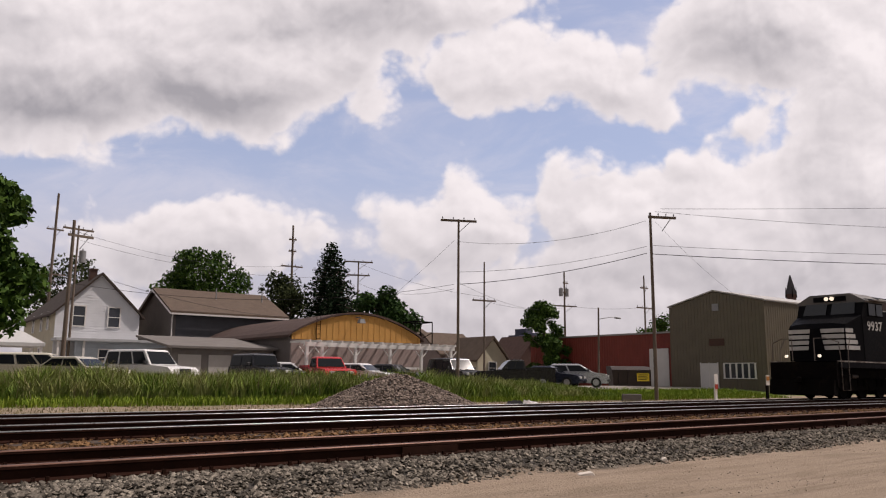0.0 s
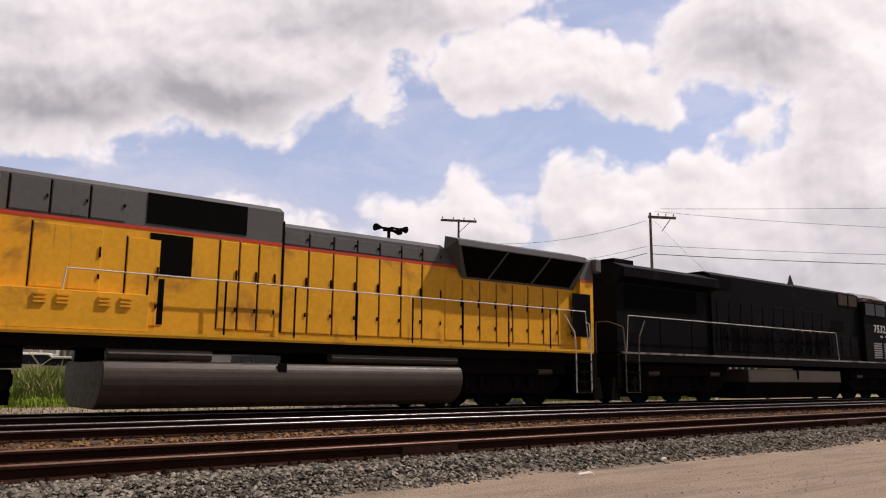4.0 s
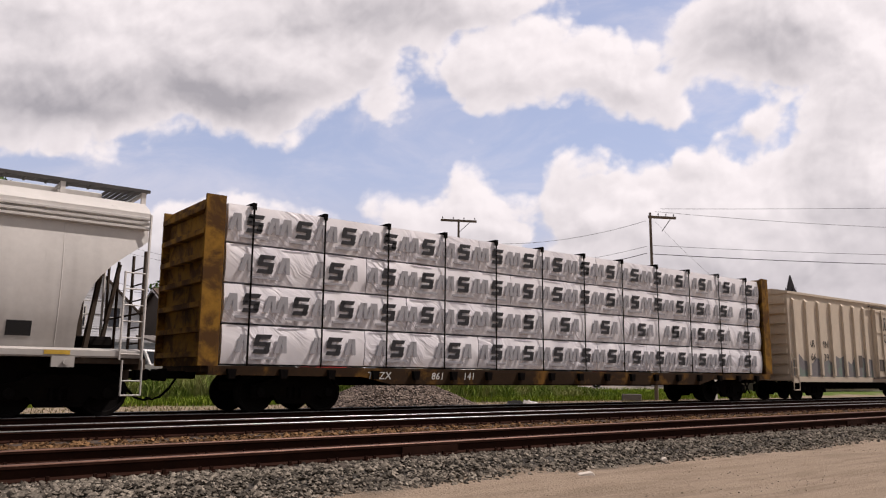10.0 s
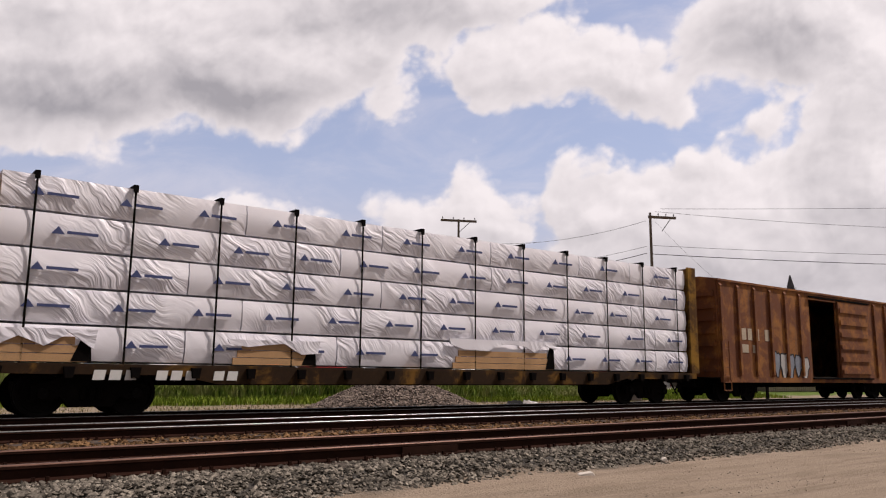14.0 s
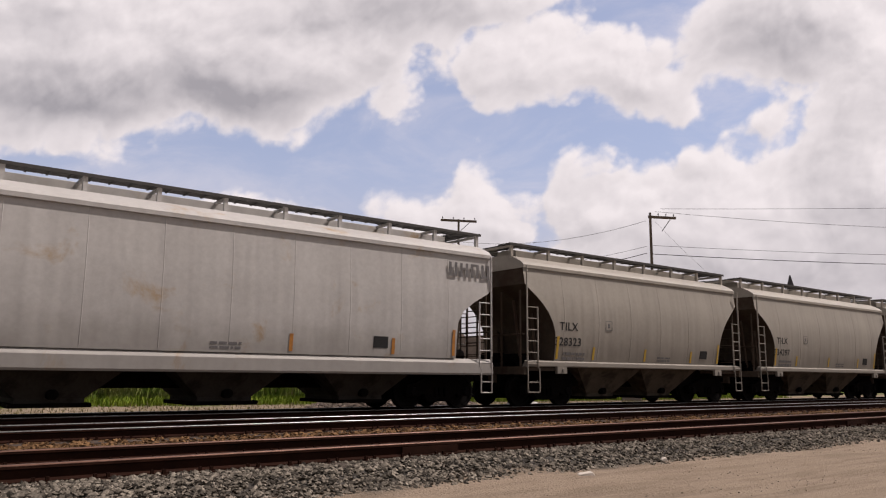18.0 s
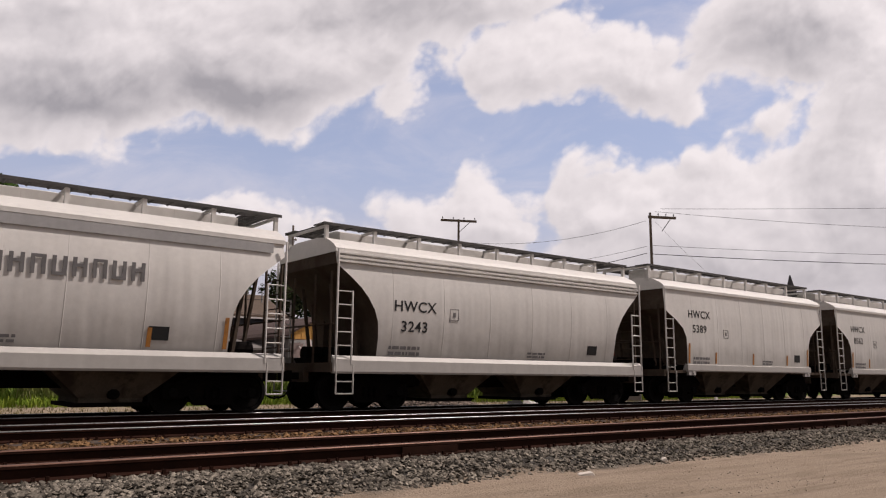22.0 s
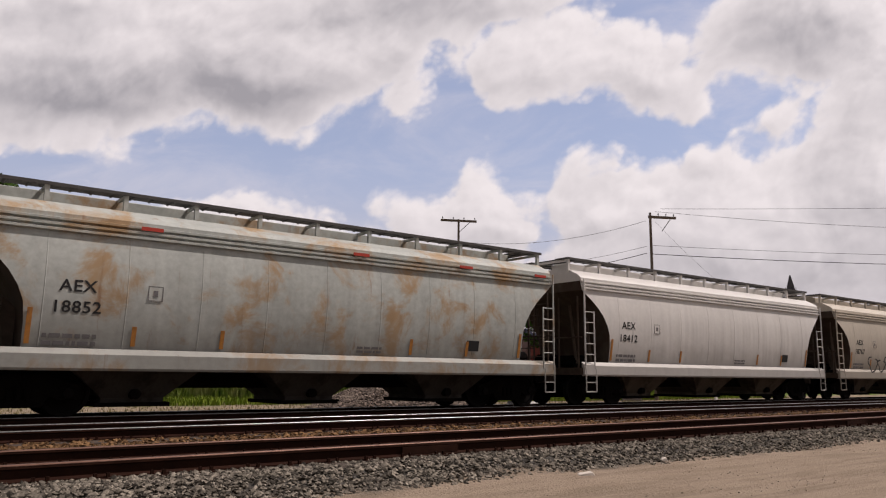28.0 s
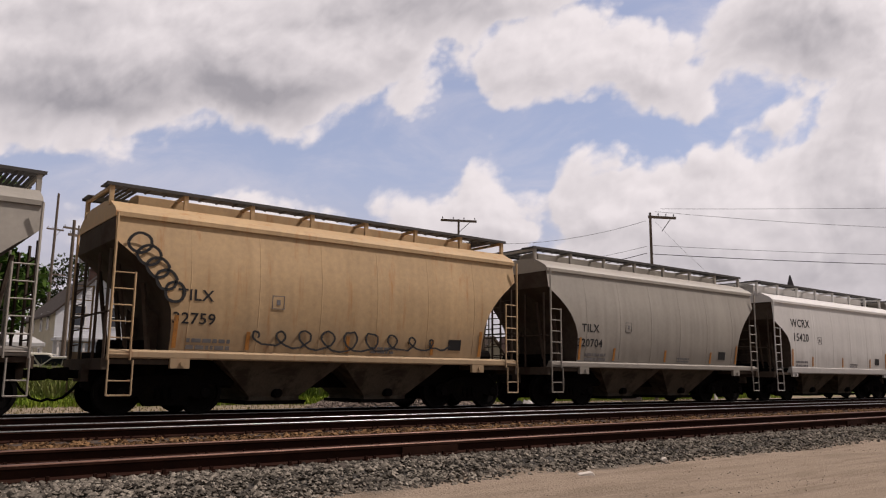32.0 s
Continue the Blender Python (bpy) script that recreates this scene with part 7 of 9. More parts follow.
HEIGHTS = {"diesel_locomotive": 0.945, "centerbeam_flatcar": 0.965, "refrigerator_car": 0.96, "boxcar": 0.955, "covered_hopper_car": 0.934, "gondola_car": 0.934}


def bring_to_height():
    """Sets the height of all car bodies over the rail by kind; wheelsets keep their true round."""
    done = set()

    def settle(ob, turn, factor):
        tall = Matrix.Diagonal((1, 1, factor))
        for child in ob.children:
            if child.name.startswith("wheelset"):
                continue
            here = turn @ child.matrix_basis.to_3x3()
            if child.data and child.data.name not in done:
                done.add(child.data.name)
                child.data.transform((here.inverted() @ tall @ here).to_4x4())
            child.matrix_basis = Matrix.Translation((child.matrix_basis.translation.x, child.matrix_basis.translation.y, child.matrix_basis.translation.z * factor)) @ child.matrix_basis.to_3x3().to_4x4()
            settle(child, here, factor)

    for car in TRAIN:
        settle(car, Matrix.Identity(3), HEIGHTS[car.name.split(".")[0]])


bring_to_height()


# ---- beyond the tracks ----
def soup(name, verts, faces, mat):
    me = bpy.data.meshes.new(name)
    me.from_pydata([tuple(v) for v in verts], [], faces)
    me.materials.append(mat)
    return me


def island_material(name, dark, light, rough=0.9, third=None, leaf=False):
    """Pieces of one heap, each with its own shade."""
    m = bpy.data.materials.new(name)
    m.use_nodes = True
    n = Nodes(m.node_tree)
    bsdf = m.node_tree.nodes["Principled BSDF"]
    r = n.add("ShaderNodeNewGeometry").outputs["Random Per Island"]
    col = n.mix(r, (*dark, 1), (*light, 1))
    tc = n.add("ShaderNodeTexCoord").outputs["Object"]
    if third:
        col = n.mix(n.ramp(n.noise(tc, 0.8, 4.0), 0.42, 0.62), col, (*third, 1))
    s = n.ramp(n.noise(tc, 45, 3.0), 0.3, 0.7, 0.75, 1.2)
    col = n.mix(1.0, col, n.rgb((s, s, s)), "MULTIPLY")
    n.put(bsdf.inputs["Base Color"], col)
    bsdf.inputs["Roughness"].default_value = rough
    bsdf.inputs["Specular IOR Level"].default_value = 0.06
    return m


M_STONE = island_material("crushed_ballast_stone", (0.025, 0.022, 0.019), (0.30, 0.265, 0.22))
M_STONE_BROWN = island_material("rust_stained_ballast_stone", (0.03, 0.016, 0.009), (0.26, 0.15, 0.075))
M_PILE = island_material("gravel_pile_stone", (0.05, 0.04, 0.036), (0.28, 0.225, 0.19))
M_GRASS = island_material("tall_weed_grass", (0.06, 0.115, 0.02), (0.27, 0.35, 0.08), 0.8, (0.25, 0.27, 0.10))
M_DRYGRASS = island_material("dry_seeding_grass", (0.20, 0.17, 0.08), (0.30, 0.26, 0.15), 0.8)
M_TURF = island_material("bright_short_grass", (0.09, 0.16, 0.015), (0.27, 0.34, 0.05), 0.8)
M_BARK = material("tree_bark", (0.10, 0.075, 0.055), 0.95, 0, 0.3, 4, bump=0.03, bump_scale=12)
M_POLE = material("weathered_pole_wood", (0.15, 0.115, 0.09), 0.9, 0, 0.25, 3, bump=0.008, bump_scale=20, streak=0.3, streak_color=(0.07, 0.05, 0.04))
M_WIRE = material("black_cable", (0.03, 0.03, 0.032), 0.6)


def stones(name, where, sizes, mat, seed=0, flat=0.75):
    rng = np.random.default_rng(seed)
    count = len(where)
    base = np.array([(1, 0, 0), (-1, 0, 0), (0, 1, 0), (0, -1, 0), (0, 0, 1), (0, 0, -1), (.6, .6, .55), (-.6, .6, -.55), (.6, -.6, -.55), (-.6, -.6, .55)], float)
    tri = [(0, 6, 4), (4, 6, 2), (2, 6, 0), (0, 2, 7), (0, 4, 3), (4, 2, 1), (1, 2, 7), (3, 4, 9), (9, 4, 1), (1, 3, 9), (0, 3, 8), (8, 3, 5), (5, 0, 8), (0, 5, 7), (7, 5, 1), (1, 5, 3)]
    v = base[None] * (1 + rng.uniform(-0.3, 0.3, (count, 10, 1))) + rng.uniform(-0.18, 0.18, (count, 10, 3))
    v *= sizes[:, None, None] * np.stack([rng.uniform(0.8, 1.25, count), rng.uniform(0.8, 1.25, count), rng.uniform(flat - 0.2, flat + 0.1, count)], 1)[:, None]
    a = rng.uniform(0, 6.28, count)
    c, s = np.cos(a), np.sin(a)
    x = v[..., 0] * c[:, None] - v[..., 1] * s[:, None]
    y = v[..., 0] * s[:, None] + v[..., 1] * c[:, None]
    v = np.stack([x, y, v[..., 2]], -1) + where[:, None]
    faces = [(f[0] + 10 * i, f[1] + 10 * i, f[2] + 10 * i) for i in range(count) for f in tri]
    return soup(name, v.reshape(-1, 3), faces, mat)


def lift(xy, extra=0.0):
    return np.array([(x, y, line_height(x, y) + extra) for x, y in xy])


def solo_mesh(name, me, label, category, kind):
    ob = new(name, me)
    ob.matrix_basis = LINE
    return tagged(ob, label, category, kind=kind)


def build_ballast():
    rng = np.random.default_rng(4)
    # density falls with distance, as the eye can no longer tell stones apart
    x = 0.5 + 27 * rng.random(25000) ** 1.6
    y = rng.uniform(6.9, 8.2, 25000)
    me = stones("ballast", lift(np.stack([x, y], 1), 0.0) + np.stack([x * 0, x * 0, rng.uniform(-0.012, 0.028, 25000)], 1), rng.uniform(0.012, 0.036, 25000), M_STONE, 1)
    solo_mesh("ballast_stones", me, "loose grey crushed-stone ballast beside the near rail", "ballast", kind="stuff")
    x = 0.5 + 32 * rng.random(15000) ** 1.4
    y = np.concatenate([rng.uniform(8.45, 9.6, 4500), rng.uniform(9.75, 12.8, 10500)])
    me = stones("inner", lift(np.stack([x, y], 1), 0.0) + np.stack([x * 0, x * 0, rng.uniform(-0.01, 0.025, 15000)], 1), rng.uniform(0.018, 0.048, 15000), M_STONE_BROWN, 2)
    solo_mesh("rusty_ballast_stones", me, "rust-brown ballast stones between the tracks", "ballast", kind="stuff")
    x = rng.uniform(2, 20, 900)
    y = rng.uniform(3.3, 6.95, 900)
    me = stones("pebbles", lift(np.stack([x, y], 1), 0.0), rng.uniform(0.005, 0.013, 900), island_material("road_pebble_stone", (0.2, 0.16, 0.12), (0.4, 0.35, 0.3)), 3)
    solo_mesh("road_pebbles", me, "small pebbles scattered on the dirt road", "pebbles", kind="stuff")
    for x, y, sx, sy in ((7.30, 6.94, 0.12, 0.06), (9.28, 7.30, 0.05, 0.04)):
        bm = B()
        loft(bm, [[(-sx, -sy, 0), (sx, -sy * 0.8, 0), (sx * 0.8, sy, 0), (-sx * 0.9, sy, 0)], [(-sx * 0.9, -sy, 0.03), (sx * 0.7, -sy * 0.7, 0.055), (sx * 0.6, sy * 0.8, 0.06), (-sx * 0.7, sy * 0.7, 0.04)]])
        solo("pale_stone", bm, material("pale_concrete_chip", (0.66, 0.60, 0.54), 0.9), "pale flat chip of broken concrete on the gravel", "stone", at=pose(x, y, ground_height(x, y) + 0.005, 0, 0, -30), bevel=0.008)


def blades(count, xr, yr, h, mat, seed, width=0.02, top=None, dens=None):
    rng = np.random.default_rng(seed)
    x, y = rng.uniform(*xr, count), rng.uniform(*yr, count)
    if dens:
        keep = np.array([dens(a, b) > r for a, b, r in zip(x, y, rng.random(count))])
        x, y = x[keep], y[keep]
    n = len(x)
    z = np.array([ground_height(a, b) for a, b in zip(x, y)])
    hh = rng.uniform(h[0], h[1], n) * (np.array([top(a, b) for a, b in zip(x, y)]) if top else 1)
    a = rng.uniform(0, 6.28, n)
    lean = rng.normal(0, 0.26, (n, 2)) * hh[:, None]
    w = width * rng.uniform(0.6, 1.4, n)
    d = np.stack([np.cos(a) * w, np.sin(a) * w], 1)
    p = np.stack([x, y], 1)
    v = np.zeros((n, 5, 3))
    v[:, 0, :2], v[:, 1, :2] = p - d, p + d
    v[:, 0, 2] = v[:, 1, 2] = z - 0.02
    v[:, 2, :2], v[:, 3, :2] = p + lean * 0.4 + d * 0.8, p + lean * 0.4 - d * 0.8
    v[:, 2, 2] = v[:, 3, 2] = z + hh * 0.55
    v[:, 4, :2], v[:, 4, 2] = p + lean * 1.2, z + hh
    faces = []
    for i in range(n):
        k = 5 * i
        faces += [(k, k + 1, k + 2, k + 3), (k + 3, k + 2, k + 4)]
    return soup("grass", v.reshape(-1, 3), faces, mat)


def bank(x, y):
    return 0.75 + 0.30 * noise.noise((x * 0.22, y * 0.4, 2)) + 0.22 * noise.noise((x * 0.9, y * 0.9, 5))


def pile_gap(x, y):
    return 0.0 if math.hypot((x - 17.1) / 4.0, (y - 26.4) / 2.4) < 1 else 1.0


def build_grass():
    tagged(new("tall_grass", blades(30000, (-4, 18.5), (29.7, 33.4), (0.55, 1.38), M_GRASS, 11, 0.034, bank, pile_gap)), "tall green weeds and grass beside the tracks", "grass", kind="stuff")
    tagged(new("seeding_grass", blades(2600, (-4, 18.5), (29.7, 33.4), (1.15, 1.6), M_DRYGRASS, 12, 0.012, bank, pile_gap)), "dry seed heads above the tall grass", "grass", kind="stuff")
    tagged(new("short_grass", blades(22000, (-4, 40), (28.7, 30.6), (0.10, 0.36), M_TURF, 13, 0.022, None, pile_gap)), "bright green short grass along the verge", "grass", kind="stuff")
    tagged(new("weed_bank", blades(12000, (19.5, 34), (29.2, 32.6), (0.5, 1.35), M_GRASS, 14, 0.036, lambda x, y: max(0.2, bank(x, y) * (1.35 - 0.06 * (x - 18.5))), pile_gap)), "green weeds behind the gravel pile", "grass", kind="stuff")
    tagged(new("yard_grass", blades(9000, (27, 50), (28.6, 33.5), (0.08, 0.30), M_TURF, 15, 0.022)), "patchy grass along the edge of the yard", "grass", kind="stuff")
    tagged(new("dry_verge", blades(5000, (-4, 40), (25.5, 29.2), (0.04, 0.16), M_DRYGRASS, 16, 0.016, None, pile_gap)), "dry straw-coloured weeds on the verge", "grass", kind="stuff")


def build_pile():
    rng = np.random.default_rng(8)
    bm = B()
    cx, cy, R, H = 17.1, 26.4, 3.4, 1.30

    def height(r, a):
        k = max(0.0, 1 - r / R)
        return H * (1 - (1 - k) ** 1.35) ** 1.12 * (1 + 0.10 * noise.noise((2 * math.cos(a), 2 * math.sin(a), r)))

    rings = []
    for i in range(15):
        r = R * i / 14 * 1.04 + 0.001
        rings.append([bm.verts.new((1.15 * r * math.cos(a), r * 0.75 * math.sin(a), height(r, a) - 0.03)) for a in [2 * math.pi * k / 40 for k in range(40)]])
    for a, b in zip(rings, rings[1:]):
        for k in range(40):
            bm.faces.new((a[k], a[(k + 1) % 40], b[(k + 1) % 40], b[k]))
    heap = solo("gravel_pile", bm, material("gravel_pile_core", (0.13, 0.12, 0.115), 0.95, 0, 0.4, 6, bump=0.05, bump_scale=18), "mound of dark grey gravel beside the tracks", "gravel pile", at=pose(cx, cy, -0.38), smooth=True)
    n = 9000
    r, a = R * np.sqrt(rng.random(n)), rng.uniform(0, 2 * np.pi, n)
    where = np.stack([1.15 * r * np.cos(a), 0.75 * r * np.sin(a), np.array([height(q, w) for q, w in zip(r, a)])], 1)
    st = part("loose_gravel", stones("pile", where, rng.uniform(0.03, 0.085, n), M_PILE, 9), None, heap)
    tagged(st, kind="stuff")


# ---- trees ----
def leaf_cloud(clumps, count, size, mat, seed, droop=0.0):
    rng = np.random.default_rng(seed)
    clumps = np.array(clumps, float)
    weight = clumps[:, 3] ** 2
    pick = rng.choice(len(clumps), count, p=weight / weight.sum())
    c = clumps[pick]
    d = rng.normal(size=(count, 3))
    d /= np.linalg.norm(d, axis=1)[:, None]
    rad = c[:, 3] * (0.2 + 0.88 * rng.random(count) ** 0.5)
    p = c[:, :3] + d * rad[:, None] * np.array([1, 1, 0.85])
    p += rng.normal(0, 0.05, p.shape)
    n1 = rng.normal(size=(count, 3)) + d * 0.7
    n1 /= np.linalg.norm(n1, axis=1)[:, None]
    t = np.cross(n1, rng.normal(size=(count, 3)))
    t /= np.linalg.norm(t, axis=1)[:, None]
    b = np.cross(n1, t)
    s = size * rng.uniform(0.6, 1.4, count)[:, None]
    v = np.stack([p - t * s, p - b * s * 0.55, p + t * s, p + b * s * 0.55], 1).reshape(-1, 3)
    faces = [(4 * i, 4 * i + 1, 4 * i + 2, 4 * i + 3) for i in range(count)]
    return soup("crown", v, faces, mat)


def tree(label, x, y, h, w, seed, leaves, mat, trunk_h=0.3, lean=0.0):
    rnd = random.Random(seed)
    z0 = ground_height(x, y)
    ob = thing("tree", label, "tree", "trees of the town", at=pose(x, y, z0 - 0.02))
    bm = B()
    rod(bm, (0, 0, 0), (0.1, 0, h * 0.45), h * 0.028, 9, h * 0.018)
    rod(bm, (0.1, 0, h * 0.45), (0.0, 0.1, h * 0.85), h * 0.018, 7, h * 0.005)
    clumps = []
    for i in range(int(26 + w * 3)):
        a, t = rnd.uniform(0, 6.28), rnd.random()
        zz = h * (trunk_h + (0.97 - trunk_h) * t)
        prof = (math.sin(math.pi * (0.12 + 0.80 * t)) ** 0.7)
        r = w * 0.5 * prof * rnd.uniform(0.35, 1.0)
        cl = w * rnd.uniform(0.09, 0.19)
        clumps.append((math.cos(a) * r, math.sin(a) * r, zz - cl * 0.4, cl))
        if i % 3 == 0:
            rod(bm, (0.05, 0, min(zz * 0.7, h * 0.7)), (math.cos(a) * r * 0.9, math.sin(a) * r * 0.9, zz), h * 0.008, 5, h * 0.003)
    part("trunk", bm, M_BARK, ob, "brown trunk with limbs")
    part("crown", leaf_cloud(clumps, leaves, 0.11 + w * 0.010, mat, seed), None, ob, "dense green foliage")
    return ob


def spruce(label, x, y, h, w, seed, mat):
    rnd = random.Random(seed)
    ob = thing("conifer_tree", label, "tree", "trees of the town", at=pose(x, y, ground_height(x, y) - 0.02))
    bm = B()
    rod(bm, (0, 0, 0), (0, 0, h * 0.98), h * 0.02, 8, 0.02)
    clumps = []
    z = h * 0.12
    while z < h * 0.99:
        t = z / h
        r = w * 0.5 * (1 - t) ** 0.75 + 0.12
        count = max(3, int(7 * r))
        for k in range(count):
            a = 6.28 * k / count + rnd.uniform(-0.4, 0.4)
            out = r * rnd.uniform(0.7, 1.1)
            tip = (math.cos(a) * out, math.sin(a) * out, z + out * rnd.uniform(-0.22, 0.0))
            rod(bm, (0, 0, z), tip, 0.03, 4, 0.01)
            for q in (0.35, 0.65, 0.95):
                clumps.append((tip[0] * q, tip[1] * q, z + (tip[2] - z) * q, 0.18 + 0.26 * (1 - q) + 0.06 * r))
        z += 0.42
    part("trunk", bm, M_BARK, ob, "straight trunk with drooping branches")
    part("crown", leaf_cloud(clumps, 20000, 0.17, mat, seed), None, ob, "dark green needles")
    return ob


def build_trees():
    leaf = island_material("summer_leaves", (0.014, 0.038, 0.008), (0.075, 0.135, 0.024), 0.6)
    dark = island_material("dark_needles", (0.005, 0.013, 0.006), (0.02, 0.038, 0.018), 0.9)
    dull = island_material("dull_leaves", (0.018, 0.028, 0.011), (0.07, 0.085, 0.036), 0.7)
    tree("large maple with dark green leaves beside the lot", 2.0, 41.5, 10.6, 8.0, 21, 34000, leaf, 0.33)
    tree("broad leafy tree behind the grey house", 29.0, 85.0, 15.0, 9.4, 22, 15000, leaf, 0.25)
    spruce("tall dark spruce behind the curved-roof hall", 37.6, 71.2, 14.9, 11.5, 23, dark)
    tree("dull green tree beside the tall spruce", 34.0, 74.0, 11.4, 7.0, 24, 7000, dull, 0.2)
    tree("round dark green tree behind the curved-roof hall", 33.1, 53.5, 8.0, 6.0, 25, 14000, island_material("deep_leaves", (0.012, 0.035, 0.010), (0.05, 0.10, 0.025), 0.7), 0.15)
    tree("slim green tree beside the red building", 53.7, 56.2, 8.3, 4.9, 26, 12000, leaf, 0.05)
    tree("low green tree behind the red building", 78.5, 61.5, 8.6, 6.0, 27, 4000, leaf, 0.2)
    tree("pale green tree behind the white house", 16.5, 92.0, 13.6, 9.0, 28, 5000, dull, 0.2)


# ---- poles and wires ----
def pole(x, y, h, arms, label, tilt=0.0, trans=False, r=0.15, lamp=False):
    z0 = min(0.06, ground_height(x, y))
    ob = thing("utility_pole", label, "utility pole", "utility poles", at=pose(x, y, z0 - 0.05, 0, tilt, 0))
    bm = B()
    rod(bm, (0, 0, 0), (0, 0, h), r * 0.72, 9, r * 0.45)
    part("pole", bm, M_POLE, ob, "tall wooden pole", smooth=True)
    for dz, length, turn, shift in arms:
        bm = B()
        box(bm, -length / 2, length / 2, -0.06, 0.06, -0.07, 0.07)
        arm = part("crossarm", bm, M_POLE, ob, "wooden crossarm", at=pose(shift * math.cos(radians(turn)), shift * math.sin(radians(turn)) - 0.0, h - dz, 0, 0, turn))
        for k in range(4):
            bm = B()
            xx = -length / 2 + 0.12 + (length - 0.24) * k / 3
            rod(bm, (xx, 0, 0.07), (xx, 0, 0.14), 0.02, 5)
            rod(bm, (xx, 0, 0.14), (xx, 0, 0.24), 0.045, 6, 0.03)
            part("insulator", bm, M_METAL, arm)
        bm = B()
        rod(bm, (0, 0.05, -0.8), (length * 0.32, 0.05, -0.06), 0.025, 5)
        part("brace", bm, M_METAL, arm)
    if trans:
        for k in range(trans):
            bm = B()
            rod(bm, (0, 0, -0.45), (0, 0, 0.45), 0.26, 12)
            rod(bm, (0, 0, 0.45), (0, 0, 0.62), 0.05, 6)
            part("transformer", bm, M_METAL, ob, "grey transformer can", at=pose(0.45 * (-1) ** k, 0.1, h - 2.4), smooth=True)
    if lamp:
        bm = B()
        tube(bm, [(0, 0, h - 0.9), (0.9, -0.5, h - 0.7), (1.2, -0.65, h - 0.72)], 0.03)
        part("lamp_arm", bm, M_METAL, ob)
        bm = B()
        box(bm, 1.1, 1.65, -0.85, -0.60, h - 0.80, h - 0.68)
        part("lamp_head", bm, M_METAL, ob, bevel=0.03)
    return ob


def wire(a, b, sag, r=0.012, label="thin black overhead wire between poles"):
    a, b = Vector(a), Vector(b)
    pts = []
    for i in range(17):
        t = i / 16
        p = a.lerp(b, t)
        p.z -= sag * 4 * t * (1 - t)
        pts.append(p)
    bm = B()
    ring = [[p + Vector((0.5 * r * math.cos(k), 0.5 * r * math.cos(k), r * math.sin(k))) for k in (0, 2.09, 4.19)] for p in pts]
    loft(bm, ring)
    return solo("overhead_wire", bm, M_WIRE, label, "wire", "overhead wires")


def build_poles():
    pole(30.2, 39.6, 11.1, [(0.1, 2.4, -25, 0.0)], "tall wooden utility pole with a crossarm")
    pole(35.62, 28.35, 10.8, [(0.25, 1.7, -25, 0.75)], "dark wooden utility pole with an offset crossarm", r=0.16)
    pole(13.0, 82.0, 18.3, [(3.6, 1.6, 10, 0), (8.0, 2.6, 10, 0)], "very tall transmission pole with short arms", tilt=0.35, r=0.24)
    pole(9.0, 50.1, 10.0, [(0.9, 1.6, 20, 0.5)], "wooden service pole beside the white house", r=0.2)
    pole(12.0, 64.8, 12.3, [(0.3, 2.4, 15, 0)], "wooden utility pole with a transformer", trans=1)
    pole(36.4, 77.8, 17.3, [(1.6, 0.9, 0, 0), (2.9, 0.9, 0, 0), (4.6, 2.6, 0, 0)], "very tall transmission pole with short arms", tilt=-0.6, r=0.24)
    pole(39.9, 69.5, 12.7, [(0.1, 3.0, -20, 0), (1.5, 2.4, -20, 0)], "wooden utility pole with two crossarms")
    pole(47.5, 58.1, 12.0, [(3.8, 2.6, -10, 0)], "slim wooden utility pole with a low crossarm", r=0.16)
    pole(64.5, 64.1, 13.1, [(1.3, 0.8, 0, 0.2), (2.4, 0.8, 0, 0.2), (4.0, 3.2, -15, 0)], "utility pole with two transformers", trans=2, r=0.2)
    pole(68.0, 55.3, 12.1, [(1.4, 1.2, 0, 0), (3.6, 2.6, 0, 0)], "utility pole behind the red building", r=0.17)
    pole(45.3, 41.5, 6.3, [], "leaning wooden lamp pole beside the red building", tilt=1.5, r=0.14, lamp=True)
    p808, p1152 = Vector((30.2, 39.6, 11.0)), Vector((35.5, 28.4, 10.6))
    wire((30.2, 39.5, 9.6), (35.4, 28.5, 9.9), 0.6)
    wire((30.2, 39.5, 7.6), (35.4, 28.5, 8.4), 0.35)
    wire((30.2, 39.5, 6.8), (35.4, 28.5, 8.0), 0.3, 0.022, "thick black cable between two poles")
    wire((35.6, 28.3, 8.45), (75, 8.0, 9.5), 0.45)
    wire((35.6, 28.3, 7.95), (75, 8.0, 8.9), 0.5, 0.022, "thick black cable over the yard")
    wire((36.4, 28.2, 10.7), (76, 7.4, 13.2), 0.2)
    wire((36.0, 28.3, 10.5), (76, 7.9, 11.6), 0.8)
    wire((36.0, 28.3, 9.9), (52.0, 33.0, 6.6), 0.3, 0.010)
    wire((30.0, 39.8, 9.7), (33.0, 55.0, 6.0), 0.1, 0.012)
    wire((30.0, 39.8, 6.8), (9.0, 50.1, 6.2), 1.0, 0.014)
    wire((30.0, 39.8, 6.5), (39.9, 69.5, 10.4), 0.7)
    wire((30.3, 39.6, 6.9), (64.5, 64.1, 9.0), 0.9)
    wire((12.0, 64.8, 11.8), (36.4, 77.8, 12.8), 1.0)
    wire((12.0, 64.8, 11.2), (39.9, 69.5, 11.2), 1.2)
    wire((9.0, 50.1, 9.4), (12.0, 64.8, 11.9), 0.2)
    wire((9.0, 50.1, 7.2), (27.0, 50.0, 4.9), 0.8)
    wire((39.9, 69.5, 12.5), (47.5, 58.1, 8.6), 0.5)
    wire((47.5, 58.1, 8.2), (64.5, 64.1, 9.2), 0.6)
    wire((64.5, 64.1, 9.2), (68.0, 55.3, 8.6), 0.3)


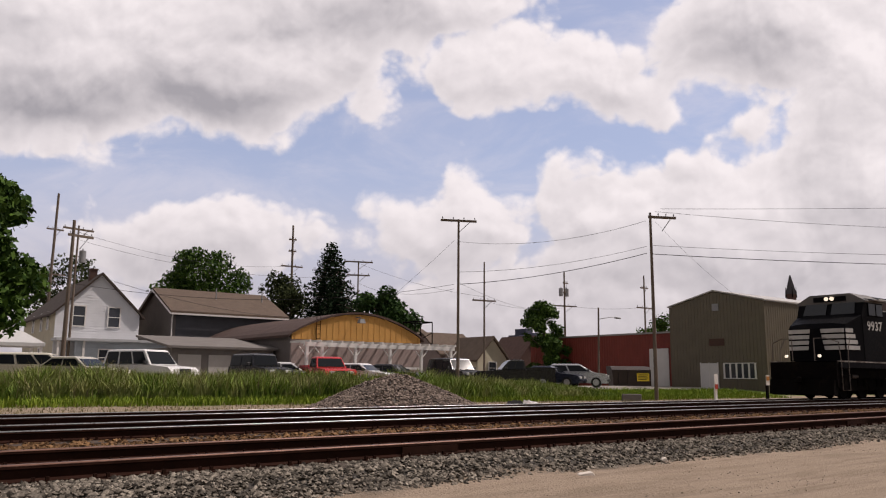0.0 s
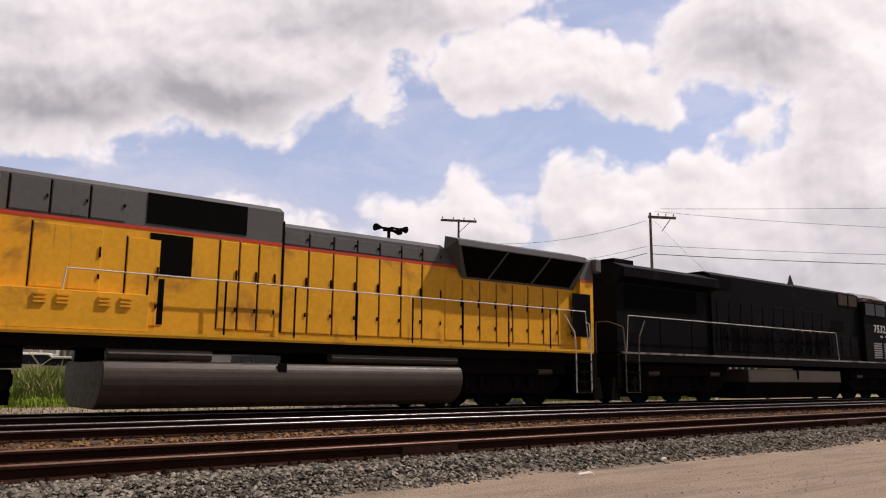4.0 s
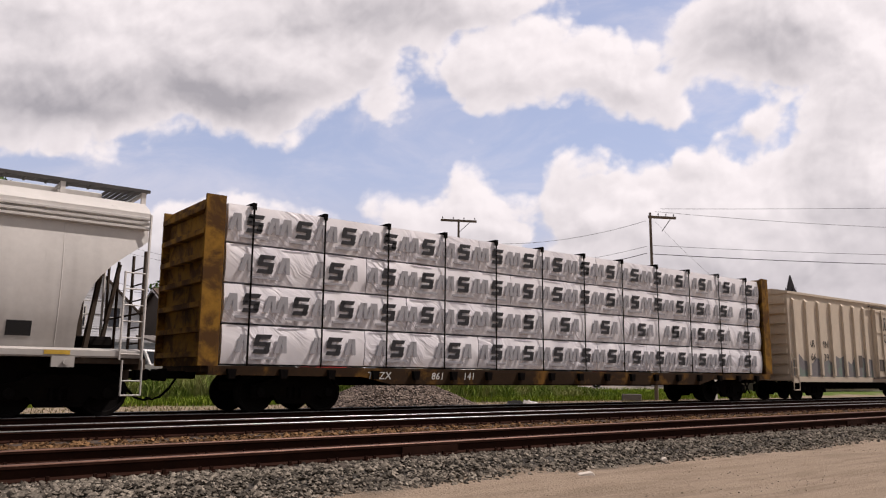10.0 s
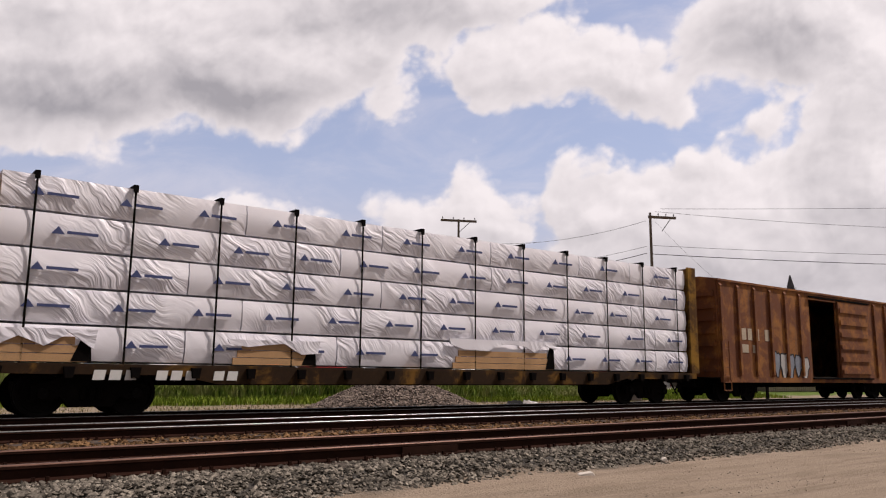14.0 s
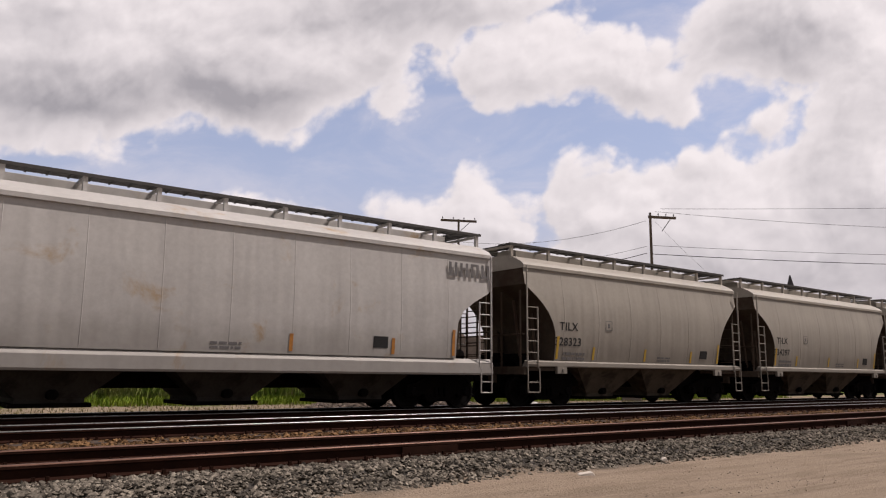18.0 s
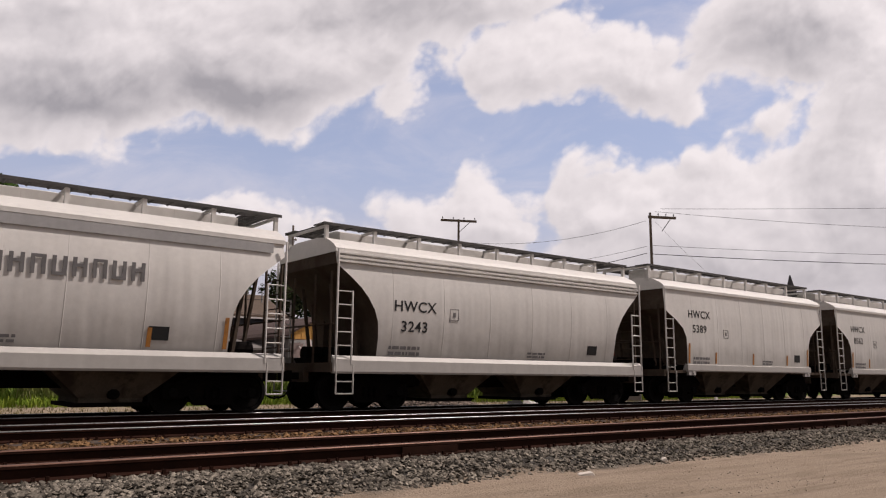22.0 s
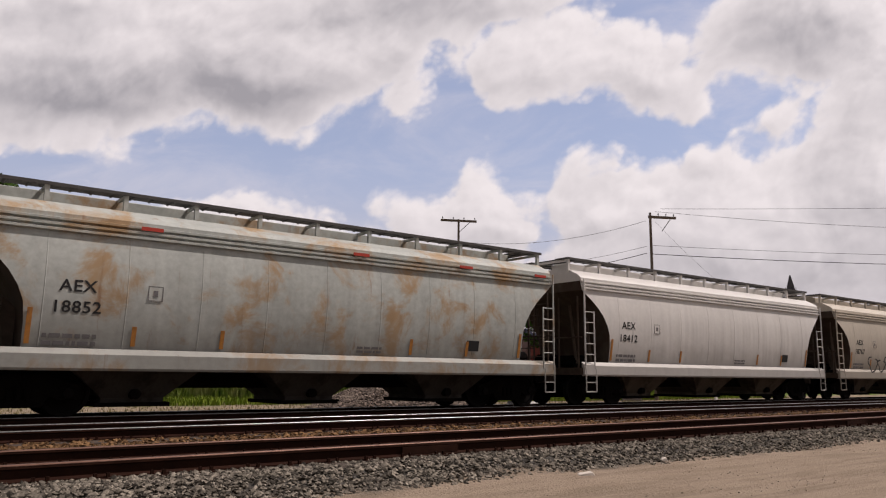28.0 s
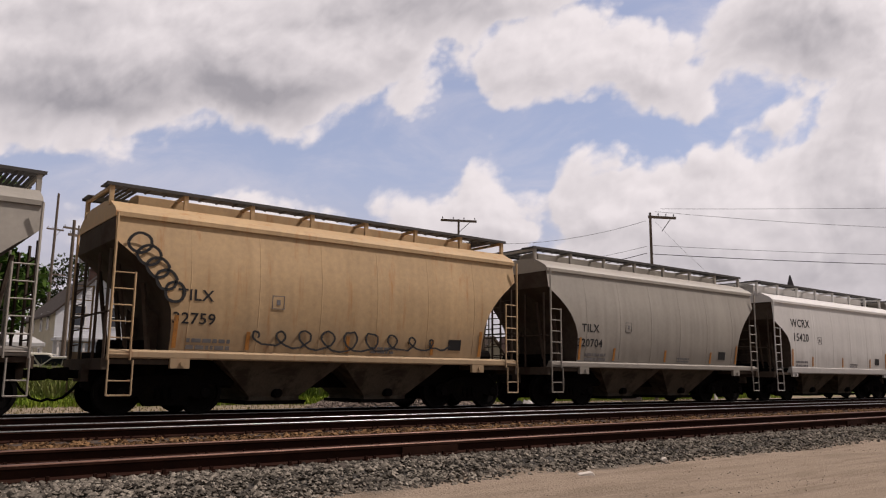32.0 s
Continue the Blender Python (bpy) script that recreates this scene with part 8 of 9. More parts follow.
# ---- buildings ----
M_SIDING = material("white_clapboard_paint", (0.66, 0.67, 0.70), 0.7, 0, 0.08, 3)
M_CREAM = material("cream_wall_paint", (0.50, 0.45, 0.34), 0.8, 0, 0.12, 2)
M_SHINGLE = material("brown_roof_shingle", (0.06, 0.042, 0.034), 0.95, 0, 0.3, 4, bump=0.02, bump_scale=10)
M_SHINGLE2 = material("tan_brown_roof_shingle", (0.11, 0.078, 0.058), 0.95, 0, 0.2, 4, bump=0.02, bump_scale=10)
M_GREYWALL = material("grey_brown_wall", (0.135, 0.12, 0.115), 0.85, 0, 0.12, 3)
M_ORANGEWALL = material("orange_painted_gable", (0.52, 0.27, 0.07), 0.75, 0, 0.12, 2, streak=0.12, streak_color=(0.42, 0.2, 0.06))
M_PINKWALL = material("dusty_mauve_wall", (0.30, 0.235, 0.22), 0.85, 0, 0.1, 2)
M_WHITEWOOD = material("white_painted_timber", (0.70, 0.68, 0.66), 0.6, 0, 0.08, 4)
M_REDWALL = material("dark_red_metal_siding", (0.21, 0.042, 0.03), 0.6, 0, 0.14, 2, streak=0.2, streak_color=(0.12, 0.03, 0.022))
M_OLIVE = material("olive_brown_metal_siding", (0.135, 0.115, 0.082), 0.6, 0, 0.1, 2, streak=0.15, streak_color=(0.09, 0.075, 0.055))
M_DOORWHITE = material("white_metal_door", (0.62, 0.61, 0.60), 0.5, 0, 0.06, 3)
M_BRICK = material("old_red_brick", (0.085, 0.045, 0.036), 0.9, 0, 0.25, 8)
M_WINDOW = glassy("dark_window_glass", (0.045, 0.05, 0.06))
M_CONC = material("weathered_grey_shed", (0.17, 0.155, 0.145), 0.9, 0, 0.2, 2, dirt=(0.15, 0.13, 0.115), dirt_amount=0.4)
M_FENCE = material("weathered_fence_board", (0.26, 0.205, 0.15), 0.9, 0, 0.2, 4, each=0.2)


def window(parent, x, y, z0, z1, w, facing="south"):
    """A framed sash window set on a wall that faces -Y, or -X."""
    turn = 0 if facing == "south" else -90
    at = pose(x, y, 0, 0, 0, turn)
    bm = B()
    t = 0.09
    for a, b, c, d in ((-w / 2 - t, w / 2 + t, z1, z1 + t), (-w / 2 - t, w / 2 + t, z0 - t, z0), (-w / 2 - t, -w / 2, z0, z1), (w / 2, w / 2 + t, z0, z1)):
        box(bm, a, b, -0.07, 0.0, c, d)
    m = (z0 + z1) / 2
    box(bm, -w / 2, w / 2, -0.05, 0.0, m - 0.03, m + 0.03)
    win = part("window", bm, M_WHITEWOOD, parent, "white-framed sash window", at=at)
    for a, b in ((z0, m - 0.03), (m + 0.03, z1)):
        bm = B()
        box(bm, -w / 2, w / 2, -0.025, 0.0, a, b)
        part("pane", bm, M_WINDOW, win, "dark glass pane")


def gable_block(ob, x0, x1, y0, y1, z0, eave, ridge, along, wall, roof, wall_name="wall", over=0.35, gable=None):
    """Walls with gables and a pitched roof whose ridge runs along x or y."""
    if along == "y":
        m = (x0 + x1) / 2
        for yy, dy in ((y0, 0.2), (y1 - 0.2, 0.2)):
            bm = B()
            prism(bm, [(x0, z0), (x1, z0), (x1, eave), (m, ridge), (x0, eave)], yy, yy + dy)
            part(wall_name, bm, gable or wall, ob)
        for xx in (x0 + 0.003, x1 - 0.203):
            bm = B()
            box(bm, xx, xx + 0.2, y0 + 0.2, y1 - 0.2, z0, eave)
            part(wall_name, bm, wall, ob)
        slope = (ridge - eave) / (m - x0)
        for s in (-1, 1):
            bm = B()
            prism(bm, [(m, ridge + 0.02), (m + s * (m - x0 + over), eave - slope * over + 0.02), (m + s * (m - x0 + over), eave - slope * over + 0.2), (m, ridge + 0.22)], y0 - over, y1 + over)
            part("roof", bm, roof, ob, "pitched shingle roof")
    else:
        m = (y0 + y1) / 2
        for xx in (x0, x1 - 0.2):
            bm = B()
            slab_x(bm, [(y0, z0), (y1, z0), (y1, eave), (m, ridge), (y0, eave)], xx, xx + 0.2)
            part(wall_name, bm, gable or wall, ob)
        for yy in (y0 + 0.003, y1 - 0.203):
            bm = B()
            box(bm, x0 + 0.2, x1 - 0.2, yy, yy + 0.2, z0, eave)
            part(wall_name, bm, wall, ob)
        slope = (ridge - eave) / (m - y0)
        for s in (-1, 1):
            bm = B()
            slab_x(bm, [(m, ridge + 0.02), (m + s * (m - y0 + over), eave - slope * over + 0.02), (m + s * (m - y0 + over), eave - slope * over + 0.2), (m, ridge + 0.22)], x0 - over, x1 + over)
            part("roof", bm, roof, ob, "pitched shingle roof")


def clapboards(ob, x0, x1, y, z0, z1, shape, mat):
    """Overlapping boards on a gable wall that faces -Y; shape gives the extent at a height."""
    z = z0
    while z < z1 - 0.1:
        a, b = shape(z + 0.1)
        if b - a > 0.15:
            bm = B()
            slab_x(bm, [(y, z), (y - 0.035, z), (y - 0.012, z + 0.2), (y, z + 0.2)], a, b)
            part("clapboard", bm, mat, ob)
        z += 0.205


def build_white_house():
    ob = thing("white_house", "white clapboard gabled house with a brown shingle roof", "house")
    x0, x1, y0, y1 = 11.2, 17.5, 66.5, 82.0
    gable_block(ob, x0, x1, y0, y1, 0.0, 5.65, 8.75, "y", M_CREAM, M_SHINGLE, gable=M_SIDING)
    m = (x0 + x1) / 2
    clapboards(ob, x0, x1, y0, 3.6, 8.6, lambda z: (x0, x1) if z < 5.65 else (x0 + (z - 5.65) * (m - x0) / 3.1, x1 - (z - 5.65) * (m - x0) / 3.1), M_SIDING)
    for x, w in ((12.87, 0.85), (15.5, 0.85)):
        window(ob, x, y0 - 0.03, 4.62, 6.15, w)
    for y, z in ((69.5, 4.4), (72.5, 4.4), (76.5, 4.4), (72.5, 1.6)):
        window(ob, x0 - 0.01, y, z, z + 1.3, 0.8, "west")
    bm = B()
    box(bm, 13.75, 14.30, 68.0, 68.6, 8.2, 9.45)
    box(bm, 13.69, 14.36, 67.94, 68.66, 9.34, 9.42)
    part("chimney", bm, M_BRICK, ob, "red brick chimney")
    bm = B()
    box(bm, 11.0, 20.0, 64.2, 66.5, 3.35, 3.55)
    part("porch_roof", bm, material("pale_grey_porch_roof", (0.42, 0.43, 0.45), 0.7), ob, "flat pale porch roof")
    bm = B()
    box(bm, 12.4, 19.9, 64.6, 64.8, 0.0, 3.35)
    part("porch_wall", bm, material("blue_grey_porch_wall", (0.40, 0.45, 0.50), 0.8), ob, "blue-grey porch wall")
    window(ob, 14.6, 64.57, 1.5, 2.7, 0.9)
    for x in (11.2, 13.0):
        bm = B()
        box(bm, x - 0.08, x + 0.08, 64.35, 64.5, 0, 3.35)
        part("porch_post", bm, M_WHITEWOOD, ob)
    return ob


def build_grey_house():
    ob = thing("grey_house", "grey-brown single-storey building with a long tan roof", "house")
    x0, x1, y0, y1 = 19.9, 29.8, 65.2, 76.2
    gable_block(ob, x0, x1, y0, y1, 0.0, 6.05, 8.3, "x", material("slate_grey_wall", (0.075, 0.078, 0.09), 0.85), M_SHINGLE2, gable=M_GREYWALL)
    bm = B()
    tube(bm, [(19.75, 64.9, 5.9), (19.75, 65.1, 5.5), (19.8, 65.1, 0.2)], 0.05)
    part("downpipe", bm, M_WHITEWOOD, ob, "white downpipe")
    bm = B()
    box(bm, 19.6, 30.1, 64.72, 64.84, 5.78, 5.92)
    part("gutter", bm, M_WHITEWOOD, ob, "white gutter")
    for ya, yb in ((64.8, 70.7), (76.6, 70.7)):
        bm = B()
        rod(bm, (19.52, ya, 5.86), (19.52, yb, 8.28), 0.09, 4)
        part("barge_board", bm, M_WHITEWOOD, ob, "white board along the gable")
    for x in (24.6, 29.0):
        bm = B()
        rod(bm, (x, 68.5, 7.0), (x, 68.5, 8.6), 0.06, 6)
        part("vent_pipe", bm, M_METAL, ob)
    return ob


def build_hall():
    ob = thing("curved_roof_hall", "low hall with an orange bowed gable and brown roof", "hall")
    x0, x1, y0, y1 = 22.7, 33.2, 48.25, 70.0
    n = 14

    def arc(t):
        return (x0 + (x1 - x0) * t, 3.45 + 1.75 * math.sin(math.pi * (0.03 + 0.94 * t)) ** 0.85)

    top = [arc(i / n) for i in range(n + 1)]
    bm = B()
    prism(bm, [(x0, 3.3)] + top + [(x1, 3.3)], y0, y0 + 0.2)
    part("orange_gable", bm, M_ORANGEWALL, ob, "orange painted bowed gable")
    for k in range(22):
        bm = B()
        t = (k + 0.5) / 22
        x, z = arc(t)
        box(bm, x - 0.02, x + 0.02, y0 - 0.02, y0, 3.3, z - 0.05)
        part("batten", bm, M_ORANGEWALL, ob)
    bm = B()
    box(bm, x0, x1, y0 + 0.05, y0 + 0.25, 0, 3.3)
    part("front_wall", bm, M_PINKWALL, ob, "mauve front wall")
    for xx in (x0, x1 - 0.2):
        bm = B()
        box(bm, xx, xx + 0.2, y0 + 0.25, y1, 0, 3.45)
        part("side_wall", bm, M_GREYWALL, ob)
    bm = B()
    prism(bm, [(x0 - 0.3, 3.42)] + [(x, z + 0.03) for x, z in top] + [(x1 + 0.3, 3.42)] + [(x1 + 0.3, 3.58)] + [(x, z + 0.17) for x, z in reversed(top)] + [(x0 - 0.3, 3.58)], y0 - 0.15, y1)
    part("roof", bm, material("red_brown_felt_roof", (0.075, 0.045, 0.038), 0.95, 0, 0.25, 2, bump=0.02, bump_scale=8), ob, "bowed dark brown roof")
    # white timber awning frame
    for x in (22.6, 23.7, 26.2, 28.95, 31.6, 34.2):
        bm = B()
        box(bm, x - 0.09, x + 0.09, y0 - 2.6, y0 - 2.42, 0, 2.75)
        post = part("awning_post", bm, M_WHITEWOOD, ob, "white timber post")
        for s in (-1, 1):
            bm = B()
            rod(bm, (x, y0 - 2.51, 2.1), (x + s * 0.55, y0 - 2.51, 2.72), 0.045, 4)
            part("knee_brace", bm, M_WHITEWOOD, post)
    bm = B()
    box(bm, 22.4, 34.5, y0 - 2.62, y0 - 2.40, 2.75, 3.02)
    part("awning_beam", bm, M_WHITEWOOD, ob, "white timber beam")
    for k in range(16):
        bm = B()
        x = 22.6 + 0.78 * k
        box(bm, x - 0.05, x + 0.05, y0 - 3.0, y0 - 0.02, 3.02, 3.16)
        part("rafter", bm, M_WHITEWOOD, ob)
    bm = B()
    box(bm, 28.95, 31.6, y0 - 2.55, y0 - 2.47, 1.35, 1.5)
    part("rail", bm, M_WHITEWOOD, ob)
    bm = B()
    tube(bm, [(27.6, y0 - 0.05, 5.0), (27.6, y0 - 0.7, 4.95)], 0.05)
    loft(bm, [[(27.45, y0 - 0.95, 4.85), (27.75, y0 - 0.95, 4.85), (27.75, y0 - 0.65, 4.85), (27.45, y0 - 0.65, 4.85)], [(27.35, y0 - 1.0, 4.55), (27.85, y0 - 1.0, 4.55), (27.85, y0 - 0.6, 4.55), (27.35, y0 - 0.6, 4.55)]])
    part("flood_lamp", bm, M_METAL, ob, "flood lamp on the gable")
    bm = B()
    for x in (24.45, 24.75):
        rod(bm, (x, y0 - 0.12, 2.9), (x, y0 - 0.12, 4.9), 0.025, 4)
    for k in range(6):
        rod(bm, (24.45, y0 - 0.12, 3.05 + 0.33 * k), (24.75, y0 - 0.12, 3.05 + 0.33 * k), 0.02, 4)
    part("wall_ladder", bm, M_UNDER, ob, "dark ladder on the gable")
    # balcony frame on the far end
    bm = B()
    for x in (33.0, 34.6):
        for y in (y0 + 0.4, y0 + 2.0):
            rod(bm, (x, y, 3.0), (x, y, 5.0), 0.05, 4)
    for y in (y0 + 0.4, y0 + 2.0):
        rod(bm, (33.0, y, 5.0), (34.6, y, 5.0), 0.05, 4)
        rod(bm, (33.0, y, 3.4), (34.6, y, 4.2), 0.035, 4)
    rod(bm, (33.0, y0 + 0.4, 5.0), (33.0, y0 + 2.0, 5.0), 0.05, 4)
    rod(bm, (34.6, y0 + 0.4, 5.0), (34.6, y0 + 2.0, 5.0), 0.05, 4)
    part("roof_frame", bm, M_UNDER, ob, "dark metal frame beside the gable")
    return ob


def build_sheds():
    ob = thing("grey_shed", "weathered grey lean-to shed with closed doors", "shed")
    for a, b in (((15.4, 22.4), (50.5, 58.0)),):
        bm = B()
        box(bm, a[0], a[1], b[0], b[1], 0, 2.6)
        part("wall", bm, M_CONC, ob)
        bm = B()
        slab_x(bm, [(b[0] - 0.4, 2.55), (b[1], 3.5), (b[1], 3.65), (b[0] - 0.4, 2.7)], a[0] - 0.3, a[1] + 0.2)
        part("roof", bm, M_CONC, ob, "low grey roof")
    for x in (16.6, 18.6, 20.9):
        bm = B()
        box(bm, x - 0.75, x + 0.75, 50.44, 50.5, 0.02, 2.15)
        part("shed_door", bm, material("pale_shed_door", (0.40, 0.38, 0.36), 0.8), ob, "pale plank door")
    fence = thing("board_fence", "weathered upright board fence", "fence")
    for i in range(46):
        bm = B()
        box(bm, 8.2 + 0.2 * i - 0.085, 8.2 + 0.2 * i + 0.085, 58.0, 58.04, 0, 1.75 + 0.05 * math.sin(i * 2.7))
        part("board", bm, M_FENCE, fence)
    gaz = thing("small_porch", "small pavilion with a pale hipped roof", "shed", at=pose(6.3, 55.0, 0))
    bm = B()
    loft(bm, [[(-2.2, -2, 2.5), (2.2, -2, 2.5), (2.2, 2, 2.5), (-2.2, 2, 2.5)], [(-2.2, -2, 2.7), (2.2, -2, 2.7), (2.2, 2, 2.7), (-2.2, 2, 2.7)], [(-0.3, -0.2, 3.9), (0.3, -0.2, 3.9), (0.3, 0.2, 3.9), (-0.3, 0.2, 3.9)]])
    part("roof", bm, material("pale_metal_roof", (0.5, 0.5, 0.5), 0.6), gaz, "pale hipped roof")
    for x in (-2, 2):
        for y in (-1.8, 1.8):
            bm = B()
            box(bm, x - 0.08, x + 0.08, y - 0.08, y + 0.08, 0, 2.5)
            part("post", bm, M_WHITEWOOD, gaz)


def build_red_building():
    ob = thing("red_building", "long dark red metal-sided building with a flat roof", "building")
    x0, x1, y0, y1 = 55.3, 75.0, 42.3, 60.0
    bm = B()
    box(bm, x0, x1, y0, y1, 0, 4.75)
    part("wall", bm, M_REDWALL, ob)
    bm = B()
    box(bm, x0 - 0.12, x1 + 0.1, y0 - 0.12, y1 + 0.1, 4.75, 4.9)
    part("roof", bm, material("grey_flat_roof", (0.3, 0.29, 0.28), 0.9), ob, "flat roof with a pale edge")
    for k in range(58):
        bm = B()
        y = y0 + 0.2 + 0.3 * k
        box(bm, x0 - 0.025, x0, y - 0.03, y + 0.03, 0, 4.7)
        part("siding_rib", bm, M_REDWALL, ob)
    bm = B()
    box(bm, x0 - 0.06, x0, 42.55, 44.6, 0, 3.45)
    part("garage_door", bm, M_DOORWHITE, ob, "white overhead garage door")
    return ob


def build_warehouse():
    ob = thing("warehouse", "olive-brown metal warehouse with a white door", "warehouse")
    x0, x1, y0, y1 = 53.4, 72.0, 32.3, 40.9
    m, eave, ridge = (y0 + y1) / 2, 6.7, 7.75
    bm = B()
    slab_x(bm, [(y0, 0), (y1, 0), (y1, eave), (m, ridge), (y0, eave)], x0, x0 + 0.2)
    part("gable_wall", bm, M_OLIVE, ob)
    for yy in (y0 + 0.004, y1 - 0.204):
        bm = B()
        box(bm, x0 + 0.2, x1, yy, yy + 0.2, 0, eave)
        part("side_wall", bm, M_OLIVE, ob)
    for s in (-1, 1):
        bm = B()
        w = (y1 - y0) / 2 + 0.12
        slab_x(bm, [(m, ridge + 0.02), (m + s * w, eave + 0.02), (m + s * w, eave + 0.12), (m, ridge + 0.12)], x0 - 0.1, x1 + 0.1)
        part("roof", bm, material("pale_metal_roofing", (0.42, 0.40, 0.38), 0.5, 0.2), ob, "pale metal roof")
    k = 0
    y = y0 + 0.15
    while y < y1:
        top = eave + (ridge - eave) * (1 - abs(y - m) / ((y1 - y0) / 2)) - 0.05
        bm = B()
        box(bm, x0 - 0.022, x0, y - 0.025, y + 0.025, 0, top)
        part("siding_rib", bm, M_OLIVE, ob)
        y += 0.3
    x = x0 + 0.3
    while x < 66:
        bm = B()
        box(bm, x - 0.025, x + 0.025, y0 - 0.02, y0 + 0.004, 0, eave - 0.03)
        part("siding_rib", bm, M_OLIVE, ob)
        x += 0.3
    bm = B()
    box(bm, x0 - 0.05, x0, 36.5, 38.0, 0.05, 2.1)
    door = part("door", bm, M_DOORWHITE, ob, "white metal double door")
    for y in (36.45, 37.25, 38.03):
        bm = B()
        box(bm, x0 - 0.07, x0 - 0.0, y - 0.03, y + 0.03, 0.05, 2.15)
        part("door_frame", bm, M_WHITEWOOD, door)
    bm = B()
    box(bm, x0 - 0.03, x0, 33.2, 35.95, 0.95, 2.05)
    win = part("window", bm, M_WINDOW, ob, "row of dark window panes")
    for k in range(6):
        bm = B()
        y = 33.25 + 0.53 * k
        box(bm, x0 - 0.07, x0 - 0.03, y - 0.07, y + 0.07, 0.95, 2.05)
        part("window_bar", bm, M_WHITEWOOD, win, "white mullion")
    for z in (0.9, 2.05):
        bm = B()
        box(bm, x0 - 0.07, x0 - 0.001, 33.15, 36.0, z, z + 0.06)
        part("window_rail", bm, M_WHITEWOOD, win)
    bm = B()
    box(bm, x0 - 0.06, x0, 36.15, 36.75, 6.2, 6.75)
    part("gable_vent", bm, M_METAL, ob, "small pale vent")
    bm = B()
    box(bm, x0 - 0.04, x0, 35.8, 37.15, 3.45, 4.0)
    part("louvre", bm, material("brown_louvre", (0.08, 0.04, 0.03), 0.8), ob, "brown louvred vent")
    return ob


def build_far_town():
    specs = [("far_house", "distant house with a tan gabled roof", 48.0, 53.0, 66.0, 72.0, 3.3, 5.4, "x", M_PINKWALL, M_SHINGLE2),
             ("far_house", "distant pale gabled house beside the slim tree", 47.8, 51.5, 59.5, 64.5, 2.7, 4.7, "y", M_CREAM, M_SHINGLE2),
             ("far_house", "distant brick gabled house", 56.5, 60.5, 63.0, 68.0, 3.0, 5.2, "y", M_BRICK, M_BRICK),
             ("far_house", "distant beige flat house", 52.0, 60.0, 84.0, 92.0, 5.6, 7.4, "x", M_CREAM, M_SHINGLE2)]
    for name, label, x0, x1, y0, y1, eave, ridge, along, wall, roof in specs:
        ob = thing(name, label, "house", "distant houses")
        gable_block(ob, x0, x1, y0, y1, 0, eave, ridge, along, wall, roof)
        window(ob, (x0 + x1) / 2, y0 - 0.03, 1.2, 2.3, 0.9)
    ob = thing("church_tower", "distant dark brick tower with a pointed spire", "tower", at=pose(210.3, 118.6, 0))
    bm = B()
    box(bm, -0.95, 0.95, -0.95, 0.95, 0, 25)
    part("tower_wall", bm, M_BRICK, ob)
    bm = B()
    loft(bm, [[(-1.1, -1.1, 25), (1.1, -1.1, 25), (1.1, 1.1, 25), (-1.1, 1.1, 25)], [(-0.12, -0.12, 30.5), (0.12, -0.12, 30.5), (0.12, 0.12, 30.5), (-0.12, 0.12, 30.5)]])
    part("spire", bm, material("slate_spire", (0.06, 0.055, 0.06), 0.8), ob, "dark pointed spire")
    for sx in (-1, 1):
        for sy in (-1, 1):
            bm = B()
            rod(bm, (1.0 * sx, 1.0 * sy, 24), (1.0 * sx, 1.0 * sy, 27), 0.2, 6, 0.05)
            part("pinnacle", bm, M_UNDER, ob)
    ob = thing("far_tower_block", "distant dark blue factory tower", "tower", at=pose(96, 106, 0))
    for x, h in ((-1.6, 8.4), (0.0, 9.6), (1.4, 8.9)):
        bm = B()
        box(bm, x - 0.8, x + 0.8, -1.5, 1.5, 0, h)
        part("block", bm, material("dark_blue_cladding", (0.05, 0.055, 0.09), 0.8), ob)


# ---- parked cars and yard things ----
M_TYRE = material("black_tyre_rubber", (0.02, 0.02, 0.02), 0.9)
M_RIM = material("alloy_rim", (0.42, 0.42, 0.43), 0.35, 0.7)
M_CARGLASS = glassy("dark_car_glass", (0.012, 0.014, 0.017))
M_CARGLASS.node_tree.nodes["Principled BSDF"].inputs["Specular IOR Level"].default_value = 0.2
M_TRIM = material("black_plastic_trim", (0.025, 0.025, 0.027), 0.6)
SHAPES = {  # length, width, hood height, roof height, outline of the cabin: foot and top in front, foot and top behind
    "suv": (5.1, 1.95, 1.12, 1.92, 1.05, 0.45, -2.45, -2.3),
    "sedan": (4.7, 1.80, 0.95, 1.45, 0.95, 0.30, -1.65, -1.05),
    "wagon": (4.9, 1.85, 1.05, 1.70, 1.1, 0.3, -2.35, -2.2),
    "crossover": (4.4, 1.82, 1.05, 1.62, 1.1, 0.25, -2.1, -1.75),
    "pickup": (5.4, 1.95, 1.12, 1.78, 0.85, 0.30, -0.75, -0.65),
    "jeep": (4.0, 1.85, 1.15, 1.85, 0.55, 0.35, -1.9, -1.85),
}


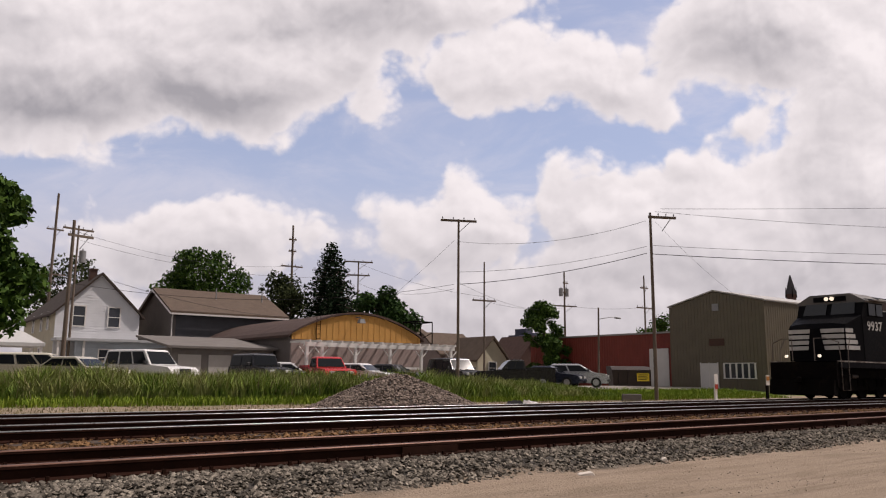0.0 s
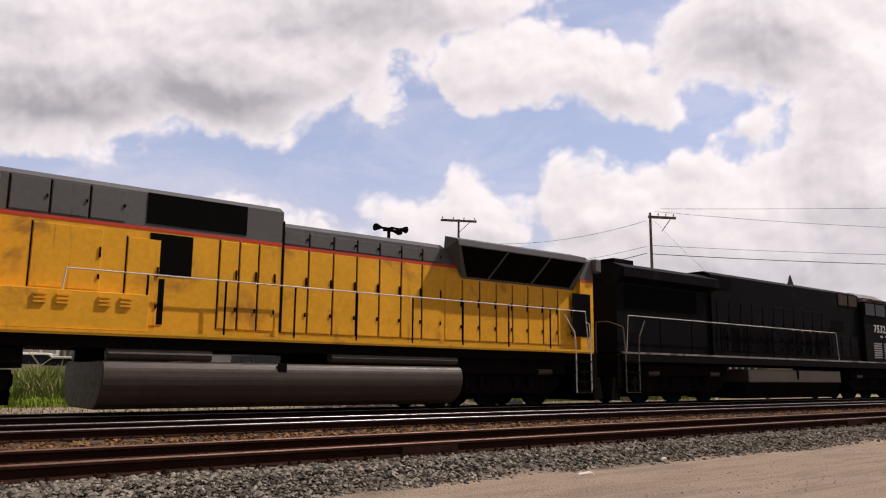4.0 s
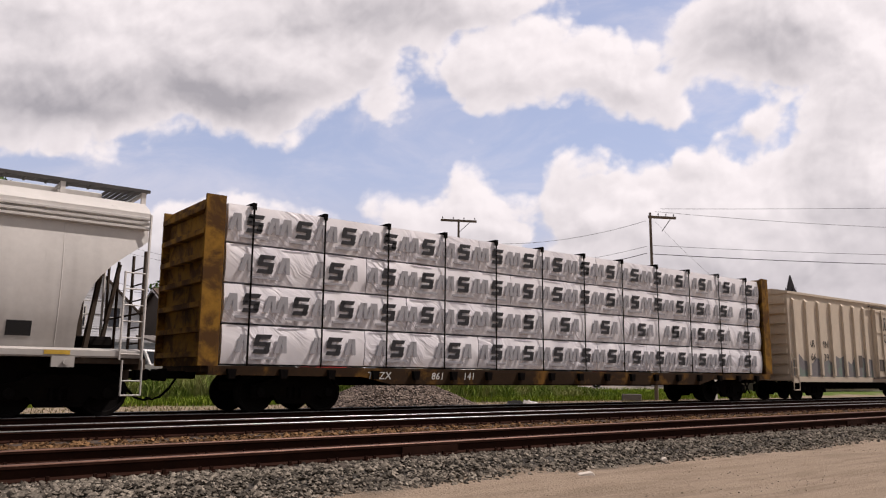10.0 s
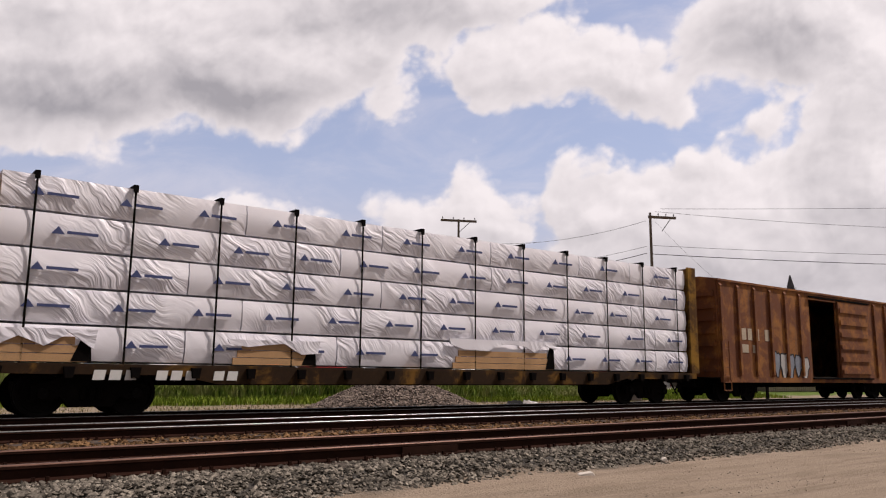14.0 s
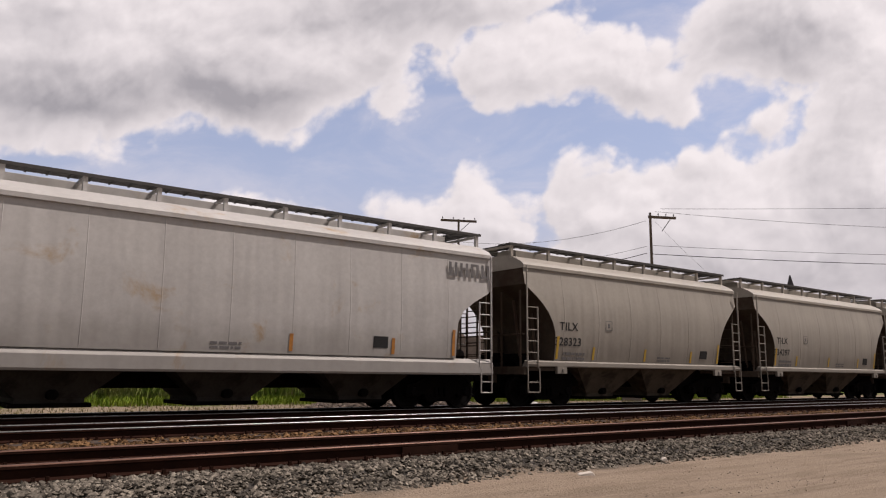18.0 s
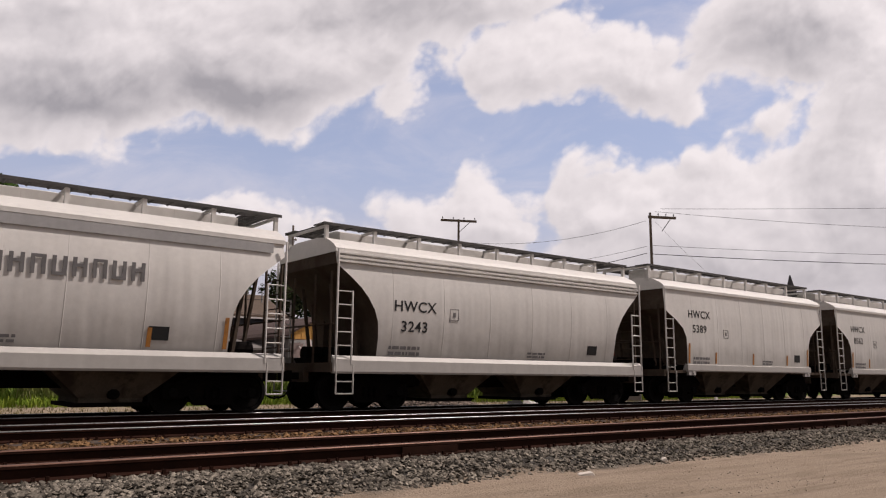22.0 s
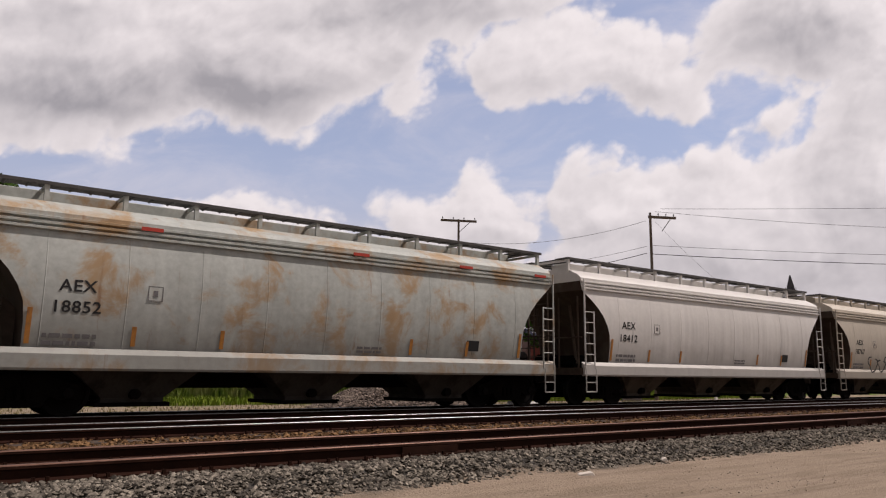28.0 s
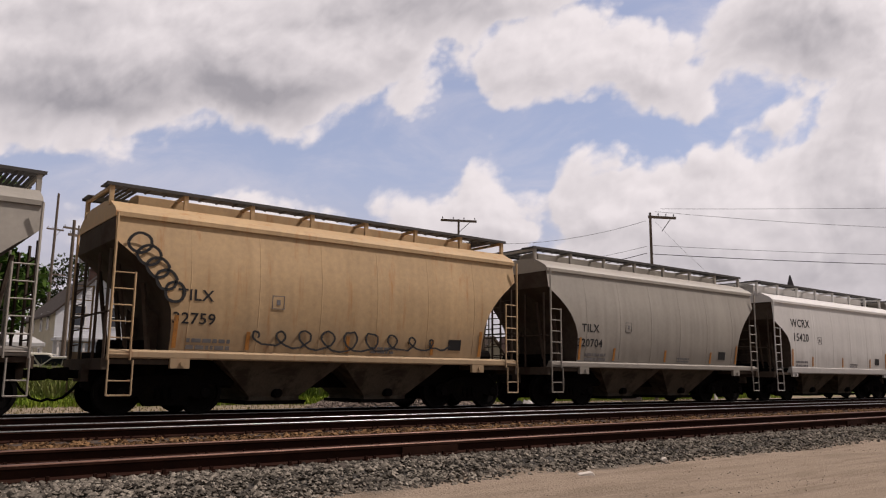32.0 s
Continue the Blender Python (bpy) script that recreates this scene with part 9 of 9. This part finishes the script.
def vehicle(kind, label, paint, x, y, heading, coat=0.6):
    L, W, hood, roof, f0, f1, b0, b1 = SHAPES[kind]
    car = thing("parked_car" if kind != "pickup" else "pickup_truck", label, "car" if kind != "pickup" else "pickup truck", "parked cars", at=pose(x, y, ground_height(x, y), 0, 0, heading))
    h, w = L / 2, W / 2
    belt = hood
    bm = B()
    tail = belt - 0.02 if kind != "pickup" else hood - 0.02
    prof = [(-h, 0.45), (-h + 0.05, 0.30), (h - 0.1, 0.28), (h, 0.42), (h - 0.03, hood - 0.28), (h - 0.25, hood - 0.10), (f0, hood), (b0, belt), (-h + 0.08, tail)]
    loft(bm, [[(a, -w + 0.06, z) for a, z in prof], [(a, -w, z * 0.98 + 0.01) for a, z in prof], [(a, w, z * 0.98 + 0.01) for a, z in prof], [(a, w - 0.06, z) for a, z in prof]])
    body = part("body", bm, paint, car, bevel=0.03)
    # cabin
    k = 0.14
    bm = B()
    loft(bm, [[(b0, -w + 0.05, belt), (f0, -w + 0.05, belt), (f0, w - 0.05, belt), (b0, w - 0.05, belt)], [(b1, -w + k + 0.05, roof - 0.06), (f1, -w + k + 0.05, roof - 0.06), (f1, w - k - 0.05, roof - 0.06), (b1, w - k - 0.05, roof - 0.06)], [(b1 + 0.1, -w + k + 0.15, roof), (f1 - 0.15, -w + k + 0.15, roof), (f1 - 0.15, w - k - 0.15, roof), (b1 + 0.1, w - k - 0.15, roof)]])
    part("cabin", bm, paint, car, bevel=0.025)

    def pane(a, b, c, d, out):
        bm = B()
        o = Vector(out) * 0.012
        pts = [Vector(p) + o for p in (a, b, c, d)]
        loft(bm, [pts, [p + o for p in pts]])
        part("window_glass", bm, M_CARGLASS, car, "dark tinted glass")

    lo, hi = belt + 0.05, roof - 0.12

    def edge(a0, a1, z):
        return a0 + (a1 - a0) * (z - belt) / (roof - 0.06 - belt)

    def side(z):
        return w - 0.05 - k * (z - belt) / (roof - 0.06 - belt)

    for s in (-1, 1):
        fl, fh, bl, bh = edge(f0, f1, lo) - 0.12, edge(f0, f1, hi) - 0.10, edge(b0, b1, lo) + 0.12, edge(b0, b1, hi) + 0.10
        cuts = 3 if kind in ("suv", "wagon") else 2
        for i in range(cuts):
            t0, t1 = i / cuts + 0.02, (i + 1) / cuts - 0.02
            pane((bl + (fl - bl) * t0, s * side(lo), lo), (bl + (fl - bl) * t1, s * side(lo), lo), (bh + (fh - bh) * t1, s * side(hi), hi), (bh + (fh - bh) * t0, s * side(hi), hi), (0, s, 0))
    pane((edge(f0, f1, lo), -w + 0.16, lo), (edge(f0, f1, lo), w - 0.16, lo), (edge(f0, f1, hi), w - 0.26, hi), (edge(f0, f1, hi), -w + 0.26, hi), (1, 0, 0.5))
    pane((edge(b0, b1, lo), -w + 0.2, lo), (edge(b0, b1, lo), w - 0.2, lo), (edge(b0, b1, hi), w - 0.28, hi), (edge(b0, b1, hi), -w + 0.28, hi), (-1, 0, 0.3))
    for sx in (-1, 1):
        for sy in (-1, 1):
            bm = B()
            rod(bm, (0, -0.11, 0), (0, 0.11, 0), 0.35, 16)
            wheel = part("wheel", bm, M_TYRE, car, "black tyre", at=pose(sx * (h - 0.88), sy * (w - 0.09), 0.35), smooth=True)
            bm = B()
            rod(bm, (0, sy * 0.09, 0), (0, sy * 0.125, 0), 0.22, 12)
            part("rim", bm, M_RIM, wheel, "grey rim")
    for s in (-1, 1):
        bm = B()
        box(bm, h - 0.10, h + 0.01, s * (w - 0.42) - 0.18, s * (w - 0.42) + 0.18, hood - 0.36, hood - 0.20)
        part("headlight", bm, M_LAMP, car, "clear headlight", bevel=0.02)
        bm = B()
        box(bm, f0 - 0.35, f0 - 0.20, s * (w + 0.06) - 0.09, s * (w + 0.06) + 0.09, belt + 0.02, belt + 0.20)
        part("mirror", bm, M_TRIM, car, bevel=0.02)
    bm = B()
    box(bm, h - 0.06, h + 0.02, -w + 0.62, w - 0.62, hood - 0.42, hood - 0.18)
    part("grille", bm, M_TRIM, car, "dark grille")
    bm = B()
    box(bm, h - 0.12, h + 0.06, -w + 0.05, w - 0.05, 0.40, 0.58)
    part("bumper", bm, M_TRIM if kind in ("jeep", "crossover") else paint, car, bevel=0.03)
    if kind == "pickup":
        bm = B()
        for s in (-1, 1):
            box(bm, -h + 0.02, b0 - 0.02, s * (w - 0.05) - 0.04, s * (w - 0.05) + 0.04, hood - 0.05, hood + 0.16)
        box(bm, -h, -h + 0.08, -w + 0.05, w - 0.05, hood - 0.05, hood + 0.16)
        part("bed_rail", bm, paint, car, bevel=0.01)
    return car


def build_parking():
    def paint(name, c, metal=0.0):
        return material(name, c, 0.3, metal, 0.04, 2, coat=0.12, spec=0.3)

    vehicle("suv", "white full-size sport utility vehicle parked in the lot", paint("white_car_enamel", (0.72, 0.72, 0.72)), 11.74, 42.0, -63)
    vehicle("sedan", "pale champagne sedan parked beside the tall grass", paint("champagne_enamel", (0.50, 0.47, 0.40), 0.2), 8.0, 40.0, -50)
    vehicle("wagon", "cream estate car parked by the big tree", paint("cream_enamel", (0.62, 0.59, 0.50)), 7.3, 45.0, -20)
    vehicle("jeep", "black boxy off-road vehicle parked in the lot", paint("black_enamel", (0.015, 0.016, 0.022)), 17.9, 42.0, -80)
    vehicle("pickup", "bright red pickup truck parked in the lot", paint("red_enamel", (0.50, 0.035, 0.04)), 22.15, 42.0, -100)
    vehicle("sedan", "white sedan parked beside the red pickup", paint("white_sedan_enamel", (0.70, 0.70, 0.72)), 25.1, 43.0, -60)
    vehicle("sedan", "dark grey sedan parked behind the gravel pile", paint("dark_grey_enamel", (0.05, 0.05, 0.055), 0.3), 28.1, 44.0, -60)
    vehicle("sedan", "white low car parked before the hall", paint("plain_white_enamel", (0.72, 0.72, 0.74)), 20.9, 44.8, -30)
    vehicle("suv", "black sport utility vehicle parked beyond the grass", paint("black_suv_enamel", (0.012, 0.012, 0.014)), 32.6, 43.0, -95)
    vehicle("pickup", "dark green-grey pickup truck parked in the lot", paint("dark_green_enamel", (0.02, 0.019, 0.016), 0.1), 33.9, 38.6, 150)
    vehicle("sedan", "dark blue sedan parked nose to the tracks", paint("dark_blue_enamel", (0.025, 0.03, 0.05), 0.3), 38.2, 39.5, -62)
    vehicle("crossover", "silver crossover car parked nose to the tracks", paint("silver_enamel", (0.50, 0.51, 0.53), 0.4), 40.4, 39.0, -50)


def build_yard_things():
    ob = thing("dumpster", "dark brown metal dumpster with a yellow sign", "dumpster", at=pose(45.9, 38.6, ground_height(45.9, 38.6), 0, 0, -35))
    steel = material("dark_brown_dumpster_steel", (0.035, 0.022, 0.018), 0.6, 0, 0.2, 3)
    bm = B()
    loft(bm, [[(-1.7, -0.8, 0.1), (1.0, -0.8, 0.1), (1.0, 0.8, 0.1), (-1.7, 0.8, 0.1)], [(-1.8, -0.9, 1.25), (1.05, -0.9, 1.25), (1.05, 0.9, 1.25), (-1.8, 0.9, 1.25)]])
    part("bin", bm, steel, ob, bevel=0.02)
    bm = B()
    loft(bm, [[(-1.82, -0.92, 1.26), (1.07, -0.92, 1.26), (1.07, 0.92, 1.26), (-1.82, 0.92, 1.26)], [(-1.82, -0.5, 1.50), (1.07, -0.5, 1.50), (1.07, 0.92, 1.55), (-1.82, 0.92, 1.55)]])
    part("lid", bm, steel, ob, "dark lid")
    bm = B()
    box(bm, 0.02, 0.92, -0.93, -0.90, 0.45, 1.02)
    sign = part("sign_panel", bm, material("yellow_sign_paint", (0.72, 0.52, 0.03), 0.5), ob, "yellow sign with dark print")
    for k in range(4):
        bm = B()
        box(bm, 0.12, 0.82 - 0.1 * (k % 2), -0.936, -0.932, 0.88 - 0.11 * k, 0.93 - 0.11 * k)
        part("print_bar", bm, M_BLACK, sign)
    for x in (-1.3, -0.6, 1.0):
        bm = B()
        box(bm, x - 0.05, x + 0.05, -0.95, -0.87, 0.1, 1.22)
        part("rib", bm, steel, ob)
    for x, y, h, red in ((38.6, 26.6, 1.55, True), (41.0, 24.9, 1.5, False)):
        ob = thing("marker_post", "short white post with a red band beside the track" if red else "thin post with a small orange and white sign", "post", at=pose(x, y, ground_height(x, y) - 0.02))
        bm = B()
        box(bm, -0.09, 0.09, -0.05, 0.05, 0, h * 0.65)
        part("post", bm, M_WHITEWOOD if red else M_UNDER, ob)
        bm = B()
        box(bm, -0.17, 0.17, -0.07, -0.05, h * 0.62, h)
        panel = part("panel", bm, M_WHITEWOOD, ob, "white sign panel")
        bm = B()
        box(bm, -0.14, 0.14, -0.085, -0.07, h * (0.45 if red else 0.8), h * (0.62 if red else 0.95))
        part("band", bm, material("red_band_paint", (0.42, 0.05, 0.03), 0.6) if red else M_ORANGE, panel)
    ob = thing("debris_heap", "torn black and white scrap lying beside the track", "debris", at=pose(22.3, 24.6, ground_height(22, 24.6), 0, 0, -30))
    rnd = random.Random(5)
    for k in range(7):
        bm = B()
        x, z = -0.6 + 0.17 * k, 0.03
        loft(bm, [[(x - 0.2, -0.15, z), (x + 0.25, -0.2, z), (x + 0.2, 0.2, z), (x - 0.2, 0.15, z)], [(x - 0.12, -0.05, z + rnd.uniform(0.12, 0.3)), (x + 0.1, -0.08, z + rnd.uniform(0.1, 0.26)), (x + 0.1, 0.1, z + 0.2), (x - 0.1, 0.08, z + 0.15)]])
        part("scrap", bm, M_TRIM if k < 4 else M_WHITEWOOD, ob)
    bm = B()
    box(bm, -0.5, 0.5, -0.15, 0.15, 0, 0.4)
    solo("concrete_block", bm, M_CONC, "pale concrete block beside the dumpster", "block", at=pose(33.1, 28.0, ground_height(33, 28), 0, 0, -36), bevel=0.02)


build_ballast()
build_pile()
build_grass()
build_trees()
build_poles()
build_white_house()
build_grey_house()
build_hall()
build_sheds()
build_red_building()
build_warehouse()
build_far_town()
build_parking()
build_yard_things()


# ---- what moves ----
def motions():
    for i, car in enumerate(TRAIN):
        middle = (EDGES[i] + EDGES[i + 1]) / 2
        walk(car, [(0.0, LINE @ pose(middle, TRACKS[2], 0.004)), (32.0, LINE @ pose(middle - SPEED * 32.0, TRACKS[2], 0.004))])
    # wheelsets turn while their car rolls past the camera, and rest before and after
    index = {car: i for i, car in enumerate(TRAIN)}
    for wheel, dx, r, car in WHEELSETS:
        i = index[car]
        where = (EDGES[i] + EDGES[i + 1]) / 2 + wheel.parent.matrix_basis.translation.x + dx
        start, stop = max(0.0, (where - 44.0) / SPEED), min(32.0, (where + 4.0) / SPEED)
        if stop <= start:
            rows = [(0.0, 0.0), (32.0, 0.0)]
        else:
            a, b = math.ceil(start * FPS), math.floor(stop * FPS)
            rows = [(k / FPS, -math.degrees(SPEED * (k - a) / FPS / r)) for k in range(a, b + 1)]
            rows = ([(0.0, 0.0)] if a > 0 else []) + rows + ([(32.0, rows[-1][1])] if b < 32 * FPS else [])
        walk(wheel, [(t, pose(dx, 0, r, 0, turn % 360.0, 0)) for t, turn in rows])
    drift = SIDE * 58 + Vector((0, 0, 14))
    walk(sky_deck, [(0.0, Matrix.Translation(EYE)), (32.0, Matrix.Translation(EYE + drift))])


motions()
